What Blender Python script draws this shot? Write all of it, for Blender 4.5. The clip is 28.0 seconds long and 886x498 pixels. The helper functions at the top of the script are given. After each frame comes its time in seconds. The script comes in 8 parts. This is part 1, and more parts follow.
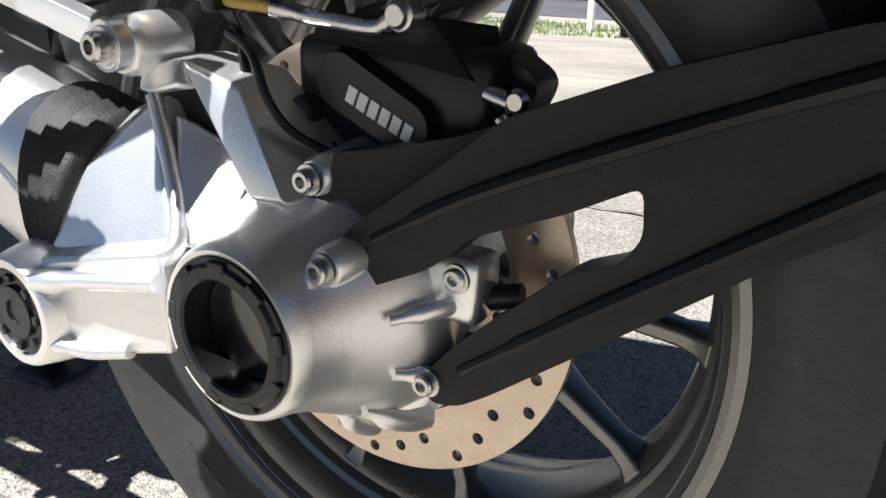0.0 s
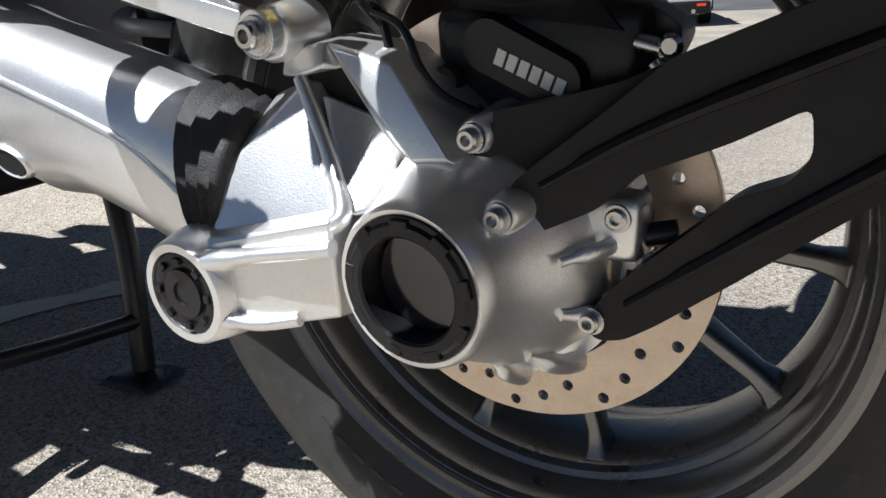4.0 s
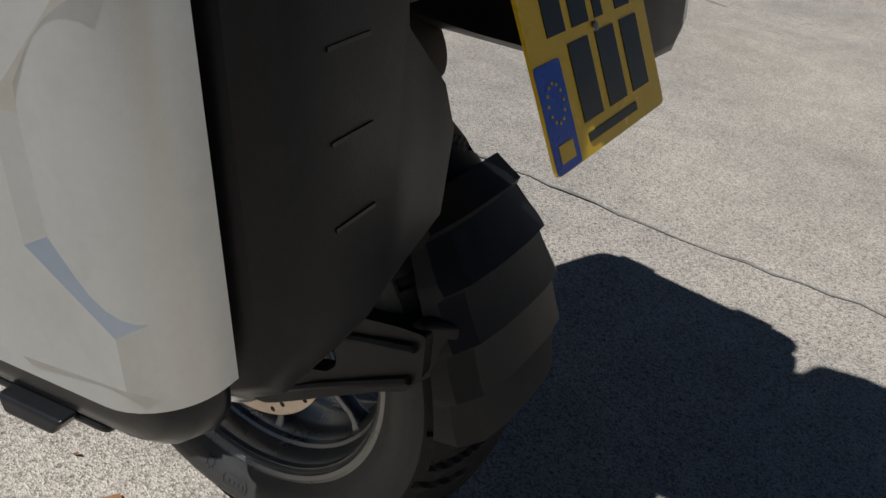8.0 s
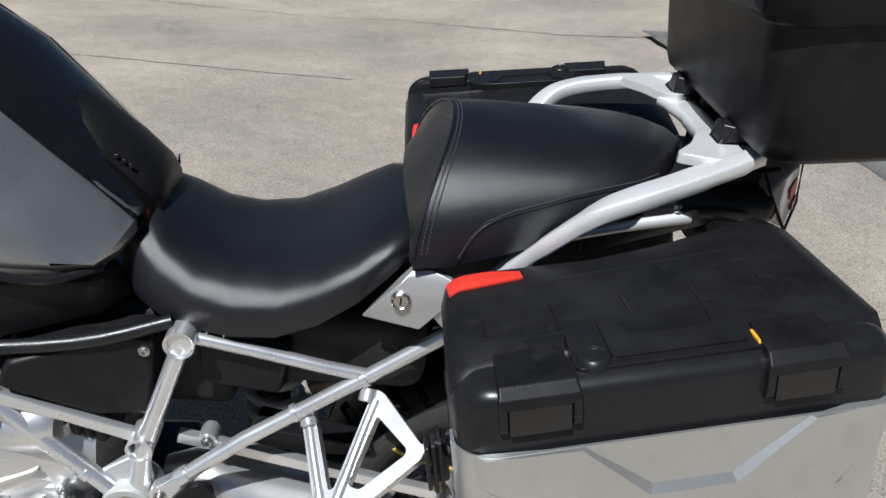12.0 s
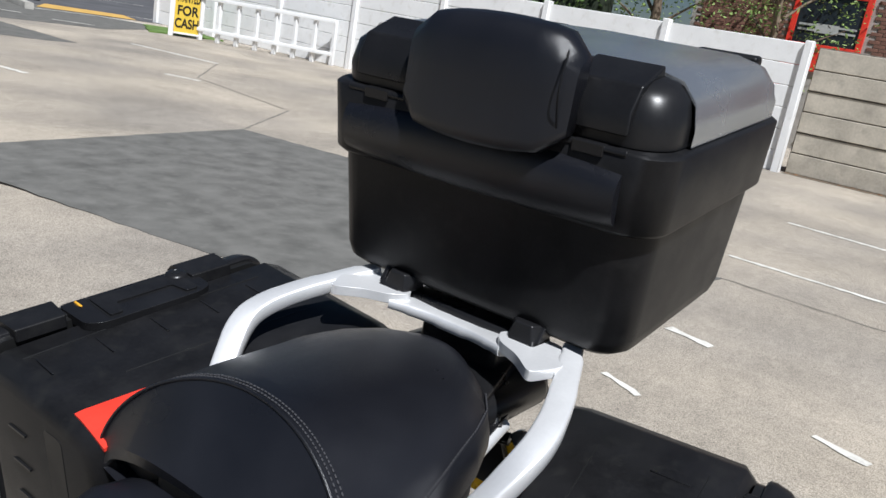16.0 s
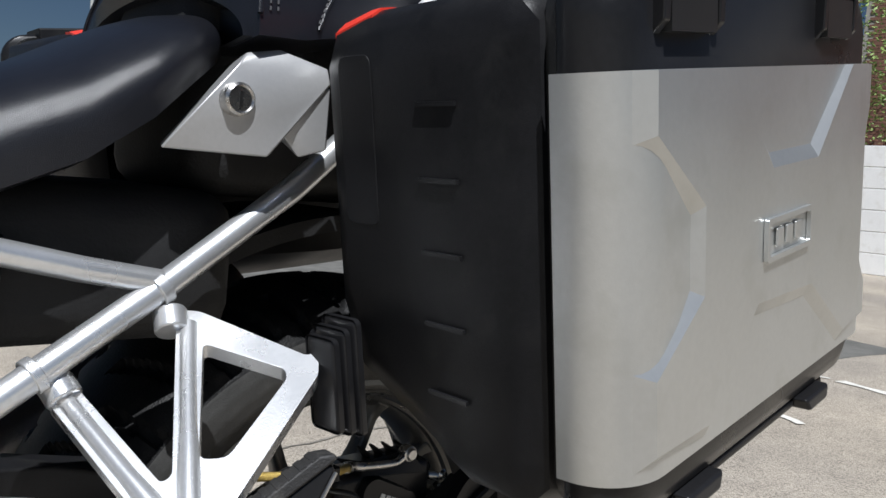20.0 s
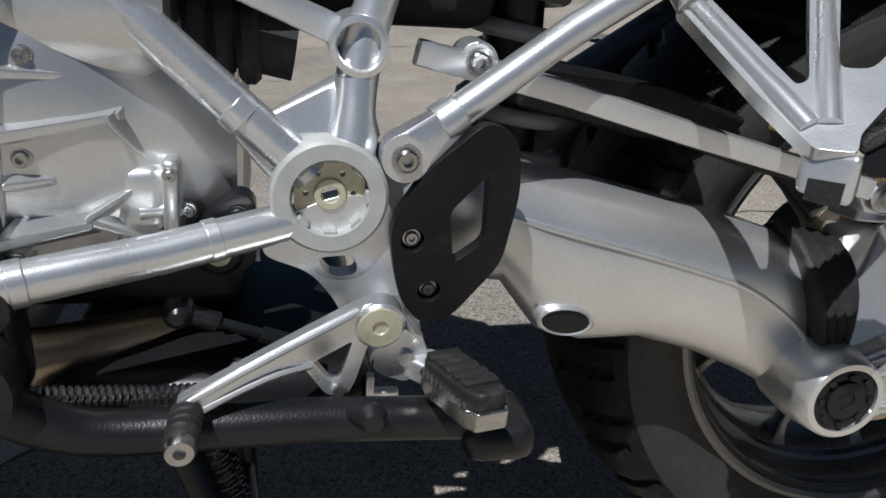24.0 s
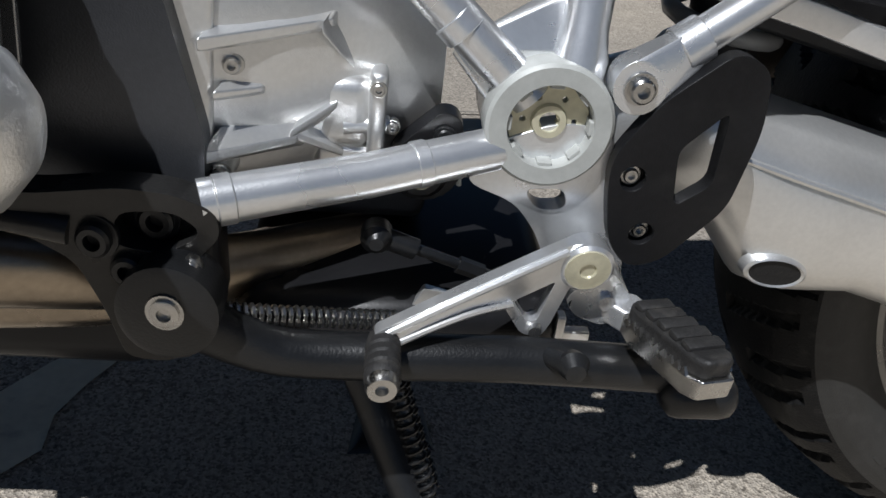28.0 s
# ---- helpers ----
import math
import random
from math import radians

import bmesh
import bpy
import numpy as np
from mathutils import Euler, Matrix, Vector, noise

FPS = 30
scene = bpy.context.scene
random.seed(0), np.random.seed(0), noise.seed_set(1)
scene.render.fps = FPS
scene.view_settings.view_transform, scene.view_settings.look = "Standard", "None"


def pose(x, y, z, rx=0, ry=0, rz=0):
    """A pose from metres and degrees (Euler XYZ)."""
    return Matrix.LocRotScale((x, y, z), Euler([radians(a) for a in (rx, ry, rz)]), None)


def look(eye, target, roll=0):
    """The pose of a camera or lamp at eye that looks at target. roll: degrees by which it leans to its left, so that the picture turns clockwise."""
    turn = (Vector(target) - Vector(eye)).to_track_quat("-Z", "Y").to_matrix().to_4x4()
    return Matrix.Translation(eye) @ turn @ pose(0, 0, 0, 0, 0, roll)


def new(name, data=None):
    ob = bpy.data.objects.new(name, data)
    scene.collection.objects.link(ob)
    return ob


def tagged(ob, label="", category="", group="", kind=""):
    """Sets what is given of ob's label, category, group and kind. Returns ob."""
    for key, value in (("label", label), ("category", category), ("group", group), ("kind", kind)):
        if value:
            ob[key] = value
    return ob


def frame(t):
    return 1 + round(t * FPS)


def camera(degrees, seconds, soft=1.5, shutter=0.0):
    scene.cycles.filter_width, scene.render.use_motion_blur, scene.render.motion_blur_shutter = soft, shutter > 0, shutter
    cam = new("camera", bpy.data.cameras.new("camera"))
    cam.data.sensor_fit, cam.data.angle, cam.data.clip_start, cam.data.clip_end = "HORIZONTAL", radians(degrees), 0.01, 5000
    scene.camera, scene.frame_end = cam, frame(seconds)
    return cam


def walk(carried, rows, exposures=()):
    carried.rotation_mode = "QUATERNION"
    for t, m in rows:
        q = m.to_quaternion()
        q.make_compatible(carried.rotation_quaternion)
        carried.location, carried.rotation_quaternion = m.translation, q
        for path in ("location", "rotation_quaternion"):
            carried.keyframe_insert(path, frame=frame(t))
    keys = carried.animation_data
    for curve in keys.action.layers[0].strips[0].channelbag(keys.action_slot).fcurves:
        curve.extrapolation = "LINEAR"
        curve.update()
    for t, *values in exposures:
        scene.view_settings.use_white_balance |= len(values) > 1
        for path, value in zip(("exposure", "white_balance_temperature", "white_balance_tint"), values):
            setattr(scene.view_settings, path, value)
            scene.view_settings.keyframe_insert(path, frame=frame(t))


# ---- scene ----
cam = camera(56.19, 28.0)
PATH = [
    (0, (0.2981, -0.4413, 0.5207), (-0.2232, 0.3350, 0.1663), 0.81),
    (0.5, (0.2731, -0.4480, 0.5286), (-0.2430, 0.3472, 0.2102), 0.94),
    (1, (0.2607, -0.4503, 0.5462), (-0.2564, 0.3581, 0.2651), -0.37),
    (1.5, (0.2397, -0.4501, 0.5548), (-0.2631, 0.3711, 0.2850), -2.12),
    (2, (0.2364, -0.4687, 0.5521), (-0.2816, 0.3389, 0.2702), -3.27),
    (2.5, (0.2428, -0.4910, 0.5443), (-0.2985, 0.2894, 0.2314), -4.18),
    (4.5, (0.2517, -0.5202, 0.4768), (-0.2570, 0.2604, 0.1137), -3.26),
    (5, (0.2579, -0.5191, 0.4418), (-0.2251, 0.2634, 0.0489), -1.99),
    (5.5, (0.2597, -0.5120, 0.4225), (-0.1937, 0.2716, -0.0021), -0.15),
    (6, (0.2708, -0.4968, 0.4176), (-0.1531, 0.2986, -0.0157), 1.43),
    (6.5, (0.2914, -0.4902, 0.4265), (-0.1197, 0.3207, 0.0099), 3.12),
    (7, (0.3485, -0.4975, 0.4767), (-0.0674, 0.2993, 0.0384), 3.66),
    (7.5, (0.4407, -0.5129, 0.6709), (0.0613, 0.2396, 0.1326), 6.59),
    (8, (0.5454, -0.6347, 0.9816), (0.1617, 0.1022, 0.4249), 11.05),
    (8.5, (0.7223, -0.7803, 1.1208), (0.2540, -0.1059, 0.5500), 10.98),
    (9, (0.8346, -0.9305, 1.2026), (0.3274, -0.2528, 0.6703), 11.69),
    (9.5, (0.7652, -1.1785, 1.2907), (0.2989, -0.4288, 0.8210), 13.03),
    (10, (0.6450, -1.2424, 1.3301), (0.2379, -0.4402, 0.8933), 12.57),
    (10.5, (0.4353, -1.2221, 1.3750), (0.1110, -0.3760, 0.9520), 10.96),
    (11, (0.1900, -1.2415, 1.3606), (0.0184, -0.3573, 0.9263), 10.37),
    (11.5, (-0.0176, -1.2159, 1.3615), (-0.0561, -0.3288, 0.9016), 8.20),
    (12, (-0.2355, -1.0719, 1.3685), (-0.1616, -0.1917, 0.8998), 6.41),
    (12.5, (-0.4240, -0.9858, 1.3413), (-0.2155, -0.1242, 0.8785), 5.30),
    (14.5, (-0.6473, -0.5139, 1.3058), (-0.0380, 0.0629, 0.7618), 10.97),
    (15, (-0.6426, -0.4853, 1.3142), (0.0101, 0.0705, 0.7994), 12.40),
    (15.5, (-0.6463, -0.5100, 1.3654), (0.0997, 0.0337, 0.9811), 11.47),
    (16, (-0.6756, -0.5403, 1.3935), (0.1234, -0.0004, 1.1286), 10.13),
    (16.5, (-0.6880, -0.5693, 1.3913), (0.0937, 0.0005, 1.1376), 8.74),
    (17, (-0.6537, -0.6411, 1.3409), (0.0468, 0.0146, 1.0592), 5.52),
    (17.5, (-0.5705, -0.7577, 1.2633), (0.0602, -0.0521, 0.9405), 2.89),
    (18, (-0.5867, -0.7655, 1.1650), (0.0557, -0.0841, 0.8145), 2.67),
    (18.5, (-0.5520, -0.6991, 0.9503), (0.1420, -0.0369, 0.6679), 3.76),
    (19, (-0.5137, -0.6827, 0.8490), (0.1910, 0.0175, 0.7338), 4.32),
    (19.5, (-0.5168, -0.7239, 0.8080), (0.1747, -0.0022, 0.7771), 4.13),
    (20, (-0.5141, -0.7481, 0.7638), (0.1660, -0.0186, 0.6909), 4.81),
    (20.5, (-0.5131, -0.7478, 0.7336), (0.1751, -0.0352, 0.5973), 4.98),
    (22.5, (-0.5260, -0.6971, 0.6284), (-0.0173, 0.0994, 0.3015), 4.74),
    (23, (-0.5531, -0.7062, 0.6345), (-0.1833, 0.1618, 0.3032), 4.66),
    (23.5, (-0.5678, -0.7053, 0.6308), (-0.2970, 0.1977, 0.2973), 4.95),
    (24, (-0.5934, -0.7069, 0.6310), (-0.3915, 0.2053, 0.2745), 4.56),
    (24.5, (-0.6501, -0.6620, 0.6328), (-0.4853, 0.2352, 0.2229), 4.18),
    (25, (-0.6829, -0.5858, 0.6313), (-0.5299, 0.2569, 0.1150), 6.73),
    (25.5, (-0.7042, -0.5197, 0.6432), (-0.5444, 0.2808, 0.0655), 8.84),
    (26, (-0.7189, -0.4914, 0.6513), (-0.5426, 0.2865, 0.0482), 10.08),
    (26.5, (-0.7193, -0.4979, 0.6589), (-0.5424, 0.2823, 0.0589), 10.52),
    (27, (-0.6953, -0.5502, 0.6533), (-0.5275, 0.2655, 0.0998), 10.92),
    (27.5, (-0.6685, -0.6103, 0.6406), (-0.5320, 0.2426, 0.1366), 9.09),
    (28, (-0.6557, -0.6479, 0.6354), (-0.5633, 0.2177, 0.1432), 6.64),
]
EXPO = (1.14, 0.18, 0.02, 0.62, 0.22, 0.06, -0.16, 0.5, 0.25, -0.02, -0.26, 0.36, 0.46, 0.62, -0.08)
KELVIN = 5900
SUN, SKY = 5.0, 0.0218

walk(cam, [(t, look(e, a, r)) for t, e, a, r in PATH], [(t, EXPO[k], KELVIN, 10.0) for t, k in ((0, 0), (2.5, 0), (4.5, 7), (6.5, 7), (7.0, 13), (8.0, 9), (8.5, 14), (9.1, 12), (11.0, 12), (12.0, 1), (12.5, 1), (14.5, 11), (15.5, 11), (17.0, 2), (18.3, 2), (19.0, 3), (20.0, 8), (20.5, 8), (22.5, 4), (24.3, 10), (25.2, 10), (26, 5), (28, 6))])

# ---- light ----
SUN_WAY = Vector((0.37, 0.51, -1.0)).normalized()
world = bpy.data.worlds.new("sky")
scene.world = world
world.use_nodes = True
wn, wl = world.node_tree.nodes, world.node_tree.links
sky = wn.new("ShaderNodeTexSky")
sky.sky_type = "NISHITA"
sky.sun_disc = False
sky.sun_elevation = math.asin(-SUN_WAY.z)
sky.sun_rotation = math.atan2(-SUN_WAY.x, -SUN_WAY.y)
sky.air_density, sky.dust_density, sky.ozone_density = 1.0, 0.15, 4.0
wl.new(sky.outputs[0], wn["Background"].inputs[0])
wn["Background"].inputs[1].default_value = SKY
sun = new("sun", bpy.data.lights.new("sun", "SUN"))
sun.data.energy, sun.data.angle, sun.data.color = SUN, radians(0.55), (1.0, 0.965, 0.91)
sun.matrix_world = look((0, 0, 8), Vector((0, 0, 8)) + SUN_WAY)


# ---- materials ----
def mat(name, color, rough=0.5, metal=0.0, var=0.25, scale=8.0, fine=120.0, bump=0.15, bump_scale=None, spec=0.5, coat=0.0, dirt=None, rvar=0.12):
    """Grain and blotches in the colour and the gloss, with a fine relief."""
    m = bpy.data.materials.new(name)
    m.use_nodes = True
    n, l = m.node_tree.nodes, m.node_tree.links
    b = n["Principled BSDF"]
    b.inputs["Metallic"].default_value = metal
    b.inputs["Specular IOR Level"].default_value = spec
    b.inputs["Coat Weight"].default_value = coat
    tc = n.new("ShaderNodeTexCoord")
    big, small = n.new("ShaderNodeTexNoise"), n.new("ShaderNodeTexNoise")
    big.inputs["Scale"].default_value, big.inputs["Detail"].default_value = scale, 6
    small.inputs["Scale"].default_value, small.inputs["Detail"].default_value = fine, 3
    for t in (big, small):
        l.new(tc.outputs["Object"], t.inputs["Vector"])
    mix = n.new("ShaderNodeMath")
    mix.operation = "MULTIPLY_ADD"
    l.new(small.outputs[0], mix.inputs[0])
    mix.inputs[1].default_value = 0.5
    l.new(big.outputs[0], mix.inputs[2])
    ramp = n.new("ShaderNodeValToRGB")
    lo = [c * (1 - var) for c in color]
    hi = [min(1, c * (1 + var)) for c in color]
    ramp.color_ramp.elements[0].position, ramp.color_ramp.elements[1].position = 0.45, 1.05
    ramp.color_ramp.elements[0].color, ramp.color_ramp.elements[1].color = (*lo, 1), (*hi, 1)
    l.new(mix.outputs[0], ramp.inputs[0])
    out = ramp.outputs[0]
    if dirt:
        dn = n.new("ShaderNodeTexNoise")
        dn.inputs["Scale"].default_value, dn.inputs["Detail"].default_value = scale * 2.3, 8
        l.new(tc.outputs["Object"], dn.inputs["Vector"])
        dr = n.new("ShaderNodeValToRGB")
        dr.color_ramp.elements[0].position, dr.color_ramp.elements[1].position = 0.55, 0.75
        l.new(dn.outputs[0], dr.inputs[0])
        dm = n.new("ShaderNodeMix")
        dm.data_type = "RGBA"
        l.new(dr.outputs[0], dm.inputs[0])
        l.new(out, dm.inputs[6])
        dm.inputs[7].default_value = (*dirt, 1)
        out = dm.outputs[2]
    l.new(out, b.inputs["Base Color"])
    rr = n.new("ShaderNodeMapRange")
    rr.inputs[3].default_value, rr.inputs[4].default_value = max(0.02, rough - rvar), min(1, rough + rvar)
    l.new(big.outputs[0], rr.inputs[0])
    l.new(rr.outputs[0], b.inputs["Roughness"])
    if bump:
        bn = n.new("ShaderNodeTexNoise")
        bn.inputs["Scale"].default_value, bn.inputs["Detail"].default_value = bump_scale or fine * 3, 2
        l.new(tc.outputs["Object"], bn.inputs["Vector"])
        bp = n.new("ShaderNodeBump")
        bp.inputs["Strength"].default_value, bp.inputs["Distance"].default_value = bump, 0.002
        l.new(bn.outputs[0], bp.inputs["Height"])
        l.new(bp.outputs[0], b.inputs["Normal"])
    return m


CAST = mat("cast_silver", (0.80, 0.80, 0.79), 0.31, 0.80, 0.08, 14, 300, 0.10, 900, rvar=0.06)
SILVER = mat("silver_frame_paint", (0.80, 0.81, 0.82), 0.28, 0.8, 0.07, 20, 300, 0.05, 700, rvar=0.05)
ALU = mat("brushed_aluminium", (0.61, 0.62, 0.61), 0.37, 0.85, 0.05, 9, 200, 0.05, 600, dirt=(0.55, 0.56, 0.54), rvar=0.07)
LIDALU = mat("polished_aluminium_lid", (0.48, 0.51, 0.55), 0.24, 0.8, 0.06, 9, 200, 0.03, 600)
SATIN = mat("satin_silver_grip", (0.80, 0.80, 0.80), 0.38, 0.45, 0.05, 12, 200, 0.05, 900)
LOCKM = mat("grey_painted_bracket", (0.46, 0.46, 0.46), 0.42, 0.55, 0.06, 14, 300, 0.05, 900)
PLASTIC = mat("black_grained_plastic", (0.010, 0.010, 0.011), 0.42, 0, 0.35, 18, 250, 0.10, 900, spec=0.22, dirt=(0.016, 0.016, 0.016))
PLASTIC2 = mat("black_smooth_plastic", (0.011, 0.011, 0.012), 0.30, 0, 0.3, 14, 250, 0.04, 900, spec=0.30)
GLOSS = mat("black_gloss_paint", (0.008, 0.008, 0.010), 0.12, 0, 0.2, 10, 100, 0.0, coat=0.6)
BLACKMETAL = mat("black_coated_steel", (0.011, 0.0115, 0.0125), 0.34, 0.05, 0.3, 22, 260, 0.12, 600)
RUBBER = mat("black_rubber", (0.016, 0.0155, 0.0155), 0.62, 0, 0.3, 30, 300, 0.3, 700, dirt=(0.05, 0.047, 0.043))
TYRE = mat("tyre_rubber", (0.010, 0.010, 0.0102), 0.5, 0, 0.3, 25, 300, 0.35, 500, spec=0.15, dirt=(0.024, 0.0235, 0.022))
SIDEWALL = mat("dusty_tyre_sidewall", (0.034, 0.0335, 0.032), 0.5, 0, 0.22, 30, 400, 0.25, 900, spec=0.3, dirt=(0.046, 0.045, 0.043))
LEATHER = mat("black_seat_vinyl", (0.0085, 0.009, 0.012), 0.31, 0, 0.25, 10, 500, 0.22, 1500, spec=0.55)
THREAD = mat("grey_thread", (0.055, 0.055, 0.06), 0.7, 0, 0.2, 40, 400, 0.0, 900, spec=0.2)
RIM = mat("dark_grey_wheel_paint", (0.20, 0.197, 0.19), 0.30, 0.75, 0.12, 20, 300, 0.08, 800)
STEEL = mat("bare_steel", (0.55, 0.54, 0.52), 0.28, 1.0, 0.12, 60, 400, 0.06, 900)
BRAKE = mat("brake_disc_steel", (0.56, 0.47, 0.38), 0.34, 0.85, 0.14, 40, 600, 0.10, 900, dirt=(0.50, 0.36, 0.25))
ZINC = mat("zinc_plated_hardware", (0.60, 0.57, 0.42), 0.35, 0.35, 0.15, 60, 300, 0.05, 900)
ENGINE = mat("graphite_engine_alloy", (0.075, 0.078, 0.086), 0.34, 0.6, 0.12, 14, 300, 0.1, 900)
FORKM = mat("dark_bracket_metal", (0.034, 0.033, 0.032), 0.3, 0.5, 0.2, 20, 200, 0.1, 600)
PALE = mat("pale_grey_plastic", (0.44, 0.45, 0.43), 0.5, 0.1, 0.1, 60, 300, 0.05, 900)
GOLD = mat("gold_braided_hose", (0.42, 0.30, 0.08), 0.35, 0.6, 0.3, 60, 500, 0.5, 1200)
RED = mat("red_plastic", (0.72, 0.045, 0.025), 0.4, 0, 0.1, 20, 200, 0.05, 900)
REFLECT = mat("red_reflector", (0.35, 0.02, 0.02), 0.15, 0, 0.2, 60, 800, 0.3, 600)
YELLOW = mat("yellow_plate", (0.80, 0.52, 0.02), 0.25, 0, 0.05, 20, 200, 0.0)
BLUE = mat("blue_plate_band", (0.02, 0.08, 0.50), 0.3, 0, 0.05, 20, 200, 0.0)
INK = mat("black_print", (0.012, 0.012, 0.012), 0.35, 0, 0.1, 20, 200, 0.0)
WHITEINK = mat("white_print", (0.72, 0.72, 0.70), 0.45, 0, 0.05, 20, 200, 0.0)
AMBER = mat("amber_plastic", (0.75, 0.38, 0.03), 0.4, 0, 0.1, 20, 200, 0.0)
TANK = mat("grey_metallic_tank_paint", (0.30, 0.305, 0.31), 0.30, 0.8, 0.06, 10, 500, 0.03, 1500, coat=0.5)
BRONZE = mat("heat_tinted_exhaust_steel", (0.36, 0.30, 0.23), 0.3, 1.0, 0.2, 12, 200, 0.05, 700)
# Near-black for the trays, and as painted shade in holes and recesses
DARK = mat("black_parts_and_recess_shade", (0.009, 0.009, 0.0095), 0.7, 0, 0.3, 12, 100, 0.3, 300)
LENS = mat("clear_lens_plastic", (0.56, 0.54, 0.54), 0.10, 0.45, 0.1, 40, 100, 0.1, 200)

GLASS_ = mat("smoked_screen_plastic", (0.05, 0.055, 0.06), 0.08, 0, 0.05, 10, 100, 0.0)


# ---- mesh helpers ----
def thing(name, at, label, category, group="", kind=""):
    ob = new(name)
    ob.empty_display_size = 0.05
    ob.location = at
    return tagged(ob, label, category, group, kind)


VIEW_FIT = []


def view_shift(c):
    """Shift of frame, controls and gearbox from drawn places, fitted to the camera's view."""
    f = min(1, max(0, (c.x + 0.56) / 0.32))
    g = min(1, max(0, (0.43 - c.z) / 0.07))
    h = min(1, max(0, (-0.57 - c.x) / 0.17))
    k = min(1, max(0, (c.z - 0.50) / 0.06))
    return Vector((0.006 * (1 - h) * (1 - 0.8 * k) - 0.0052 * f, -0.0055 + 0.003 * max(f, k) + 0.0095 * g, 0.003 + 0.0035 * f - 0.012 * g * h))


def part(name, bm, material, parent=None, label="", bevel=0.0, smooth=40, seg=2):
    """Links a bmesh as one mesh object under a thing or a part."""
    if VIEW_FIT:
        for v in bm.verts:
            v.co += view_shift(v.co)
    bmesh.ops.remove_doubles(bm, verts=bm.verts, dist=1e-6)
    bmesh.ops.recalc_face_normals(bm, faces=bm.faces)
    lim = radians(smooth)
    for f in bm.faces:
        f.smooth = True
    for e in bm.edges:
        if len(e.link_faces) == 2 and e.calc_face_angle(0) > lim and not bevel:
            e.smooth = False
    me = bpy.data.meshes.new(name)
    bm.to_mesh(me)
    bm.free()
    me.materials.append(material)
    ob = new(name, me)
    if parent is not None:
        bpy.context.view_layer.update()
        ob.parent = parent
        ob.matrix_parent_inverse = parent.matrix_world.inverted()
    if bevel:
        mod = ob.modifiers.new("edge", "BEVEL")
        mod.width, mod.segments, mod.limit_method, mod.angle_limit = bevel, seg, "ANGLE", radians(32)
        mod.harden_normals = True
    return tagged(ob, label)


def join(*bms):
    out = bmesh.new()
    for b in bms:
        me = bpy.data.meshes.new("tmp")
        b.to_mesh(me)
        b.free()
        out.from_mesh(me)
        bpy.data.meshes.remove(me)
    return out


def box(x0, x1, y0, y1, z0, z1, m=None):
    bm = bmesh.new()
    bmesh.ops.create_cube(bm, size=1)
    bm.transform(Matrix.Translation(((x0 + x1) / 2, (y0 + y1) / 2, (z0 + z1) / 2)) @ Matrix.Diagonal((abs(x1 - x0), abs(y1 - y0), abs(z1 - z0), 1)))
    if m:
        bm.transform(m)
    return bm


def rbox(x0, x1, y0, y1, z0, z1, r, m=None, seg=3):
    bm = box(x0, x1, y0, y1, z0, z1)
    bmesh.ops.bevel(bm, geom=bm.edges[:], offset=r, segments=seg, affect="EDGES", profile=0.5)
    if m:
        bm.transform(m)
    return bm


def plate(outline, y0, y1, holes=(), m=None):
    """A slab in the xz plane, cut to an outline with holes, from y0 to y1."""
    bm = bmesh.new()
    edges = []
    for loop in (outline, *holes):
        vs = [bm.verts.new((p[0], y0, p[1])) for p in loop]
        edges += [bm.edges.new((vs[i], vs[(i + 1) % len(vs)])) for i in range(len(vs))]
    bmesh.ops.triangle_fill(bm, use_beauty=True, edges=edges)
    r = bmesh.ops.extrude_face_region(bm, geom=bm.faces[:])
    bmesh.ops.translate(bm, verts=[v for v in r["geom"] if isinstance(v, bmesh.types.BMVert)], vec=(0, y1 - y0, 0))
    if m:
        bm.transform(m)
    return bm


def ring_pts(cx, cz, r, n=16, a0=0.0):
    return [(cx + r * math.cos(a0 + 2 * math.pi * i / n), cz + r * math.sin(a0 + 2 * math.pi * i / n)) for i in range(n)]


def rounded(pts, r, n=4):
    """Rounds the corners of an outline."""
    out = []
    for i, p in enumerate(pts):
        p, a, b = Vector(p), Vector(pts[i - 1]), Vector(pts[(i + 1) % len(pts)])
        d = min(r, (a - p).length * 0.45, (b - p).length * 0.45)
        s, e = p + (a - p).normalized() * d, p + (b - p).normalized() * d
        for k in range(n + 1):
            t = k / n
            out.append(tuple(s * (1 - t) ** 2 + p * 2 * t * (1 - t) + e * t * t))
    return out


def catmull(pts, n=6):
    P = [Vector(p) for p in pts]
    P = [P[0] * 2 - P[1], *P, P[-1] * 2 - P[-2]]
    out = []
    for i in range(1, len(P) - 2):
        a, b, c, d = P[i - 1:i + 3]
        for k in range(n):
            t = k / n
            out.append(0.5 * (2 * b + (c - a) * t + (2 * a - 5 * b + 4 * c - d) * t * t + (3 * b - a - 3 * c + d) * t ** 3))
    return out + [P[-2]]


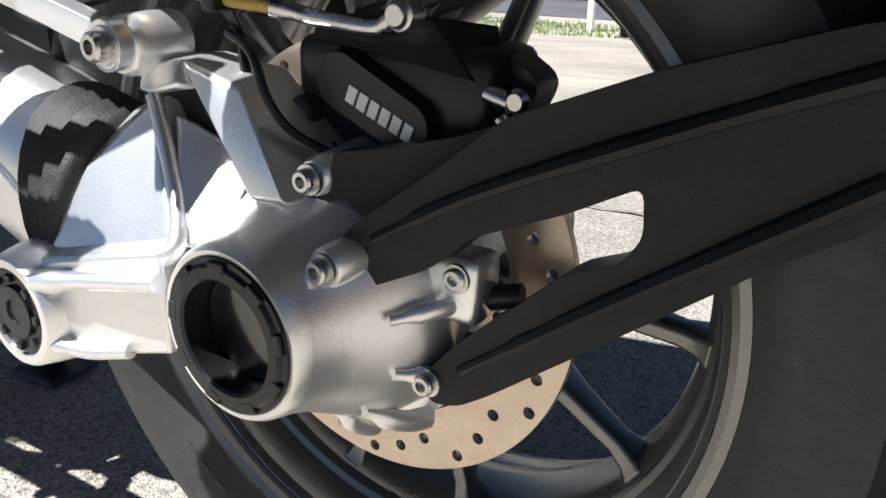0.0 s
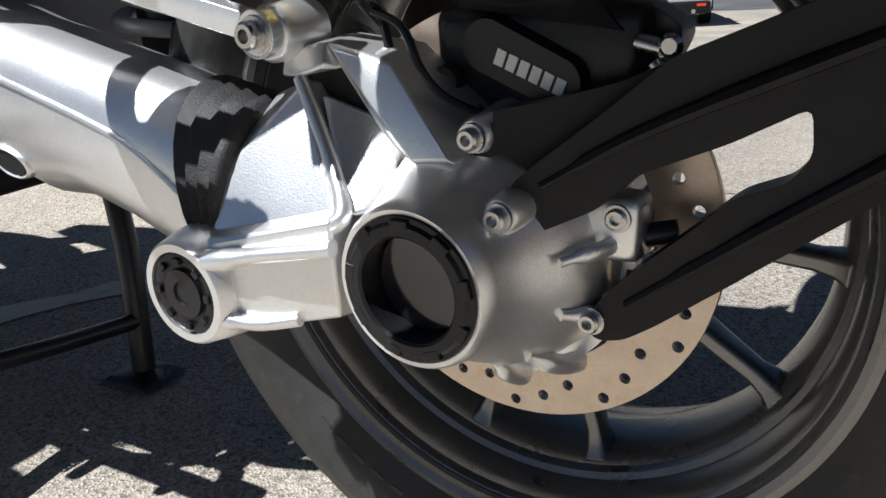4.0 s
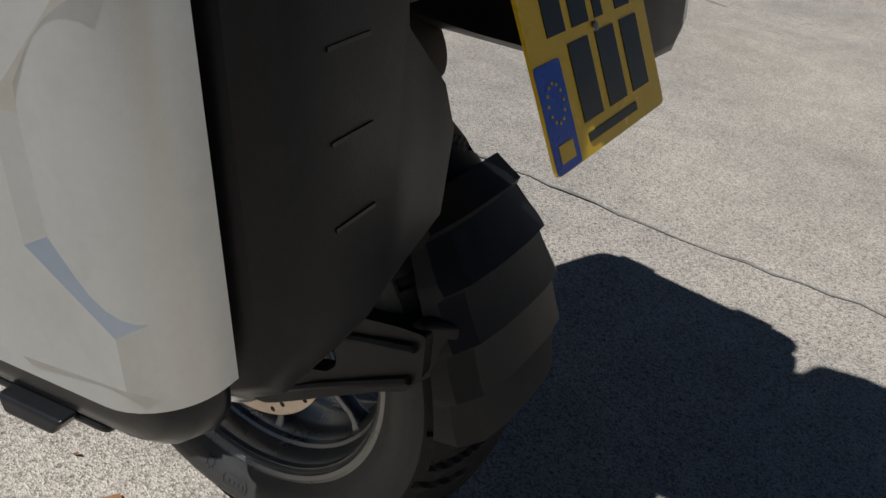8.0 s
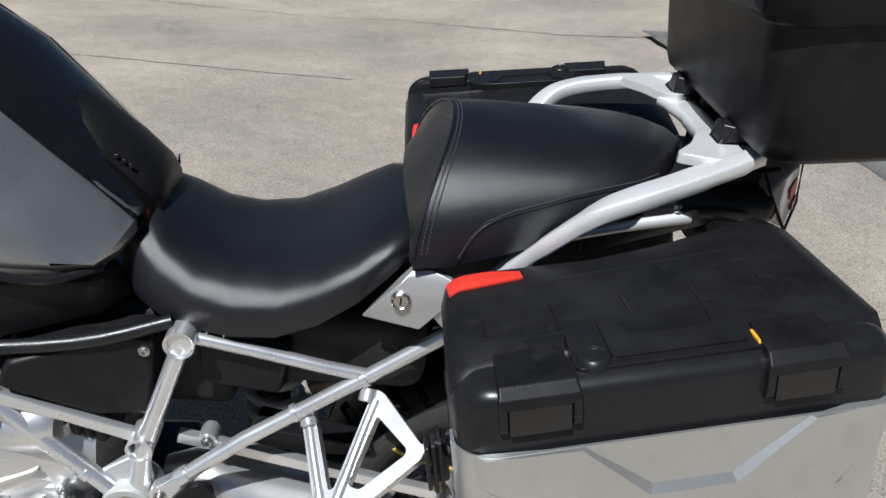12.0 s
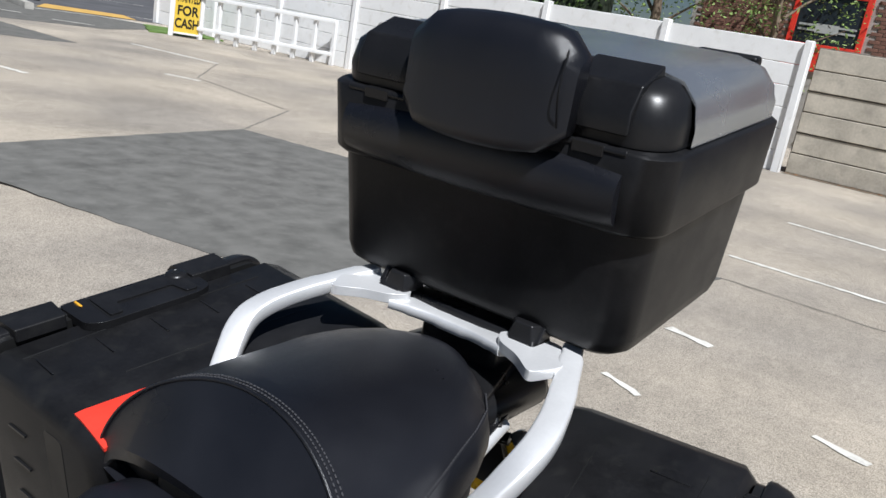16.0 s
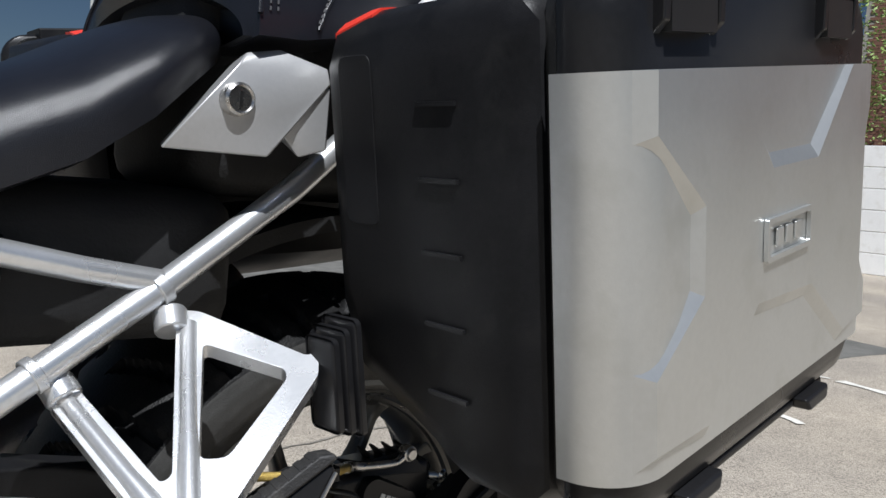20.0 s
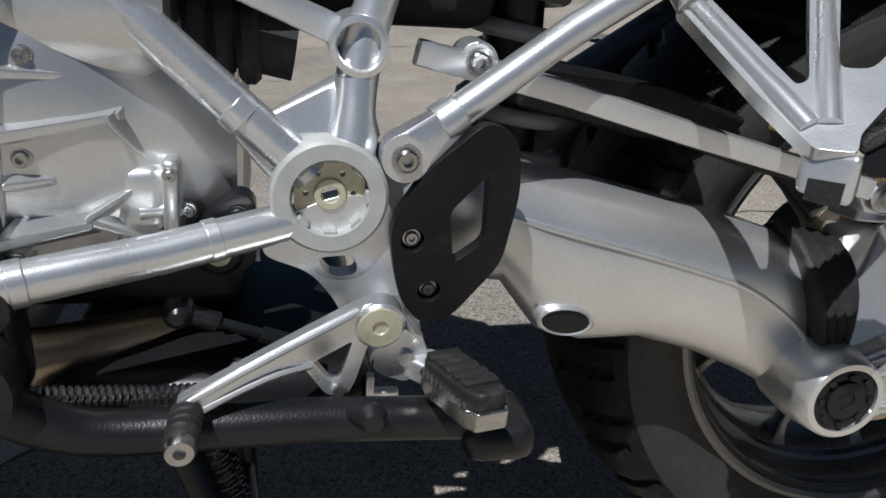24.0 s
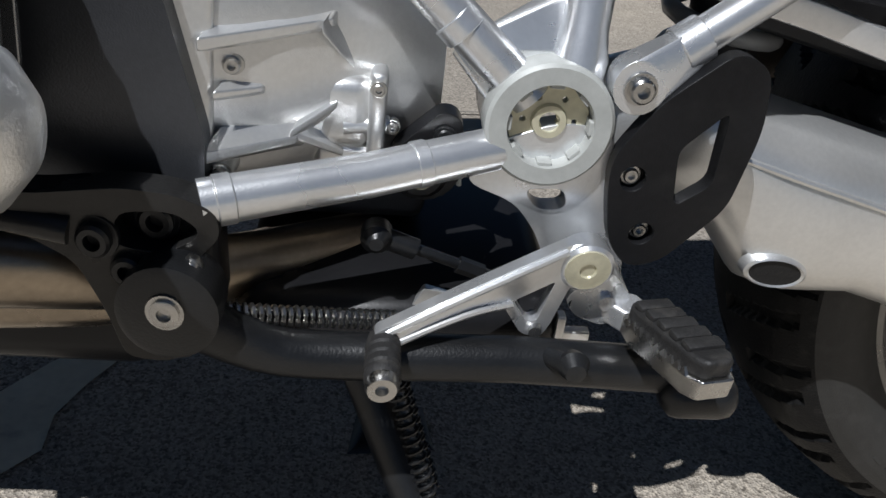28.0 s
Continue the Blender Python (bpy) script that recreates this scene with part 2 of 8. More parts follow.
def tube(pts, r, n=14, flat=1.0, bend=0, up=(0, 0, 1), cap=True, square=False):
    """Sweeps a round or squared section along points; r is a number or one for each point."""
    P = catmull(pts, bend) if bend else [Vector(p) for p in pts]
    if hasattr(r, "__len__"):
        rs = [r[min(len(r) - 1, int(i * (len(r) - 1) / max(1, len(P) - 1) + 0.5))] if len(r) != len(P) else r[i] for i in range(len(P))]
    else:
        rs = [r] * len(P)
    bm = bmesh.new()
    rows = []
    for i, p in enumerate(P):
        d = (P[min(i + 1, len(P) - 1)] - P[max(i - 1, 0)]).normalized()
        s = d.cross(Vector(up))
        s = s.normalized() if s.length > 1e-4 else Vector((1, 0, 0))
        u = s.cross(d).normalized()
        row = []
        for k in range(n):
            a = 2 * math.pi * k / n + (math.pi / 4 if square else 0)
            c, q = math.cos(a), math.sin(a)
            if square:
                e = 0.35
                c, q = math.copysign(abs(c) ** e, c), math.copysign(abs(q) ** e, q)
            row.append(bm.verts.new(p + s * (rs[i] * c) + u * (rs[i] * flat * q)))
        rows.append(row)
    for a, b in zip(rows, rows[1:]):
        for k in range(n):
            bm.faces.new((a[k], a[(k + 1) % n], b[(k + 1) % n], b[k]))
    if cap:
        bm.faces.new(rows[0][::-1])
        bm.faces.new(rows[-1])
    return bm


def lathe(profile, at=(0, 0, 0), n=48, axis="y", closed=False, a0=0.0, a1=2 * math.pi, cap=True):
    """Turns (along, radius) points round an axis through at."""
    bm = bmesh.new()
    full = abs(a1 - a0 - 2 * math.pi) < 1e-6
    steps = n if full else n + 1
    rows = []
    for al, r in profile:
        row = []
        for k in range(steps):
            a = a0 + (a1 - a0) * k / n
            c, s = r * math.cos(a), r * math.sin(a)
            v = (c, al, s) if axis == "y" else ((al, c, s) if axis == "x" else (c, s, al))
            row.append(bm.verts.new(Vector(v) + Vector(at)))
        rows.append(row)
    pairs = list(zip(rows, rows[1:])) + ([(rows[-1], rows[0])] if closed else [])
    for a, b in pairs:
        for k in range(steps if full else n):
            bm.faces.new((a[k], a[(k + 1) % steps], b[(k + 1) % steps], b[k]))
    if not closed and full and cap:
        if profile[0][1] > 1e-5:
            bm.faces.new(rows[0])
        if profile[-1][1] > 1e-5:
            bm.faces.new(rows[-1])
    return bm


def hull(*groups):
    """The skin round points: for cast shapes between bosses."""
    bm = bmesh.new()
    for g in groups:
        for p in g:
            bm.verts.new(p)
    r = bmesh.ops.convex_hull(bm, input=bm.verts[:])
    bmesh.ops.delete(bm, geom=[e for e in r["geom_interior"] if isinstance(e, bmesh.types.BMVert)], context="VERTS")
    bmesh.ops.dissolve_limit(bm, angle_limit=0.02, verts=bm.verts[:], edges=bm.edges[:])
    return bm


def circ(x, y, z, r, n=20):
    return [(x + r * math.cos(2 * math.pi * i / n), y, z + r * math.sin(2 * math.pi * i / n)) for i in range(n)]


def loft(rings, cap=True):
    bm = bmesh.new()
    rows = [[bm.verts.new(p) for p in r] for r in rings]
    n = len(rows[0])
    for a, b in zip(rows, rows[1:]):
        for k in range(n):
            bm.faces.new((a[k], a[(k + 1) % n], b[(k + 1) % n], b[k]))
    if cap:
        bm.faces.new(rows[0][::-1])
        bm.faces.new(rows[-1])
    return bm


def bolt(at, parent, r=0.0075, h=0.006, way=(0, -1, 0), material=None, label="silver star-socket bolt"):
    """A round-headed bolt with a washer and a socket."""
    bm = lathe([(0.004, r * 1.25), (0, r * 1.35), (-0.0015, r * 1.3), (-0.0016, r), (-h * 0.8, r), (-h, r * 0.82), (-h, r * 0.5), (-h * 0.3, r * 0.42), (-h * 0.3, 0.0)], n=18)
    rot = Vector((0, -1, 0)).rotation_difference(Vector(way)).to_matrix().to_4x4()
    bm.transform(Matrix.Translation(at) @ rot)
    return part("bolt", bm, material or STEEL, parent, label, smooth=35)


def bars(n, length, height, at, u, v, material, parent, name="lettering", gap=0.35, thick=0.0006, label="plain bars of light lettering"):
    """Unread writing: a row of plain bars along u, as high as v."""
    u, v = Vector(u).normalized(), Vector(v).normalized()
    w = u.cross(v)
    step = length / n
    out = []
    for i in range(n):
        a = Vector(at) + u * (step * i)
        p = [a, a + u * step * (1 - gap), a + u * step * (1 - gap) + v * height, a + v * height]
        out.append(hull([q - w * thick for q in p], [q + w * thick for q in p]))
    return part(name, join(*out), material, parent, label)

# ---- ground and setting ----
def ground_material():
    m = mat("worn_concrete_forecourt", (0.374, 0.341, 0.296), 0.85, 0, 0.22, 0.9, 9, 0.6, 330, spec=0.25)
    n, l = m.node_tree.nodes, m.node_tree.links
    b = n["Principled BSDF"]
    src = b.inputs["Base Color"].links[0].from_socket
    tc = n.new("ShaderNodeTexCoord")
    cells = n.new("ShaderNodeTexVoronoi")
    cells.inputs["Scale"].default_value = 330
    l.new(tc.outputs["Object"], cells.inputs["Vector"])
    ramp = n.new("ShaderNodeValToRGB")
    e = ramp.color_ramp.elements
    e[0].position, e[0].color = 0.0, (0.49, 0.475, 0.45, 1)
    e[1].position, e[1].color = 1.0, (1.42, 1.39, 1.33, 1)
    mid = ramp.color_ramp.elements.new(0.45)
    mid.color = (0.98, 0.97, 0.96, 1)
    pits = n.new("ShaderNodeTexVoronoi")
    pits.inputs["Scale"].default_value = 62
    l.new(tc.outputs["Object"], pits.inputs["Vector"])
    pr = n.new("ShaderNodeValToRGB")
    pr.color_ramp.elements[0].position, pr.color_ramp.elements[1].position = 0.10, 0.30
    pr.color_ramp.elements[0].color, pr.color_ramp.elements[1].color = (0.40, 0.39, 0.38, 1), (1.04, 1.04, 1.04, 1)
    l.new(pits.outputs["Distance"], pr.inputs[0])
    pm = n.new("ShaderNodeMix")
    pm.data_type, pm.blend_type = "RGBA", "MULTIPLY"
    pm.inputs[0].default_value = 0.7
    l.new(src, pm.inputs[6])
    l.new(pr.outputs[0], pm.inputs[7])
    src = pm.outputs[2]
    sep = n.new("ShaderNodeSeparateColor")
    l.new(cells.outputs["Color"], sep.inputs[0])
    l.new(sep.outputs[0], ramp.inputs[0])
    mul = n.new("ShaderNodeMix")
    mul.data_type, mul.blend_type = "RGBA", "MULTIPLY"
    mul.inputs[0].default_value = 1.0
    l.new(src, mul.inputs[6])
    l.new(ramp.outputs[0], mul.inputs[7])
    stain = n.new("ShaderNodeTexNoise")
    stain.inputs["Scale"].default_value, stain.inputs["Detail"].default_value = 0.55, 9
    l.new(tc.outputs["Object"], stain.inputs["Vector"])
    sr = n.new("ShaderNodeValToRGB")
    sr.color_ramp.elements[0].position, sr.color_ramp.elements[1].position = 0.35, 0.68
    sr.color_ramp.elements[0].color, sr.color_ramp.elements[1].color = (0.78, 0.78, 0.79, 1), (1.14, 1.11, 1.06, 1)
    l.new(stain.outputs[0], sr.inputs[0])
    mul2 = n.new("ShaderNodeMix")
    mul2.data_type, mul2.blend_type = "RGBA", "MULTIPLY"
    mul2.inputs[0].default_value = 1.0
    l.new(mul.outputs[2], mul2.inputs[6])
    l.new(sr.outputs[0], mul2.inputs[7])
    l.new(mul2.outputs[2], b.inputs["Base Color"])
    bump = n.new("ShaderNodeBump")
    bump.inputs["Strength"].default_value, bump.inputs["Distance"].default_value = 1.0, 0.0018
    l.new(cells.outputs["Distance"], bump.inputs["Height"])
    old = b.inputs["Normal"].links[0].from_node
    l.new(bump.outputs[0], old.inputs["Normal"])
    return m


GROUND = ground_material()
TARMAC = mat("grey_tarmac", (0.135, 0.132, 0.122), 0.85, 0, 0.35, 5.0, 220, 0.7, 260, spec=0.2, dirt=(0.165, 0.160, 0.148))
ROAD = mat("road_asphalt", (0.10, 0.10, 0.105), 0.85, 0, 0.3, 1.0, 40, 0.6, 90, spec=0.2)
PAINT = mat("worn_white_road_paint", (0.68, 0.66, 0.60), 0.8, 0, 0.2, 9, 90, 0.5, 120, dirt=(0.45, 0.42, 0.37))
CRACK = mat("dark_joint_filler", (0.20, 0.185, 0.16), 0.9, 0, 0.5, 9, 90, 0.5, 120, spec=0.1)
CREAM = mat("cream_paint_patch", (0.66, 0.61, 0.48), 0.8, 0, 0.15, 12, 90, 0.4, 120, dirt=(0.4, 0.37, 0.31))
MUD = mat("soil_and_litter", (0.12, 0.09, 0.06), 0.95, 0, 0.5, 3, 40, 0.8, 60)
GRASS = mat("grass", (0.10, 0.17, 0.035), 0.9, 0, 0.5, 2, 60, 0.8, 80)


def sheet(name, pts, z, material, label, parent=None, depth=0.02):
    bm = bmesh.new()
    f = bm.faces.new([bm.verts.new((*p, z)) for p in pts])
    bmesh.ops.triangulate(bm, faces=[f])
    r = bmesh.ops.extrude_face_region(bm, geom=bm.faces[:])
    bmesh.ops.translate(bm, verts=[v for v in r["geom"] if isinstance(v, bmesh.types.BMVert)], vec=(0, 0, -depth))
    return part(name, bm, material, parent, label)


def smooth(t):
    t = max(0.0, min(1.0, t))
    return t * t * (3 - 2 * t)


def gz(x, y):
    """Level round the machine; the fall towards the side road fits the camera's view."""
    q = min(14.5, max(0.0, -0.35 * x + 0.94 * y - 1.2))
    w = 1 - smooth((x - (0.3 - 0.3 * max(0, y - 2))) / (1.2 + 0.6 * max(0, y - 2)))
    return -0.085 * q * w


gx = [-450, -150, -60, -30] + [-20 + 0.4 * k for k in range(60)] + [4.4, 6, 9, 14, 30, 60, 150, 450]
gy = [-450, -150, -60, -20, -8, -3, 0] + [0.6 + 0.4 * k for k in range(60)] + [26, 30, 36, 50, 90, 200, 450]
g = bmesh.new()
rows = [[g.verts.new((x, y, gz(x, y))) for x in gx] for y in gy]
for a, b in zip(rows, rows[1:]):
    for k in range(len(gx) - 1):
        g.faces.new((a[k], a[k + 1], b[k + 1], b[k]))
ground = tagged(part("ground", g, GROUND), "pale worn concrete forecourt with fine aggregate", "ground", kind="structure")


def ragged(pts, amp, step=0.12):
    out = []
    for i, p in enumerate(pts):
        a, b = Vector(p), Vector(pts[(i + 1) % len(pts)])
        n = max(1, int((b - a).length / step))
        q = Vector((-(b - a).y, (b - a).x)).normalized()
        for k in range(n):
            out.append(tuple(a + (b - a) * k / n + q * random.uniform(-amp, amp)))
    return out


tagged(sheet("tarmac_patch", ragged([(1.64, 5.29), (4.87, 5.82), (5.3, 3.4), (5.12, 1.5), (5.03, 0.98), (2.71, 1.26), (2.2, 2.3), (1.96, 3.43)], 0.012), 0.004, TARMAC, "dark grey tarmac repair patch", depth=0.004), "dark grey tarmac repair patch in the forecourt", "ground patch", kind="structure")


def ribbon(name, pts, w, material, label, cat, z=0.003, amp=0.012, step=0.06):
    P = []
    for a, b in zip(pts, pts[1:]):
        a, b = Vector(a), Vector(b)
        n = max(1, int((b - a).length / step))
        P += [a + (b - a) * k / n for k in range(n)]
    P.append(Vector(pts[-1]))
    bm = bmesh.new()
    rows = []
    for i, p in enumerate(P):
        d = (P[min(i + 1, len(P) - 1)] - P[max(0, i - 1)]).normalized()
        q = Vector((-d.y, d.x))
        p = p + q * random.uniform(-amp, amp)
        ww = w * random.uniform(0.55, 1.3) / 2
        a, b = p - q * ww, p + q * ww
        rows.append((bm.verts.new((*a, z + gz(*a))), bm.verts.new((*b, z + gz(*b)))))
    for a, b in zip(rows, rows[1:]):
        bm.faces.new((a[0], a[1], b[1], b[0]))
    return tagged(part(name, bm, material), label, cat, kind="structure")


for pts, w in (([(-8.0, 8.6), (-5.9, 8.05), (-2.4, 7.1), (-0.29, 6.6), (1.06, 5.47), (1.64, 5.25)], 0.018), ([(-2.2, 0.95), (-0.04, 1.10), (0.96, 1.21), (2.7, 1.26)], 0.010), ([(5.05, 1.0), (5.02, -0.04), (5.0, -3.0)], 0.016), ([(4.87, 5.82), (6.46, 6.86), (6.9, 9.2), (8.7, 11.0)], 0.028), ([(-3.0, 4.6), (-1.3, 4.3), (-0.5, 4.2)], 0.015), ([(1.64, 5.29), (4.87, 5.82)], 0.03)):
    ribbon("joint", pts, w, CRACK, "dark ragged joint in the concrete", "crack")
for pts, w in (([(3.56, 1.13), (3.60, 0.85)], 0.03), ([(3.60, 0.80), (3.54, 0.54)], 0.07), ([(2.66, 0.74), (2.62, 0.62), (2.57, 0.53)], 0.035), ([(2.98, 1.14), (2.92, 1.08)], 0.05), ([(5.84, 1.19), (5.82, 0.09), (5.8, -1.5)], 0.06), ([(8.2, 1.33), (8.12, 0.45), (8.1, -1)], 0.07), ([(4.14, 9.45), (4.25, 8.78)], 0.09), ([(8.34, 12.95), (8.67, 10.98)], 0.09), ([(6.71, 8.9), (6.5, 9.4)], 0.08), ([(3.0, 12.9), (4.2, 12.3)], 0.09), ([(2.9, -0.12), (2.82, -0.35)], 0.05), ([(1.2, 13.6), (2.8, 13.0)], 0.09)):
    ribbon("painted_line", pts, w, PAINT, "worn white painted bay line on the concrete", "road marking", z=0.0045, amp=0.006, step=0.05)
for pts in ([(-1.06, -0.17), (-1.02, 0.07), (-0.88, 0.28)],):
    ribbon("painted_line", pts, 0.075, CREAM, "worn cream painted line on the concrete", "road marking", z=0.003)
leaf_bm = lambda x, y, s: hull([(x, y, 0.004), (x + s, y + s * 0.3, 0.012), (x + s * 0.4, y + s * 0.6, 0.006)], [(x + s * 0.5, y + s * 0.2, 0.002)])
DRY = mat("dry_brown_leaf", (0.28, 0.13, 0.05), 0.8, 0, 0.3, 60, 200, 0.3, 300)
for x, y, s in ((-0.218, -0.17, 0.012), (-0.125, -0.19, 0.03), (-0.10, -0.178, 0.02)):
    tagged(part("fallen_leaf", leaf_bm(x, y, s), DRY), "small dry brown leaf lying on the concrete", "leaf", "fallen leaves")

# ---- motorcycle: rear wheel ----
ZC = 0.3325
bike = thing("motorcycle", (0, 0, 0), "black and silver adventure touring motorcycle parked on its centre stand", "motorcycle")

prof = [(-0.080, 0.214), (-0.086, 0.2275), (-0.096, 0.238), (-0.1025, 0.250), (-0.1055, 0.263), (-0.105, 0.275), (-0.101, 0.287), (-0.0935, 0.2980), (-0.082, 0.3085)]
for k in range(1, 15):
    y = -0.082 + 0.082 * k / 14
    prof.append((y, 0.3085 + 0.0205 * (1 - (y / -0.082) ** 2) ** 0.85))
prof += [(-y, r) for y, r in prof[-2::-1]]


def tyre_mesh(n=560):
    fine = []
    for (y0, r0), (y1, r1) in zip(prof, prof[1:]):
        k = 4 if r1 > 0.262 else 1
        fine += [(y0 + (y1 - y0) * i / k, r0 + (r1 - r0) * i / k) for i in range(k)]
    fine.append(prof[-1])
    bm = bmesh.new()
    rows = []
    for y, r in fine:
        row = []
        ay = abs(y)
        for k in range(n):
            a = 2 * math.pi * k / n
            d = 0.0
            if r > 0.262:
                off = 0.5 if y > 0 else 0.0
                e = ay + max(0.0, 0.3085 - r)
                ph = (a / (2 * math.pi) * 22 + e * 5.0 - e * e * 14 + off) % 1
                ph2 = (a / (2 * math.pi) * 22 + e * 4.0 - e * e * 14 + off + 0.45) % 1
                g1 = max(0.0, 1 - abs(ph - 0.09) / 0.09) if 0.006 < e < 0.104 else 0.0
                g2 = max(0.0, 1 - abs(ph2 - 0.07) / 0.07) if 0.040 < e < 0.116 else 0.0
                d = 0.0075 * min(1.0, 3.2 * max(g1, g2))
            q = r - d
            row.append(bm.verts.new((q * math.cos(a), y, ZC + q * math.sin(a))))
        rows.append(row)
    for a, b in zip(rows, rows[1:] + rows[:1]):
        for k in range(n):
            bm.faces.new((a[k], a[(k + 1) % n], b[(k + 1) % n], b[k]))
    return bm


half = [(-0.0, 0.189), (-0.012, 0.189), (-0.030, 0.194), (-0.036, 0.200), (-0.044, 0.201), (-0.047, 0.205), (-0.066, 0.208), (-0.071, 0.212), (-0.078, 0.213), (-0.081, 0.217), (-0.0855, 0.219), (-0.0885, 0.2235), (-0.0875, 0.2285), (-0.083, 0.2285), (-0.076, 0.2205), (-0.05, 0.215), (-0.02, 0.203), (0.0, 0.203)]
rim_prof = half + [(-y, r) for y, r in half[-2:0:-1]]
wheel = part("rear_wheel", lathe(rim_prof, (0, 0, ZC), 120, closed=True), RIM, bike, "dark grey cast rear wheel rim", smooth=30)
tyre = part("tyre", tyre_mesh(), TYRE, wheel, "black road tyre with diagonal grooves and dusty sidewall", smooth=28)
tyre.data.materials.append(SIDEWALL)
for f in tyre.data.polygons:
    if abs(f.center.y) > 0.079 and math.hypot(f.center.x, f.center.z - ZC) < 0.286:
        f.material_index = 1


def wall_y(r):
    """Outer face of the tyre's sidewall at radius r."""
    for (ya, a), (yb, b) in zip(prof, prof[1:]):
        if a <= r <= b:
            return ya + (yb - ya) * (r - a) / (b - a)
    return -0.1


def on_wall(r, deg, up=0.0):
    a = radians(deg)
    return Vector((r * math.cos(a), wall_y(r) - up, ZC + r * math.sin(a)))


def wall_mark(r0, r1, a0, a1, label, up=0.0009):
    """A raised flat piece of the sidewall between two radii and two angles."""
    pts = [(r0, a0), (r0, (a0 + a1) / 2), (r0, a1), (r1, a1), (r1, (a0 + a1) / 2), (r1, a0)]
    rings = [[on_wall(r, a, h) for r, a in pts] for h in (-0.001, up)]
    return part("sidewall_mark", loft(rings), SIDEWALL, wheel, label)


for k in range(10):
    a = radians((-78.0, -34.7)[k % 2] + 72 * (k // 2))
    c, s = math.cos(a), math.sin(a)

    def at(r, y, w, q):
        return (r * c - q * w * s, y, ZC + r * s + q * w * c)
    rings = []
    for r, w, y0, y1 in ((0.045, 0.015, -0.05, 0.03), (0.09, 0.0085, -0.036, 0.004), (0.14, 0.0068, -0.030, -0.006), (0.178, 0.0066, -0.028, -0.008), (0.190, 0.0080, -0.031, -0.004), (0.199, 0.0115, -0.036, 0.004)):
        rings.append([at(r, y0, w, -0.75), at(r, y0, w, 0.75), at(r, y0 + 0.006, w, 1), at(r, y1 - 0.006, w, 1), at(r, y1, w, 0.75), at(r, y1, w, -0.75), at(r, y1 - 0.006, w, -1), at(r, y0 + 0.006, w, -1)])
    part("spoke", loft(rings), RIM, wheel, "", bevel=0.003)
part("hub", lathe([(-0.062, 0.05), (-0.062, 0.062), (-0.045, 0.066), (0.02, 0.06), (0.07, 0.066), (0.085, 0.05)], (0, 0, ZC), 40), RIM, wheel)
holes = []
for k in range(36):
    a = 2 * math.pi * k / 36
    r = (0.1300, 0.1235, 0.1165)[k % 3]
    holes.append(ring_pts(r * math.cos(a), ZC + r * math.sin(a), 0.0037, 10))
wave = []
for k in range(60):
    a = 2 * math.pi * k / 60
    r = 0.098 - 0.006 * (math.cos(a * 5) ** 8)
    wave.append((r * math.cos(a), ZC + r * math.sin(a)))
part("brake_disc", plate(ring_pts(0, ZC, 0.138, 96), -0.0755, -0.0705, [wave, *holes]), BRAKE, wheel, "drilled steel brake disc with light rust bloom", bevel=0.0004, seg=1)
carrier = []
for k in range(50):
    a = 2 * math.pi * k / 50
    r = 0.062 + 0.036 * max(0, math.cos(a * 5)) ** 3
    carrier.append((r * math.cos(a), ZC + r * math.sin(a)))
part("disc_carrier", plate(carrier, -0.073, -0.066), BLACKMETAL, wheel, "black disc carrier", bevel=0.001)
for k in range(5):
    a = 2 * math.pi * k / 5
    bolt((0.092 * math.cos(a), -0.0755, ZC + 0.092 * math.sin(a)), wheel, 0.006, 0.004)
part("sensor_ring", lathe([(-0.078, 0.072), (-0.078, 0.082), (-0.075, 0.082), (-0.075, 0.072)], (0, 0, ZC), 60, closed=True), STEEL, wheel)
for k in range(6):
    wall_mark(0.242, 0.268, -133 + 4.6 * k, -130.2 + 4.6 * k, "raised sidewall letter as a plain bar")
wall_mark(0.232, 0.276, -88.4, -88.0, "raised radial line")
part("sidewall_mark", tube([on_wall(0.247 + 0.0058 * math.sin(q), -93.2 + 1.35 * math.cos(q), 0.0004) for q in [2 * math.pi * i / 20 for i in range(21)]], 0.0007, 6), SIDEWALL, wheel, "raised round mark")
for k in range(8):
    q = 2 * math.pi * k / 8
    part("sidewall_mark", tube([on_wall(0.247 + r * math.sin(q), -93.2 + r * 232 * math.cos(q), 0.0004) for r in (0.0072, 0.0098)], 0.0007, 6), SIDEWALL, wheel, "raised short ray")
part("sidewall_mark", tube([on_wall(*p, 0.0004) for p in ((0.246, -86.6), (0.250, -87.1), (0.258, -87.1), (0.262, -86.6), (0.262, -78.4), (0.258, -77.9), (0.250, -77.9), (0.246, -78.4), (0.246, -86.6))], 0.0007, 6), SIDEWALL, wheel, "raised outline round plain bars")
for k in range(4):
    wall_mark(0.251, 0.257, -85.8 + 1.8 * k, -84.6 + 1.8 * k, "raised sidewall letter as a plain bar")
for k in range(5):
    wall_mark(0.246, 0.266, -58 + 5.2 * k, -55 + 5.2 * k, "raised sidewall letter as a plain bar")

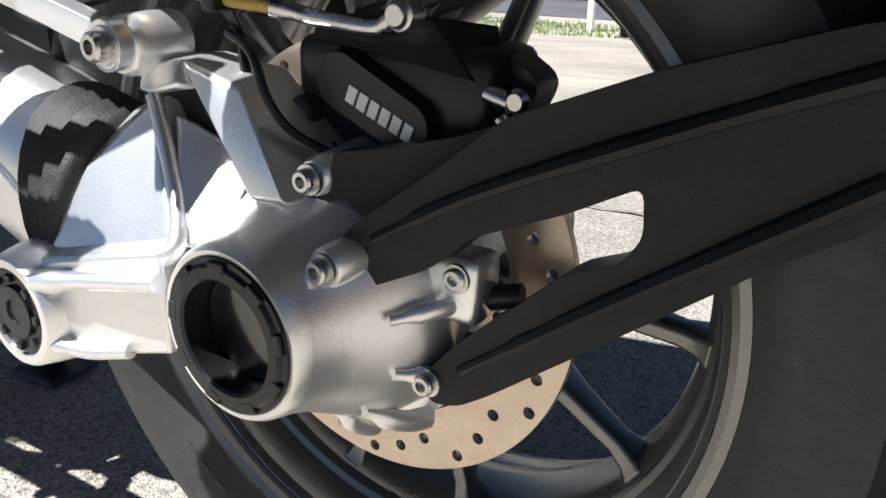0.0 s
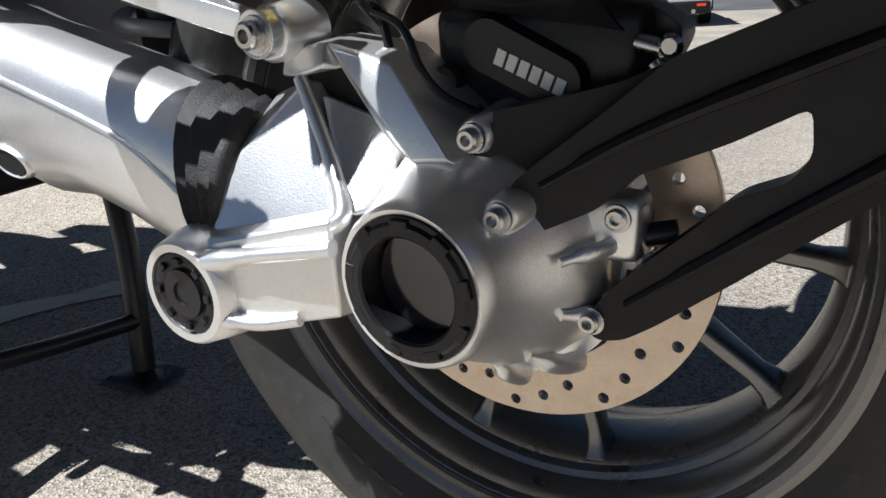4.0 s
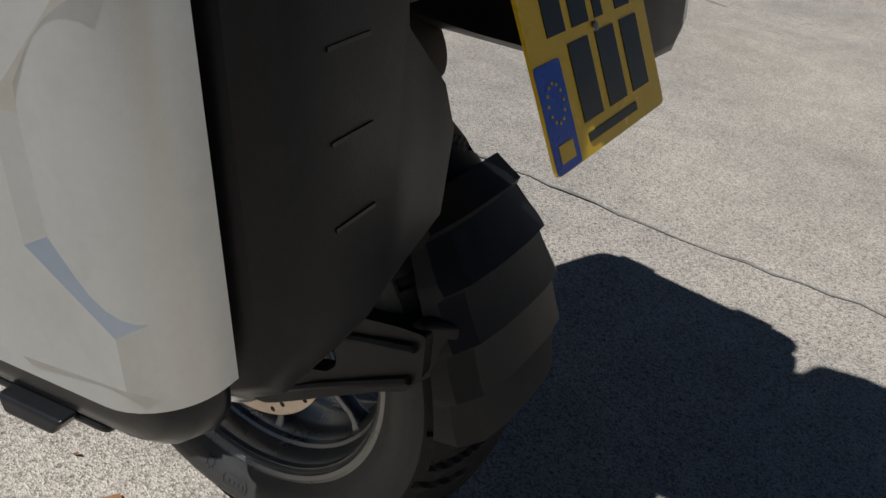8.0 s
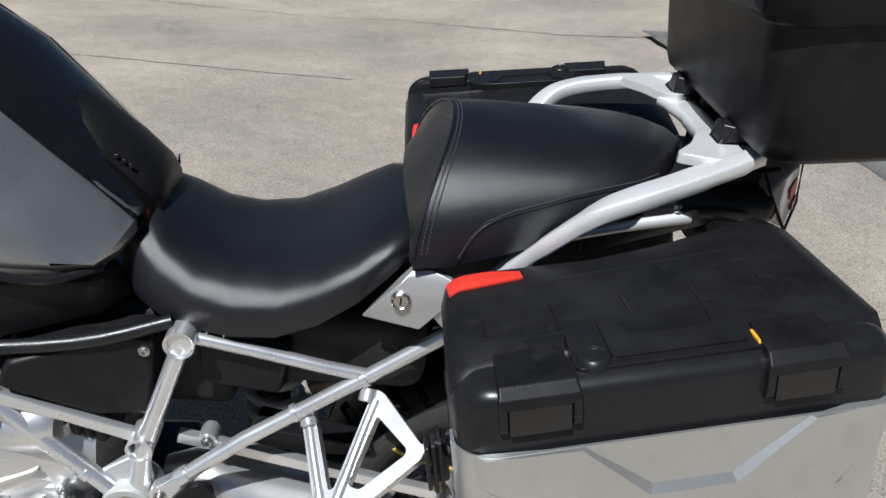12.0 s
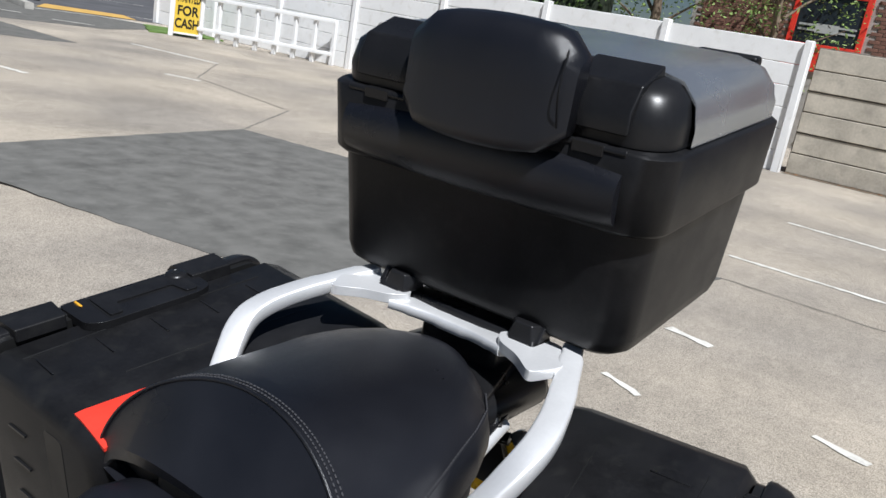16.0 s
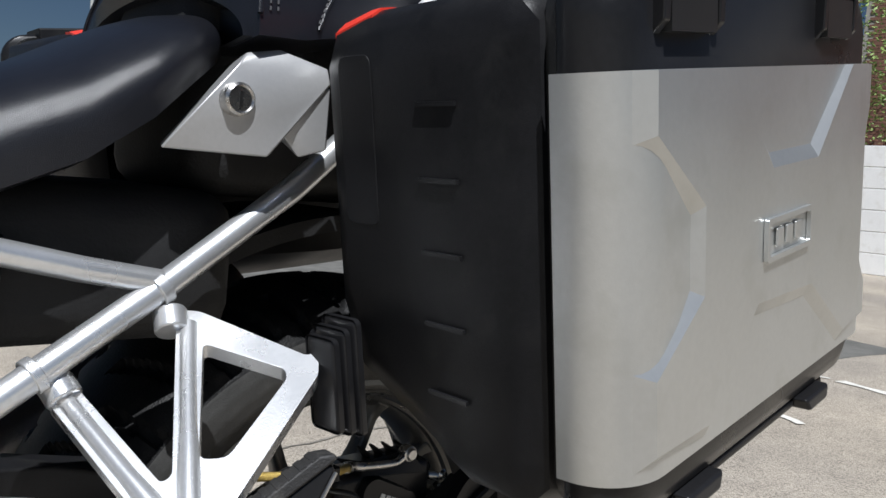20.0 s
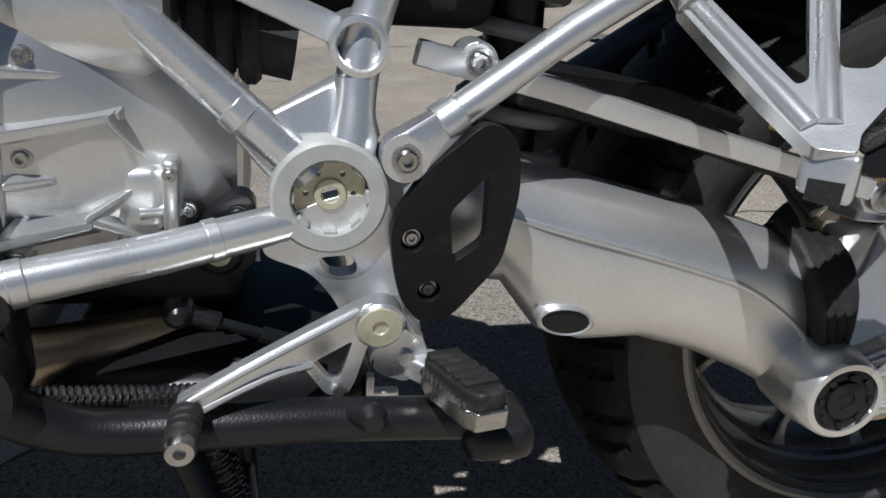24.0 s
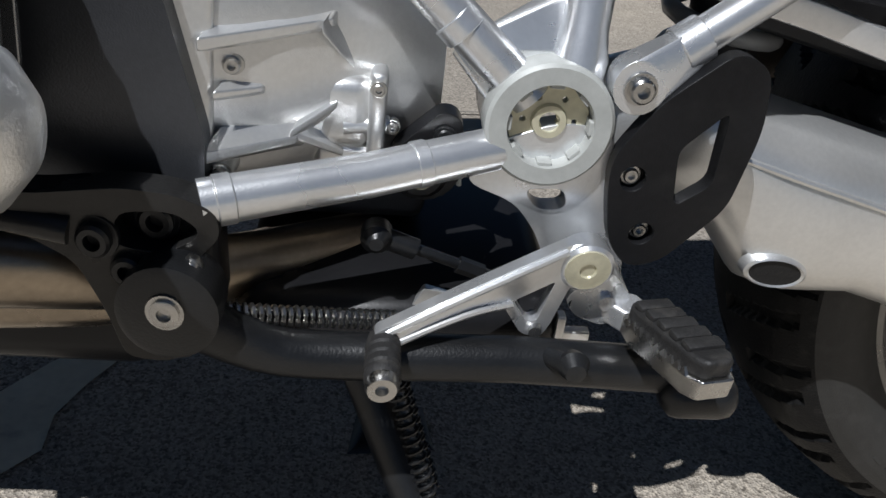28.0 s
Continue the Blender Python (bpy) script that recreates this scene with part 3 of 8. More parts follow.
# ---- motorcycle: final drive, swingarm, brake ----
drive = part("final_drive", lathe([(-0.194, 0.0425), (-0.1945, 0.0450), (-0.191, 0.0472), (-0.184, 0.0488), (-0.174, 0.0510), (-0.160, 0.0565), (-0.146, 0.0645), (-0.130, 0.0735), (-0.116, 0.0795), (-0.098, 0.0820), (-0.094, 0.079), (-0.094, 0.0430)], (0.004, 0, ZC), 72, closed=True), CAST, bike, "satin silver cast final drive housing", smooth=50)
web = [(-0.116, 0.474), (-0.092, 0.482), (-0.060, 0.470), (-0.016, 0.452), (0.026, 0.402), (0.044, 0.372), (0.034, 0.33), (0.0, 0.29), (-0.055, 0.272), (-0.15, 0.278), (-0.176, 0.300), (-0.182, 0.325), (-0.150, 0.352), (-0.128, 0.390), (-0.120, 0.421), (-0.124, 0.446), (-0.126, 0.46)]
win = [(-0.103, 0.428), (-0.094, 0.439), (-0.082, 0.441), (-0.070, 0.432), (-0.045, 0.403), (-0.047, 0.391), (-0.062, 0.386), (-0.085, 0.395), (-0.106, 0.414)]
bore = ring_pts(0.004, ZC, 0.044, 40)
part("drive_casting", plate(rounded(web, 0.012), -0.120, -0.096, [rounded(win, 0.005), bore]), CAST, drive, "cast silver web with a slotted window", bevel=0.004, seg=3)
# Dark box just proud of the web paints the window's shade
part("casting_window_shade", box(-0.106, -0.044, -0.1275, -0.1195, 0.384, 0.441), DARK, drive, "dark box across the window in place of its shade")
part("casting_bar", hull([(-0.087, -0.134, 0.4535), (-0.074, -0.1345, 0.4365), (-0.045, -0.138, 0.4000), (-0.014, -0.156, 0.3900), (0.014, -0.159, 0.3930), (-0.040, -0.1355, 0.4440)], [(-0.087, -0.10, 0.456), (-0.072, -0.10, 0.438), (-0.043, -0.10, 0.402), (-0.005, -0.10, 0.385), (0.030, -0.10, 0.396), (-0.036, -0.10, 0.450)]), CAST, drive, "flat diagonal bar of the casting", bevel=0.003, seg=3)
part("casting_rail", hull([(-0.087, -0.134, 0.4535), (-0.076, -0.1345, 0.4385), (-0.084, -0.142, 0.4415), (-0.095, -0.146, 0.4370), (-0.102, -0.146, 0.4340), (-0.122, -0.138, 0.4330), (-0.118, -0.136, 0.4500)], [(-0.087, -0.10, 0.455), (-0.076, -0.10, 0.439), (-0.095, -0.10, 0.438), (-0.124, -0.10, 0.430), (-0.120, -0.10, 0.452)]), CAST, drive, "arch of the casting over its window", bevel=0.003, seg=3)
part("casting_shoulder", hull([(-0.100, -0.143, 0.4310), (-0.128, -0.136, 0.4220), (-0.138, -0.150, 0.4040), (-0.144, -0.180, 0.3800), (-0.145, -0.193, 0.3480), (-0.126, -0.196, 0.3380), (-0.054, -0.176, 0.3600), (-0.066, -0.161, 0.3770), (-0.082, -0.152, 0.4030)], [(-0.100, -0.11, 0.428), (-0.13, -0.11, 0.425), (-0.15, -0.11, 0.34), (-0.056, -0.11, 0.350), (-0.070, -0.11, 0.380)]), CAST, drive, "broad sunlit shoulder of the casting", bevel=0.003, seg=3)
part("casting_ridge", tube([(-0.102, -0.1425, 0.4330), (-0.082, -0.1525, 0.4050), (-0.063, -0.1640, 0.3790), (-0.0505, -0.1765, 0.3645), (-0.056, -0.1820, 0.3570), (-0.085, -0.1900, 0.3470), (-0.126, -0.1975, 0.3370)], [0.0045, 0.0048, 0.0052, 0.0056, 0.0056, 0.0052, 0.0062], 12, 1, 5), CAST, drive, "rounded ridge of the casting", smooth=60)
part("casting_step", hull([(-0.091, -0.138, 0.4240), (-0.076, -0.132, 0.4090), (-0.052, -0.134, 0.3930), (-0.030, -0.148, 0.3860), (-0.036, -0.168, 0.3640), (-0.048, -0.176, 0.3620), (-0.062, -0.160, 0.3780)], [(-0.086, -0.128, 0.4180), (-0.055, -0.126, 0.3890), (-0.045, -0.122, 0.355), (0.0, -0.122, 0.36), (0.0, -0.122, 0.390)]), CAST, drive, "step between the window and the hub", bevel=0.003, seg=3)
arc = [(0.060 * math.cos(a), ZC + 0.060 * math.sin(a)) for a in [radians(150 + 10 * k) for k in range(7)]]
part("drive_arm", hull([(x, -0.187, z) for x, z in arc], [(x * 1.18, -0.13, ZC + (z - ZC) * 1.5) for x, z in arc], circ(-0.153, -0.208, 0.3115, 0.030), circ(-0.153, -0.15, 0.3115, 0.038)), CAST, drive, "cast arm to the pivot", bevel=0.004, seg=3)
for pts, r0 in (([(-0.132, -0.209, 0.334), (-0.09, -0.204, 0.3425), (-0.046, -0.194, 0.349)], 0.0065), ([(-0.130, -0.209, 0.298), (-0.105, -0.204, 0.296), (-0.078, -0.194, 0.300)], 0.0060)):
    part("arm_ridge", tube(pts, [r0 * 1.4, r0, r0], 12, 0.8, 5), CAST, drive)
for x, y, z, r in ((0.0464, -0.168, 0.3706, 0.0105), (0.0199, -0.145, 0.4055, 0.0105), (0.0800, -0.116, 0.3020, 0.0105)):
    part("bolt_boss", lathe([(y, r * 0.85), (y + 0.002, r), (y + 0.02, r * 1.1), (-0.098, r * 1.35)], (x, 0, z), 24), CAST, drive)
for a, y0, y1, w in ((8, -0.150, -0.100, 0.007), (-20, -0.142, -0.098, 0.008), (-52, -0.138, -0.098, 0.009), (-78, -0.128, -0.098, 0.010), (30, -0.14, -0.1, 0.006)):
    a = radians(a)
    c, s = math.cos(a), math.sin(a)
    part("cooling_rib", tube([(0.072 * c, y0, ZC + 0.072 * s), (0.088 * c, (y0 + y1) / 2, ZC + 0.088 * s), (0.096 * c, y1, ZC + 0.096 * s)], [w * 0.3, w * 0.55, w * 0.6], 10, 1.3, 4), CAST, drive)
part("sensor_cover", rbox(0.070, 0.104, -0.122, -0.096, 0.335, 0.372, 0.006), CAST, drive)
bolt((0.092, -0.122, 0.361), drive, 0.006, 0.004)
part("sensor_plug", join(tube([(0.09, -0.108, 0.345), (0.118, -0.100, 0.350)], 0.007, 12), tube([(0.095, -0.118, 0.325), (0.115, -0.112, 0.322)], 0.006, 12)), BLACKMETAL, drive, "black sensor plug")
part("flange", lathe([(-0.098, 0.03), (-0.098, 0.094), (-0.088, 0.094), (-0.086, 0.03)], (0, 0, ZC), 60, closed=True), CAST, drive)
ringm = [(-0.188, 0.0300), (-0.196, 0.0300), (-0.1975, 0.0315), (-0.1975, 0.0370), (-0.1955, 0.0390), (-0.1955, 0.0418), (-0.194, 0.0426), (-0.188, 0.0426)]
hubring = part("axle_ring", lathe(ringm, (0.004, 0, ZC), 64, closed=True), PLASTIC2, drive, "black castellated plastic axle ring")
for k in range(9):
    a = 2 * math.pi * k / 9 + 0.2
    part("ring_tooth", box(0.0340, 0.0405, -0.1978, -0.193, -0.0055, 0.0055, Matrix.Translation((0.004, 0, ZC)) @ Matrix.Rotation(-a, 4, "Y")), PLASTIC2, hubring, bevel=0.001)
part("axle_bore", lathe([(-0.196, 0.0302), (-0.150, 0.0296), (-0.149, 0.0)], (0.004, 0, ZC), 48, cap=False), PLASTIC2, drive, "black hollow axle bore")
part("bore_plug", lathe([(-0.178, 0.0297), (-0.180, 0.0285), (-0.1765, 0.0), (-0.170, 0.0)], (0.004, 0, ZC), 40, cap=False), GLOSS, drive, "glossy black plug set into the axle")
part("pivot_boss", lathe([(-0.155, 0.040), (-0.185, 0.0405), (-0.205, 0.0375), (-0.219, 0.0345), (-0.2215, 0.0325), (-0.2215, 0.0275), (-0.214, 0.027)], (-0.153, 0.0045, 0.3115), 48), CAST, drive)
cap = part("pivot_cap", lathe([(-0.212, 0.0272), (-0.2195, 0.0268), (-0.2205, 0.0245), (-0.2190, 0.0185), (-0.2190, 0.0165), (-0.2215, 0.0160), (-0.2215, 0.0080), (-0.2200, 0.0075), (-0.2200, 0.0)], (-0.153, 0.0045, 0.3115), 40), PLASTIC2, drive, "black round pivot cap")
for k in range(8):
    a = 2 * math.pi * k / 8
    part("cap_tooth", box(0.0195, 0.0240, -0.2225, -0.218, -0.0028, 0.0028, Matrix.Translation((-0.153, 0.0045, 0.3115)) @ Matrix.Rotation(-a, 4, "Y")), PLASTIC2, cap, bevel=0.0008)
for p in ((0.0464, -0.1690, 0.3706), (0.0199, -0.1475, 0.4055), (0.0800, -0.1290, 0.3020)):
    bolt(p, drive, 0.0062, 0.007)

# the shaft housing
secs = ((-0.52, 0.395, 0.482, 0.030), (-0.47, 0.386, 0.497, 0.044), (-0.435, 0.385, 0.492, 0.050), (-0.405, 0.343, 0.482, 0.054), (-0.37, 0.334, 0.471, 0.055), (-0.32, 0.336, 0.459, 0.054), (-0.27, 0.322, 0.447, 0.053), (-0.22, 0.300, 0.436, 0.052), (-0.185, 0.281, 0.426, 0.050), (-0.166, 0.270, 0.420, 0.046))
rings = []
for x, z0, z1, w in secs:
    zc, h = (z0 + z1) / 2, (z1 - z0) / 2
    ring = []
    for k in range(28):
        a = 2 * math.pi * k / 28
        c, s = math.cos(a), math.sin(a)
        e = 0.84
        y, z = w * math.copysign(abs(c) ** e, c), h * math.copysign(abs(s) ** e, s)
        ring.append((x - 0.22 * z, -0.128 - y, zc + z))
    rings.append(ring)
swing = part("swingarm", loft(rings), CAST, bike, "satin silver cast shaft-drive swingarm", smooth=60)
part("swingarm_crease", tube([(-0.434, -0.1765, 0.4495), (-0.387, -0.1800, 0.437), (-0.329, -0.1805, 0.422), (-0.267, -0.1795, 0.404), (-0.228, -0.1785, 0.389), (-0.184, -0.1780, 0.359), (-0.156, -0.1745, 0.328)], 0.0024, 8, 1, 6), CAST, swing)
RM = Matrix.Translation((-0.379, -0.1790, 0.3670)) @ Matrix.Rotation(radians(14), 4, "X") @ Matrix.Rotation(radians(10), 4, "Y") @ Matrix.Diagonal((1.08, 1, 0.62, 1))
# No hollow here: a flat dark disc paints the recess's shade
bm = lathe([(0.004, 0.0185), (-0.001, 0.018), (-0.0012, 0.0)], (0, 0, 0), 32)
bm.transform(RM)
rec = part("drain_shade_disc", bm, DARK, swing, "dark oval disc painted as a shaded recess")
bm = lathe([(0.006, 0.0235), (-0.001, 0.0215), (-0.0022, 0.0195), (-0.001, 0.0178), (0.004, 0.0178)], (0, 0, 0), 32, closed=True)
bm.transform(RM)
part("recess_lip", bm, CAST, rec)
rings = []
for k in range(9):
    u = k / 8
    q = 1.02 + (0.035 if k % 2 else -0.04)
    C = Vector((-0.171, -0.136, 0.356)).lerp(Vector((-0.141, -0.136, 0.350)), u)
    V = Vector((-0.019, 0, 0.0735)).lerp(Vector((0.009, 0, 0.066)), u)
    rings.append([tuple(C + V * (q * math.sin(a)) + Vector((0, -0.0555 * q * math.cos(a), 0))) for a in [2 * math.pi * i / 32 for i in range(32)]])
part("rubber_boot", loft(rings), RUBBER, swing, "ribbed black rubber boot", smooth=80)
link = part("torque_link", join(tube([(-0.500, -0.157, 0.556), (-0.395, -0.156, 0.533), (-0.30, -0.155, 0.508), (-0.13, -0.151, 0.466)], 0.0084, 8, 1.1, square=True), lathe([(-0.160, 0.013), (-0.161, 0.0145), (-0.138, 0.0145), (-0.136, 0.013)], (-0.117, 0, 0.4610), 24), lathe([(-0.163, 0.012), (-0.164, 0.0135), (-0.134, 0.0135), (-0.132, 0.012)], (-0.459, 0, 0.552), 24)), SILVER, bike, "polished torque link rod above the swingarm", bevel=0.002)
bolt((-0.117, -0.161, 0.461), link, 0.0085, 0.009)
bolt((-0.459, -0.164, 0.552), link, 0.007, 0.006)
part("link_bracket", lathe([(-0.150, 0.0115), (-0.151, 0.0155), (-0.147, 0.0175), (-0.112, 0.0185)], (-0.117, 0, 0.460), 30), CAST, drive, "round eye of the casting", bevel=0.0015)

# brake caliper
cal = part("brake_caliper", join(rbox(-0.030, 0.098, -0.104, -0.050, 0.406, 0.470, 0.010), hull(circ(0.012, -0.114, 0.449, 0.015), circ(0.054, -0.114, 0.430, 0.014), circ(0.012, -0.09, 0.449, 0.020), circ(0.054, -0.09, 0.430, 0.018)), hull([(-0.006, -0.112, 0.470), (0.060, -0.112, 0.462), (0.088, -0.106, 0.456), (0.062, -0.104, 0.484), (0.0, -0.104, 0.482), (-0.012, -0.07, 0.478), (0.080, -0.07, 0.478), (0.094, -0.08, 0.450)])), PLASTIC2, bike, "black rear brake caliper with bare bars of lettering")
bars(6, 0.046, 0.009, (0.0165, -0.1145, 0.4400), (0.92, 0, -0.39), (0.39, 0, 0.92), WHITEINK, cal, gap=0.25)
for px_, pz_, pr_ in ((0.078, 0.418, 0.009), (-0.018, 0.428, 0.010)):
    part("piston_housing", lathe([(-0.09, pr_ * 1.1), (-0.110, pr_), (-0.113, pr_ * 0.86), (-0.113, pr_ * 0.55), (-0.109, pr_ * 0.5), (-0.109, 0.0)], (px_, 0, pz_), 24), BLACKMETAL, cal)
for k in range(4):
    part("caliper_fin", hull([(0.012 + 0.016 * k, -0.108, 0.468), (0.017 + 0.016 * k, -0.108, 0.468), (0.012 + 0.016 * k, -0.075, 0.488), (0.017 + 0.016 * k, -0.075, 0.488), (0.012 + 0.016 * k, -0.10, 0.485), (0.017 + 0.016 * k, -0.10, 0.485)]), PLASTIC2, cal, bevel=0.001)
part("wheel_speed_cable", tube([(-0.055, -0.126, 0.470), (-0.030, -0.134, 0.462), (-0.018, -0.136, 0.440), (-0.006, -0.132, 0.424), (0.016, -0.124, 0.412)], 0.0026, 8, 1, 6), PLASTIC2, cal, "thin black sensor cable")
part("caliper_bracket", join(plate(rounded([(-0.045, 0.40), (0.01, 0.402), (0.05, 0.405), (0.10, 0.425), (0.115, 0.455), (0.09, 0.47), (0.0, 0.44), (-0.05, 0.43)], 0.01), -0.085, -0.062)), BLACKMETAL, cal, bevel=0.003)
part("bleed_nipple", join(tube([(0.094, -0.1, 0.45), (0.108, -0.102, 0.447)], 0.005, 10), tube([(0.104, -0.105, 0.44), (0.112, -0.106, 0.432)], 0.004, 10), lathe([(-0.003, 0.004), (-0.0, 0.0065), (0.003, 0.004)], (0.113, -0.106, 0.449), 14)), STEEL, cal)
part("pad_pin", join(box(0.098, 0.108, -0.11, -0.08, 0.425, 0.434), box(0.1, 0.112, -0.1, -0.085, 0.412, 0.42)), STEEL, cal, bevel=0.001)
for p in ((-0.03, -0.108, 0.42), (0.0, -0.11, 0.408)):
    bolt(p, cal, 0.006, 0.008, material=BLACKMETAL, label="black bolt")
hose = part("brake_hose", tube([(-0.25, -0.060, 0.509), (-0.185, -0.108, 0.5025), (-0.12, -0.127, 0.4950), (-0.056, -0.128, 0.488), (-0.027, -0.116, 0.484)], 0.0042, 10, 1, 6), GOLD, bike, "gold braided brake hose")
part("hose_fitting", tube([(-0.030, -0.117, 0.4845), (-0.012, -0.109, 0.480), (0.010, -0.112, 0.4785), (0.036, -0.113, 0.4775), (0.046, -0.113, 0.482)], [0.0062, 0.0048, 0.0040, 0.0040, 0.0045], 12, 1, 5), STEEL, hose, "bare steel hose fitting")
part("banjo_bolt", lathe([(-0.121, 0.0), (-0.121, 0.0055), (-0.118, 0.0065), (-0.117, 0.0085), (-0.106, 0.0085), (-0.104, 0.006)], (0.053, 0, 0.485), 20), STEEL, hose, "steel banjo bolt", bevel=0.0008)
part("hose_clip", join(box(-0.062, -0.052, -0.138, -0.118, 0.481, 0.496)), PLASTIC2, hose, bevel=0.002)
part("sensor_cable", tube([(-0.30, -0.15, 0.50), (-0.2, -0.15, 0.475), (-0.13, -0.13, 0.488), (-0.09, -0.112, 0.492), (-0.06, -0.115, 0.47), (-0.048, -0.12, 0.44), (-0.04, -0.115, 0.425), (-0.01, -0.11, 0.41), (0.02, -0.105, 0.40)], 0.003, 8, 1, 6), PLASTIC2, bike, "thin black sensor cable")

# rear mudguard on its arm
def arm_y(x, z):
    """How far the carrier's arms stand out towards the drive."""
    return -0.112 - 0.040 * max(0.0, 1 - x / 0.17) ** 1.25 * (1 if z > 0.335 else 0.25)


arm = [(0.036, 0.354), (0.058, 0.357), (0.088, 0.371), (0.108, 0.390), (0.150, 0.407), (0.184, 0.425), (0.186, 0.403), (0.176, 0.389), (0.153, 0.380), (0.140, 0.368), (0.098, 0.330), (0.084, 0.314), (0.074, 0.302), (0.082, 0.290), (0.098, 0.293), (0.116, 0.305), (0.160, 0.340), (0.240, 0.404), (0.270, 0.424), (0.284, 0.452), (0.280, 0.500), (0.252, 0.494), (0.184, 0.472), (0.122, 0.447), (0.090, 0.420), (0.052, 0.390), (0.043, 0.381), (0.048, 0.367), (0.041, 0.357)]
bm = plate(rounded(arm, 0.006, 3), -0.013, 0.009)
for v in bm.verts:
    v.co.y += arm_y(v.co.x, v.co.z)
mud = part("rear_mudguard", bm, PLASTIC, bike, "matt black two-armed mudguard carrier", bevel=0.004, seg=3)
bm = plate(rounded([(0.014, 0.397), (0.024, 0.392), (0.034, 0.398), (0.052, 0.384), (0.10, 0.425), (0.13, 0.449), (0.095, 0.434), (0.055, 0.424), (0.030, 0.420), (0.031, 0.409)], 0.005, 3), -0.006, 0.009)
for v in bm.verts:
    v.co.y += arm_y(v.co.x, v.co.z) + 0.007
part("arm_web", bm, PLASTIC, mud, "recessed web of the upper arm", bevel=0.002)
for pts, rr in (([(0.060, 0.383), (0.11, 0.412), (0.2, 0.452), (0.272, 0.482)], [0.004, 0.007, 0.008, 0.009]), ([(0.10, 0.315), (0.17, 0.368), (0.272, 0.442)], [0.005, 0.008, 0.009])):
    part("arm_ridge", tube([(x, arm_y(x, z) - 0.012, z) for x, z in pts], rr, 8, 0.6, 6), PLASTIC, mud)
rings = []
for k in range(57):
    u = k / 56
    a = radians(6 + 44 * u)
    R = 0.328 + 0.016 * u
    st = 0.009 * (1 - ((u * 4.6) % 1)) ** 2
    w = 0.092 + 0.010 * math.sin(math.pi * min(1, u * 1.3 + 0.12))
    w *= 1 - 0.25 * max(0.0, (u - 0.7) / 0.3)
    row = []
    for y, dr in ((-w - 0.010, -0.026), (-w - 0.004, -0.010), (-w * 0.8, 0.006), (-w * 0.4, 0.012), (0, 0.013), (w * 0.4, 0.012), (w * 0.8, 0.006), (w + 0.004, -0.010), (w + 0.010, -0.026), (w + 0.004, -0.027), (w - 0.004, -0.014), (w * 0.7, 0.0), (0, 0.007), (-w * 0.7, 0.0), (-w + 0.004, -0.014), (-w - 0.004, -0.027)):
        q = R + dr + (st if dr > -0.011 else 0)
        row.append((q * math.cos(a), y, ZC + q * math.sin(a)))
    rings.append(row)
part("mudguard_shell", loft(rings), PLASTIC, mud, "stepped black mudguard shell behind the tyre", smooth=24)
part("mudguard_joint", hull([(0.246, -0.122, 0.415), (0.254, -0.122, 0.492), (0.272, -0.119, 0.505), (0.284, -0.112, 0.452), (0.272, -0.112, 0.425), (0.248, -0.098, 0.415), (0.262, -0.096, 0.505), (0.304, -0.092, 0.455), (0.300, -0.092, 0.505)]), PLASTIC, mud, bevel=0.010, seg=4)

COIL = mat("pale_grey_spring_paint", (0.42, 0.42, 0.41), 0.4, 0.2, 0.1, 20, 200, 0.1, 500)
shock = part("rear_shock", tube([(-0.395, 0.0, 0.66), (-0.385, 0.0, 0.40)], 0.026, 18), BLACKMETAL, bike, "dark rear shock absorber")
n = 6 * 16
part("shock_spring", tube([(-0.397 + 0.012 * i / n + 0.042 * math.cos(2 * math.pi * i / 16), 0.042 * math.sin(2 * math.pi * i / 16), 0.655 - 0.21 * i / n) for i in range(n + 1)], 0.0075, 10), COIL, shock, "thick pale grey coil spring", smooth=60)
part("link_cover", hull([(-0.40, -0.125, 0.545), (-0.30, -0.125, 0.535), (-0.225, -0.118, 0.510), (-0.232, -0.10, 0.482), (-0.32, -0.11, 0.492), (-0.42, -0.12, 0.515), (-0.40, -0.07, 0.548), (-0.23, -0.075, 0.515), (-0.23, -0.07, 0.485)]), PLASTIC, bike, "black cover above the torque link", bevel=0.004)

SILENCER = mat("brushed_dark_silencer_steel", (0.16, 0.14, 0.125), 0.35, 0.8, 0.2, 12, 200, 0.1, 500)
can = part("exhaust_silencer", tube([(-0.34, 0.205, 0.372), (-0.30, 0.205, 0.398), (-0.02, 0.215, 0.588), (0.02, 0.217, 0.615)], [0.035, 0.056, 0.058, 0.045], 28, 1.15), SILENCER, bike, "brushed dark steel exhaust silencer", smooth=50)
part("silencer_band", tube([(-0.06, 0.2135, 0.561), (-0.045, 0.214, 0.571)], 0.0605, 28, 1.15), STEEL, can, "pale steel band")

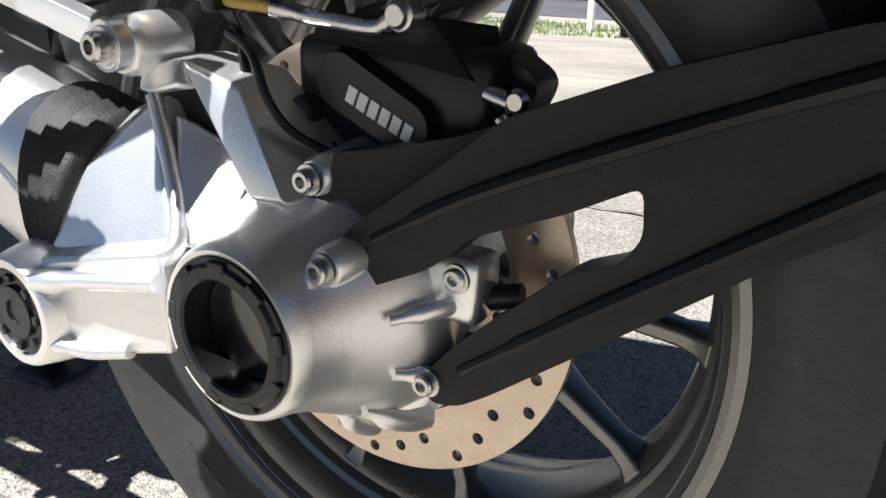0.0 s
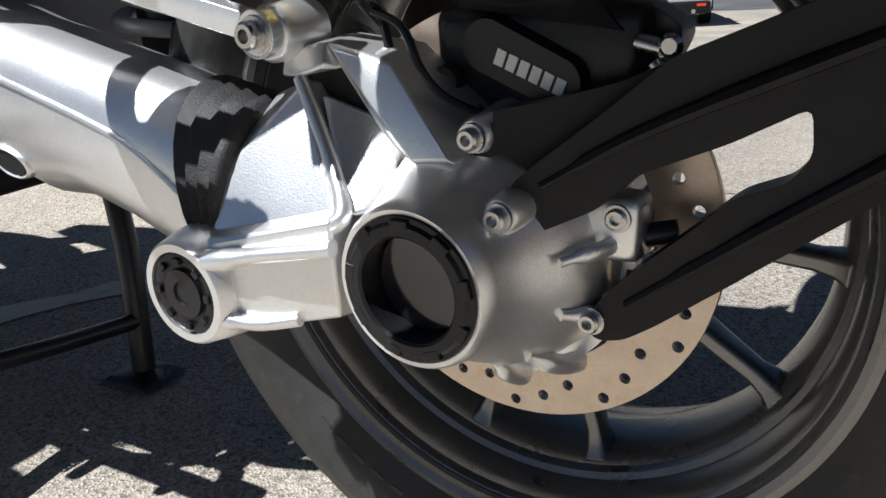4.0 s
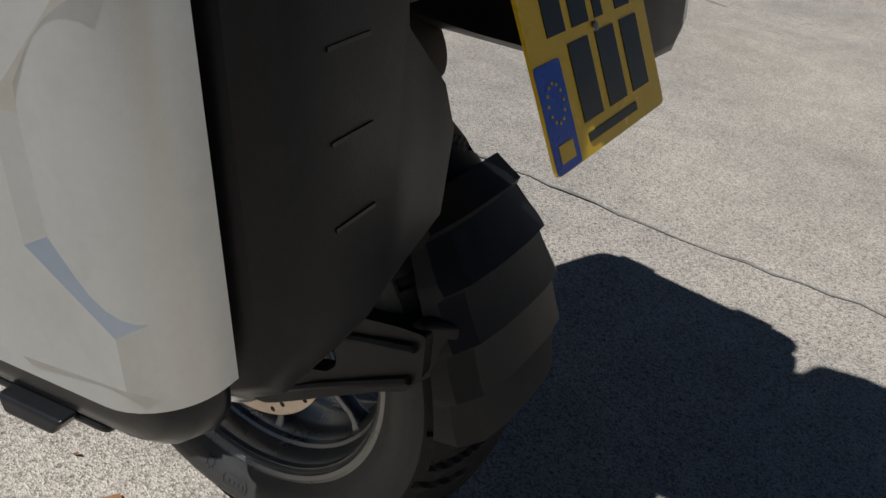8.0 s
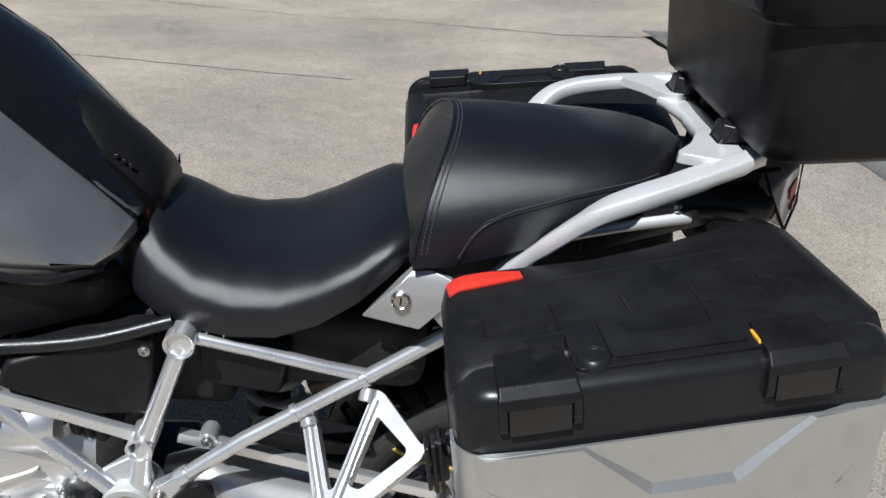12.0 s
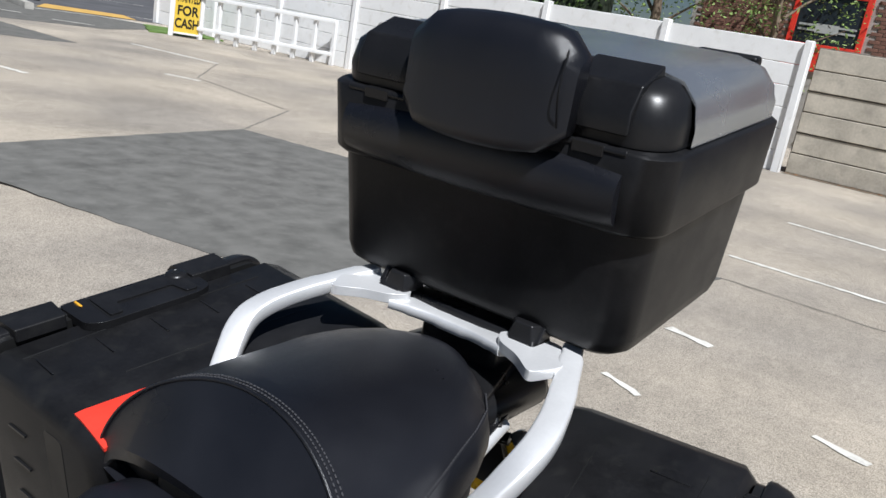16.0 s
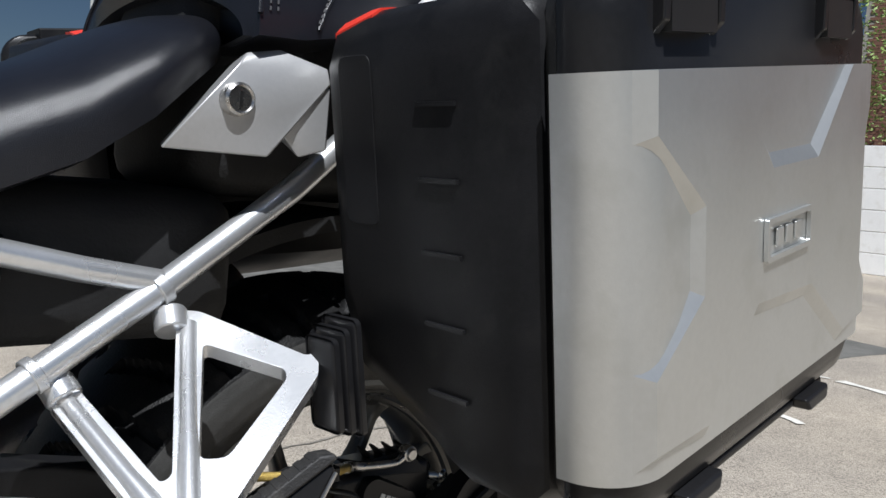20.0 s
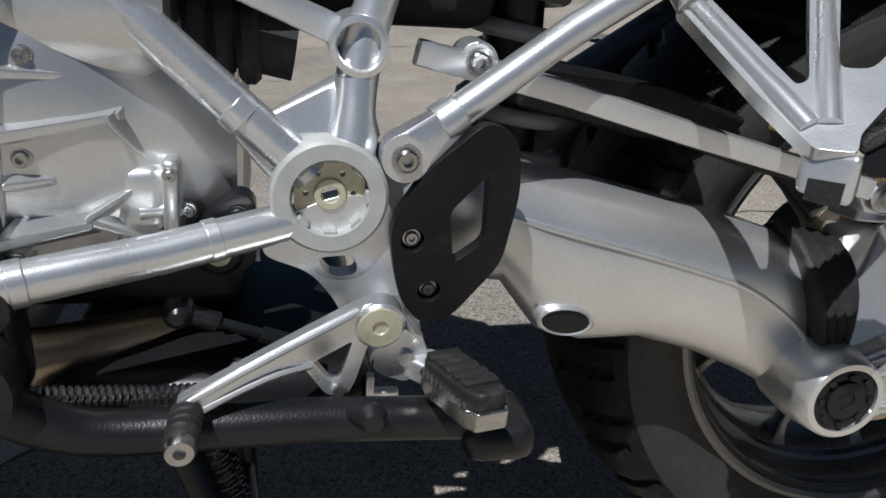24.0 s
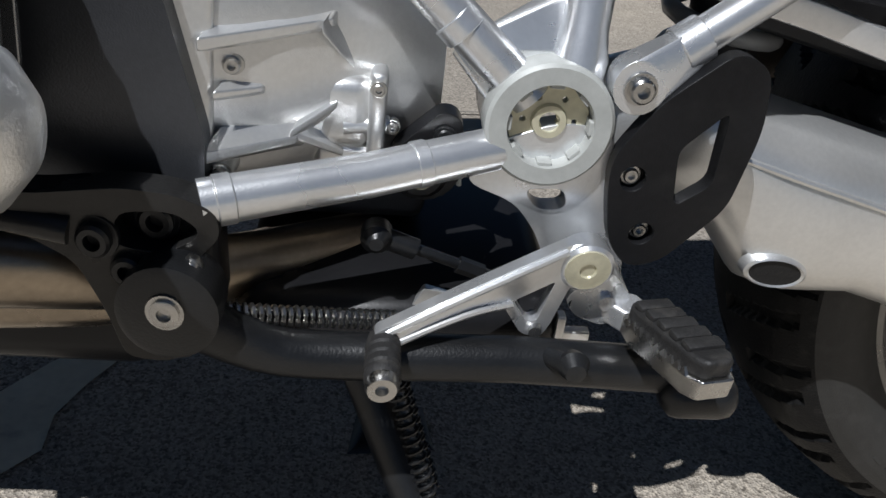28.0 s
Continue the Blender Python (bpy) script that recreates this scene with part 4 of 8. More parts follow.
# ---- luggage ----
def pannier(side, at, label):
    """A hard side case: side -1 stands on the left of the bike, +1 on the right. u runs back, v inwards, w up."""
    ob = thing("pannier", at, label, "pannier", "side cases")
    ex, ez = Vector((0.980, 0.085, 0.172)).normalized(), Vector((-0.176, 0.0, 0.984))
    ev = ez.cross(ex).normalized()
    ez = ex.cross(ev).normalized()
    m = Matrix(((ex.x, ev.x, ez.x, at[0]), (ex.y, ev.y, ez.y, -abs(at[1])), (ex.z, ev.z, ez.z, at[2]), (0, 0, 0, 1)))
    flip = Matrix.Diagonal((1, 1 if side < 0 else -1, 1, 1))

    def put(name, bm, material, parent, lab="", **k):
        bm.transform(flip @ m)
        return part(name, bm, material, parent, lab, **k)

    L = 0.445
    D = 0.0 if side < 0 else 0.046  # the case on the silencer side reaches further in at its flap
    # inner shell: lower inner edge is cut away over the wheel
    def ring(u, v0, v1, w0, w1, cut, waist=0.0):
        r = 0.018
        v1 += D
        q = waist
        return [(u, v0 + r, w0), (u, v0, w0 + r), (u, v0, w1 - r), (u, v0 + r, w1), (u, v1 - 0.05, w1 - 0.004), (u, v1 - 0.012, w1 - 0.012), (u, v1, w1 - 0.035), (u, v1 - q * 0.55, 0.225), (u, v1 - q, 0.190), (u, v1 - q, 0.150), (u, v1 - q * 0.55, 0.105), (u, v1 - q * 0.42, max(0.07, w0 + cut + 0.05)), (u, v1 - 0.02 - q * 0.4, w0 + cut), (u, v1 - 0.10 - q * 0.3, w0 + cut * 0.35), (u, v0 + 0.07, w0)]
    rr = [ring(0.003, 0.070, 0.245, -0.020, 0.278, 0.06), ring(0.009, 0.055, 0.262, -0.034, 0.2895, 0.06), ring(0.030, 0.050, 0.277, -0.040, 0.2965, 0.07), ring(0.20, 0.050, 0.266, -0.040, 0.3010, 0.06), ring(0.31, 0.050, 0.285, -0.040, 0.3020, 0.05, 0.04), ring(L - 0.02, 0.050, 0.318, -0.040, 0.303, 0.045, 0.115), ring(L + 0.004, 0.055, 0.315, -0.030, 0.293, 0.035, 0.115), ring(L + 0.014, 0.075, 0.296, -0.015, 0.275, 0.03, 0.100)]
    for k, g in ((0, 1.0), (1, 1.0), (2, 0.6), (3, 0.2)):
        rr[k] = [(u + 0.08 * g * max(0, v - 0.06), v, w) for u, v, w in rr[k]]
    body = put("case_body", loft(rr), PLASTIC, ob, "grained black plastic case body", smooth=45)
    # lid: a black frame round the metal panel
    def lring(v, g, r0):
        z0, z1, x0, x1 = -0.042 - g, 0.306 + g * 0.6, 0.007 - g, L - 0.007 + g
        out = []
        for cx, cz, a0 in ((x1 - r0, z1 - r0, 0), (x0 + r0, z1 - r0, 90), (x0 + r0, z0 + r0, 180), (x1 - r0, z0 + r0, 270)):
            for k in range(7):
                a = radians(a0 + 15 * k)
                out.append((cx + r0 * math.cos(a), v, cz + r0 * math.sin(a)))
        return out
    put("lid_seam", loft([lring(0.041, -0.006, 0.03), lring(0.054, -0.006, 0.03)]), INK, body)
    lid = put("case_lid", loft([lring(0.0435, -0.001, 0.031), lring(0.041, 0.002, 0.032), lring(0.034, 0.003, 0.034), lring(0.018, 0.000, 0.036), lring(0.008, -0.008, 0.034), lring(0.003, -0.02, 0.03)]), PLASTIC2, ob, "black plastic case lid", smooth=50)
    # metal panel, wrapped round the upright edges
    x0, x1 = 0.001, L - 0.001
    rows = [(x0, 0.044)] + [(x0 + du, -0.006 + dv) for du, dv in [(0.042 * (1 - math.cos(radians(9 * k))), 0.042 * (1 - math.sin(radians(9 * k)))) for k in range(11)]]
    rows += [(x0 + x1 - u, v) for u, v in rows[::-1]]
    bm = bmesh.new()
    vs = [[bm.verts.new((u, v, w)) for w in (-0.002, 0.241)] for u, v in rows]
    for a, b in zip(vs, vs[1:]):
        bm.faces.new((a[0], a[1], b[1], b[0]))
    inn = [[bm.verts.new((min(max(u, x0 + 0.003), x1 - 0.003), v + (0 if v > 0.03 else 0.003), w)) for w in (-0.002, 0.241)] for u, v in rows]
    for a, b, c, d in zip(vs, vs[1:], inn, inn[1:]):
        for q in ((c[0], d[0], d[1], c[1]), (a[0], b[0], d[0], c[0]), (a[1], c[1], d[1], b[1])):
            bm.faces.new(q)
    for a, c in ((vs[0], inn[0]), (vs[-1], inn[-1])):
        bm.faces.new((a[0], a[1], c[1], c[0]))
    panel = put("metal_panel", bm, ALU, lid, "pressed dull aluminium panel with a raised star shape", smooth=50)
    P = [(0.018, 0.2408), (0.124, 0.2408), (0.192, 0.183), (0.272, 0.183), (0.345, 0.2408), (0.438, 0.2408), (0.438, 0.199), (0.389, 0.147), (0.389, 0.090), (0.432, 0.050), (0.432, 0.004), (0.350, 0.004), (0.268, 0.062), (0.172, 0.068), (0.098, 0.004), (0.018, 0.004), (0.018, 0.068), (0.0735, 0.108), (0.0735, 0.154), (0.018, 0.200)]
    def skin(u):
        e = max(0.0, 0.043 - u, u - (L - 0.043))
        return -0.006 + 0.042 - math.sqrt(0.042 ** 2 - min(e, 0.04) ** 2)
    def inset(pts, d):
        out = []
        for i, p in enumerate(pts):
            p, a, b = Vector(p), Vector(pts[i - 1]), Vector(pts[(i + 1) % len(pts)])
            n1, n2 = (p - a).normalized(), (b - p).normalized()
            q = (Vector((-n1.y, n1.x)) + Vector((-n2.y, n2.x)))
            q = q.normalized() * (d / max(0.5, q.length / 2))
            out.append((p.x + q.x, p.y + q.y))
        return out
    base, top = P, [(a, b if z < 0.24 else 0.2406) for (a, b), (x, z) in zip(inset(P, -0.011), P)]
    bm = bmesh.new()
    b0 = [bm.verts.new((x, skin(x) + 0.0004, z)) for x, z in base]
    b1 = [bm.verts.new((x, skin(x) - 0.0052, z)) for x, z in top]
    for i in range(len(P)):
        j = (i + 1) % len(P)
        bm.faces.new((b0[i], b0[j], b1[j], b1[i]))
    bmesh.ops.triangle_fill(bm, use_beauty=True, edges=[bm.edges.get((b1[i], b1[(i + 1) % len(P)])) for i in range(len(P))])
    put("raised_star", bm, ALU, panel, smooth=20)
    bx = (0.173, 0.258, 0.107, 0.138)
    fr = [(bx[0], bx[2]), (bx[1], bx[2]), (bx[1], bx[3]), (bx[0], bx[3])]
    put("badge_frame", plate(rounded(fr, 0.003), -0.0150, -0.0115, [rounded([(bx[0] + 0.004, bx[2] + 0.004), (bx[1] - 0.004, bx[2] + 0.004), (bx[1] - 0.004, bx[3] - 0.004), (bx[0] + 0.004, bx[3] - 0.004)], 0.002)]), ALU, panel, bevel=0.001)
    for k in range(3):
        put("badge_bar", box(0.192 + 0.017 * k, 0.204 + 0.017 * k, -0.0140, -0.012, 0.116, 0.129), ALU, panel, "plain raised bar", bevel=0.0008)
    # latches and handle on the upper edge
    for u in (0.046, 0.300):
        la = put("latch", hull([(u - 0.002, -0.005, 0.303), (u + 0.076, -0.005, 0.303), (u, 0.006, 0.3135), (u + 0.074, 0.006, 0.3135), (u + 0.004, 0.058, 0.3145), (u + 0.070, 0.058, 0.3145), (u + 0.004, 0.060, 0.296), (u + 0.070, 0.060, 0.296), (u - 0.002, -0.005, 0.292), (u + 0.076, -0.005, 0.292)]), PLASTIC, lid, "scuffed black lid latch", bevel=0.0025)
        for du in (-0.002, 0.068):
            put("latch_leg", hull([(u + du, 0.006, 0.297), (u + du + 0.008, 0.006, 0.297), (u + du, -0.005, 0.297), (u + du + 0.008, -0.005, 0.297), (u + du, -0.004, 0.268), (u + du + 0.008, -0.004, 0.268), (u + du, 0.006, 0.258), (u + du + 0.008, 0.006, 0.258)]), PLASTIC2, la, bevel=0.0012)
        # Black box proud of the lid paints the shade below the latch
        put("latch_shade", box(u + 0.008, u + 0.066, -0.0035, 0.004, 0.262, 0.292), INK, la, "black box painted as the shade under the latch")
    flat = Matrix(((1, 0, 0, 0), (0, 0, 1, 0), (0, 1, 0, 0), (0, 0, 0, 1)))
    ha = put("carry_handle", plate(rounded([(0.122, 0.020), (0.316, 0.020), (0.312, 0.092), (0.290, 0.102), (0.148, 0.102), (0.126, 0.090)], 0.010), 0.296, 0.3105, m=flat), PLASTIC2, lid, "black folding carry handle", bevel=0.003, seg=3)
    put("handle_grip", plate(rounded([(0.160, 0.030), (0.292, 0.030), (0.292, 0.092), (0.274, 0.092), (0.268, 0.062), (0.184, 0.062), (0.178, 0.092), (0.160, 0.092)], 0.004), 0.3095, 0.3130, m=flat), PLASTIC, ha, bevel=0.0012)
    for q in ([(0.157, 0.0265), (0.295, 0.0265), (0.295, 0.0280), (0.157, 0.0280)], [(0.157, 0.028), (0.1585, 0.028), (0.1585, 0.095), (0.157, 0.095)], [(0.2935, 0.028), (0.295, 0.028), (0.295, 0.095), (0.2935, 0.095)]):
        put("handle_gap", plate(q, 0.3100, 0.3110, m=flat), INK, ha, "dark gap round the handle")
    lu, ku = (0.143, 0.299) if side < 0 else (0.290, 0.141)
    boss = put("lock_boss", lathe([(0.300, 0.021), (0.309, 0.0185), (0.3145, 0.0150), (0.3160, 0.0120), (0.3160, 0.0)], (lu, 0.036, 0), 28, axis="z"), PLASTIC2, lid, "round black lock boss")
    put("lock", lathe([(0.3150, 0.0085), (0.3172, 0.0080), (0.3172, 0.0062), (0.3163, 0.0055), (0.3163, 0.0)], (lu, 0.036, 0), 24, axis="z"), BLACKMETAL, boss, "round steel lock")
    put("key_slot", box(lu - 0.0042, lu + 0.0042, 0.0352, 0.0368, 0.3155, 0.31655), INK, boss)
    put("key_tab", hull([(ku, 0.018, 0.304), (ku + 0.004, 0.018, 0.304), (ku, 0.046, 0.3125), (ku + 0.004, 0.046, 0.3125), (ku + 0.0005, 0.026, 0.3132), (ku + 0.0035, 0.026, 0.3132)]), AMBER, lid, "yellow key tab", bevel=0.001)

    # red release flap, panel lines, and ridges raised to catch light as slots
    def top(u, v, up=0.0):
        g = 1.0 if u < 0.03 else 0.6
        s = u - 0.08 * g * max(0, v - 0.06)
        ws = ((-0.02, 0.255), (0.003, 0.278), (0.009, 0.2895), (0.030, 0.2965), (0.22, 0.3015), (L, 0.303))
        for (a, p), (b, q) in zip(ws, ws[1:]):
            if s <= b:
                w = p + (q - p) * (s - a) / (b - a)
                break
        e = 0.205 + D + 0.02 * min(1, max(0, s / 0.036))
        return (u, v, w + up - 0.004 * max(0, min(1, (v - 0.068) / (e - 0.068))) - 0.008 * max(0, v - e) / 0.038)
    bm = bmesh.new()
    rows2 = []
    for k in range(9):
        f = k / 8
        u = 0.025 + 0.22 * D + 0.087 * f
        v0, v1 = 0.2116 + 0.75 * D + 0.009 * f, 0.252 + 1.3 * D + 0.004 * min(1, f * 2) - ((0.014 + 0.4 * D) * (f - 0.6) / 0.4 if f > 0.6 else 0)
        rows2.append([[bm.verts.new(top(u, v0 + (v1 - v0) * j / 4, up)) for j in range(5)] for up in (0.0024, -0.002)])
    for a, b in zip(rows2, rows2[1:]):
        for s in (0, 1):
            for j in range(4):
                bm.faces.new((a[s][j], a[s][j + 1], b[s][j + 1], b[s][j]))
        for j in (0, 4):
            bm.faces.new((a[0][j], a[1][j], b[1][j], b[0][j]))
    for a in (rows2[0], rows2[-1]):
        for j in range(4):
            bm.faces.new((a[0][j], a[0][j + 1], a[1][j + 1], a[1][j]))
    put("red_flap", bm, RED, body, "flat red release flap", smooth=30)
    put("panel_line", tube([top(0.118 + 0.04 * k, 0.206 + 0.003 * k, -0.0002) for k in range(8)], 0.0011, 6, 1, 2), INK, body, "fine panel line")
    put("panel_line", tube([top(0.040 + 0.05 * k, 0.100, 0.0001) for k in range(8)], 0.0008, 6, 1, 2), INK, body, "fine panel line")
    for k in range(5):
        put("slot", box(0.050 + 0.077 * k, 0.0525 + 0.077 * k, 0.112, 0.158, 0.2985, top(0.05 + 0.077 * k, 0.13)[2] + 0.0016), PLASTIC2, body, "ridge raised to catch light in place of a slot", bevel=0.0006)
        w = 0.025 + 0.05 * k
        put("slot", hull([(u + du, v, w + dw) for u, v in ((0.0052, 0.120), (0.0083, 0.158)) for du in (0, 0.006) for dw in (0, 0.003)]), PLASTIC2, body, "ridge raised to catch light in place of a slot")
        put("slot", box(L + 0.0115, L + 0.0150, 0.115, 0.155, w + 0.03, w + 0.0325), PLASTIC2, body, "ridge raised to catch light in place of a slot")
    put("corner_pad", plate(rounded([(0.205, 0.140), (0.243, 0.140), (0.243, 0.262), (0.205, 0.262)], 0.009), 0.0175, 0.03, m=Matrix(((0.08, 1, 0, -0.0200), (1, 0, 0, 0), (0, 0, 1, 0), (0, 0, 0, 1)))), PLASTIC, body, bevel=0.0012)
    put("bottom_edge", rbox(0.05, L - 0.07, 0.010, 0.050, -0.048, -0.036, 0.006), PLASTIC, lid)
    for u in (0.085, 0.30):
        put("base_foot", hull([(u, -0.002, -0.036), (u + 0.055, -0.002, -0.036), (u + 0.006, -0.004, -0.0475), (u + 0.046, -0.004, -0.0475), (u, 0.04, -0.036), (u + 0.055, 0.04, -0.036), (u + 0.006, 0.035, -0.0475), (u + 0.046, 0.035, -0.0475)]), PLASTIC2, lid, "black rubbing foot", bevel=0.003)
    # Backing block added to keep sunlight from passing between the clamp fins
    put("clamp_light_stop", rbox(-0.014, 0.008, 0.232, 0.264, -0.010, 0.060, 0.005), PLASTIC2, body, "black block added behind the clamp fins to stop light")
    for k in range(3):
        put("clamp_fin", rbox(-0.022 + 0.0085 * k, -0.0165 + 0.0085 * k, 0.222 - 0.003 * k, 0.256, -0.014 - 0.003 * k, 0.060 + 0.006 * k, 0.005), PLASTIC2, body, "black fin of the mounting clamp")
    return ob


pannier(-1, (-0.112, -0.4825, 0.595), "black pannier with a dull aluminium lid panel beside the rear wheel")
pannier(1, (-0.160, 0.484, 0.609), "black pannier with a yellow key beside the seat")

# top case
tb = thing("top_case", (0.2, 0, 1.05), "black plastic top case with a silver lid and padded backrest", "top case")
TM = Matrix.Translation((0.188, -0.003, 1.049)) @ Matrix.Rotation(radians(-7.5), 4, "Y")


def rect_ring(x0, x1, y, z, r):
    out = []
    for cx, cy, a0 in ((x1 - r, y - r, 0), (x0 + r, y - r, 90), (x0 + r, -y + r, 180), (x1 - r, -y + r, 270)):
        for k in range(7):
            a = radians(a0 + 15 * k)
            out.append((cx + r * math.cos(a), cy + r * math.sin(a), z))
    return out


def tput(name, bm, material, parent, lab="", **k):
    bm.transform(TM)
    return part(name, bm, material, parent, lab, **k)


low = tput("case_base", loft([rect_ring(0.010, 0.312, 0.206, -0.004, 0.035), rect_ring(-0.002, 0.324, 0.218, 0.006, 0.04), rect_ring(-0.006, 0.331, 0.2225, 0.022, 0.042), rect_ring(-0.012, 0.354, 0.230, 0.158, 0.045)]), PLASTIC, tb, "grained black case base", smooth=50)
band = tput("case_band", loft([rect_ring(-0.018, 0.361, 0.236, 0.157, 0.045), rect_ring(-0.022, 0.365, 0.240, 0.162, 0.045), rect_ring(-0.024, 0.372, 0.244, 0.246, 0.045), rect_ring(-0.020, 0.368, 0.240, 0.250, 0.045)]), PLASTIC, tb, "black upper band", smooth=50)
tlid = tput("lid", loft([rect_ring(-0.012, 0.364, 0.230, 0.2515, 0.045), rect_ring(-0.012, 0.364, 0.231, 0.275, 0.045), rect_ring(-0.004, 0.356, 0.226, 0.302, 0.045), rect_ring(0.012, 0.343, 0.212, 0.318, 0.045), rect_ring(0.04, 0.315, 0.185, 0.324, 0.04)]), PLASTIC2, tb, "black lid frame", smooth=50)
lr = [(-0.236, 0.256), (-0.237, 0.272), (-0.232, 0.300), (-0.215, 0.320), (-0.185, 0.3275), (0.0, 0.331), (0.185, 0.3275), (0.215, 0.320), (0.232, 0.300), (0.237, 0.272), (0.236, 0.256)]
bm = bmesh.new()
rows = [[bm.verts.new((x, y, z)) for y, z in lr] for x in (0.048, 0.052, 0.295, 0.323, 0.341)]
for v in rows[-2]:
    v.co.z -= 0.0 if v.co.z < 0.28 else 0.006
for v in rows[-1]:
    v.co.z -= 0.0 if v.co.z < 0.28 else 0.018
    v.co.y *= 0.985
for a, b in zip(rows, rows[1:]):
    for k in range(len(lr) - 1):
        bm.faces.new((a[k], a[k + 1], b[k + 1], b[k]))
r = bmesh.ops.extrude_face_region(bm, geom=bm.faces[:])
bmesh.ops.translate(bm, verts=[v for v in r["geom"] if isinstance(v, bmesh.types.BMVert)], vec=(0, 0, -0.004))
tput("lid_panel", bm, LIDALU, tlid, "polished silver lid skin", smooth=50)
for y in (-0.15, 0.15):
    la = tput("latch", hull([(-0.018, y - 0.04, 0.262), (-0.018, y + 0.04, 0.262), (0.05, y - 0.042, 0.333), (0.05, y + 0.042, 0.333), (0.052, y - 0.042, 0.318), (0.052, y + 0.042, 0.318), (0.0, y - 0.042, 0.315), (0.0, y + 0.042, 0.315), (-0.016, y + 0.04, 0.29), (-0.016, y - 0.04, 0.29)]), PLASTIC2, tlid, "black lid latch", bevel=0.003)
    tput("latch_hinge", join(tube([(-0.020, y - 0.046, 0.246), (-0.020, y + 0.046, 0.246)], 0.005, 10), box(-0.026, -0.014, y - 0.02, y + 0.018, 0.238, 0.251)), PLASTIC2, la, bevel=0.001)
    tput("rear_hinge", rbox(0.350, 0.376, y - 0.045, y + 0.045, 0.300, 0.322, 0.005), PLASTIC, tlid)
bk = []
for i in range(9):
    u = i / 8
    e = math.sin(math.pi * min(1, max(0, u))) ** 0.3
    y = -0.130 + 0.226 * u
    zc, xh, zh = 0.294, 0.012 + 0.019 * e, 0.042 + 0.030 * e
    bk.append([(-0.020 + xh * math.copysign(abs(math.cos(a)) ** 0.5, math.cos(a)) + 0.25 * (zh * math.sin(a)), y, zc + zh * math.copysign(abs(math.sin(a)) ** 0.5, math.sin(a))) for a in [2 * math.pi * k / 20 for k in range(20)]])
cushion = tput("backrest_cushion", loft(bk), LEATHER, tb, "padded black backrest cushion", smooth=60)
tput("cushion_seam", tube([(-0.036, -0.119, 0.245), (-0.050, -0.121, 0.300), (-0.036, -0.119, 0.342)], 0.0012, 6, 1, 5), PLASTIC, cushion, "raised stitched seam")
bk = []
for i in range(9):
    u = i / 8
    e = math.sin(math.pi * min(0.97, max(0.03, u))) ** 0.18
    y = -0.195 + 0.39 * u
    xh, zh = 0.010 + 0.016 * e, 0.014 + 0.026 * e
    bk.append([(-0.016 + xh * math.cos(a), y, 0.196 + zh * math.sin(a)) for a in [2 * math.pi * k / 16 for k in range(16)]])
tput("lower_pad", loft(bk), LEATHER, tb, "narrow black lower pad", smooth=60)
for y in (-0.1, 0.1):
    tput("mount_latch", hull([(-0.022, y - 0.018, -0.010), (-0.022, y + 0.018, -0.010), (0.01, y - 0.026, 0.010), (0.01, y + 0.026, 0.010), (-0.016, y - 0.012, 0.014), (-0.016, y + 0.012, 0.014), (0.02, y - 0.02, -0.016), (0.02, y + 0.02, -0.016)]), PLASTIC2, tb, "black mounting latch", bevel=0.003)
tput("mount_plate", rbox(0.03, 0.27, -0.11, 0.11, -0.016, 0.0, 0.006), PLASTIC2, tb)
tput("side_reflector", box(0.334, 0.342, -0.182, -0.150, 0.030, 0.080), REFLECT, low, "red rear reflector", bevel=0.001)
tput("reflector_bezel", join(box(0.330, 0.344, -0.188, -0.144, 0.082, 0.088), box(0.326, 0.340, -0.188, -0.144, 0.022, 0.028), box(0.328, 0.342, -0.188, -0.1835, 0.022, 0.088)), PLASTIC2, low)

# ---- motorcycle: seats, tank, rack, tail ----
def arch(x, w, zt, zb, p, dx=0.0, tuck=0.0, n=30):
    """One cross-section of a cushion: a rounded arch of half width w from zb up to zt, its flanks dx further back."""
    ring = []
    for k in range(n + 1):
        a = math.pi * k / n
        c, s = math.cos(a), max(0.0, math.sin(a))
        u = math.copysign(abs(c) ** (2 / p), c)
        ring.append((x + dx * abs(u) ** 2, w * u * (1 - tuck * (1 - s) ** 2), zb + (zt - zb) * s ** (2 / p)))
    ring += [(x + dx, -w * 0.8, zb - 0.006), (x, 0, zb - 0.010), (x + dx, w * 0.8, zb - 0.006)]
    return ring


RS = [(-0.585, 0.070, 0.842, 0.795, 2.2), (-0.575, 0.105, 0.866, 0.780, 2.3), (-0.552, 0.132, 0.872, 0.760, 2.4), (-0.518, 0.150, 0.852, 0.745, 2.6), (-0.475, 0.162, 0.822, 0.735, 2.7), (-0.425, 0.170, 0.810, 0.731, 2.8), (-0.365, 0.176, 0.816, 0.738, 2.9), (-0.310, 0.178, 0.840, 0.763, 3.0), (-0.262, 0.174, 0.868, 0.797, 3.0), (-0.228, 0.163, 0.886, 0.828, 3.0), (-0.200, 0.140, 0.893, 0.848, 2.8), (-0.178, 0.100, 0.893, 0.860, 2.6), (-0.168, 0.050, 0.888, 0.866, 2.4)]
seat = part("rider_seat", loft([arch(x, w, zt, zb, p, 0.0, 0.05) for x, w, zt, zb, p in RS]), LEATHER, bike, "black grained rider seat", smooth=60)
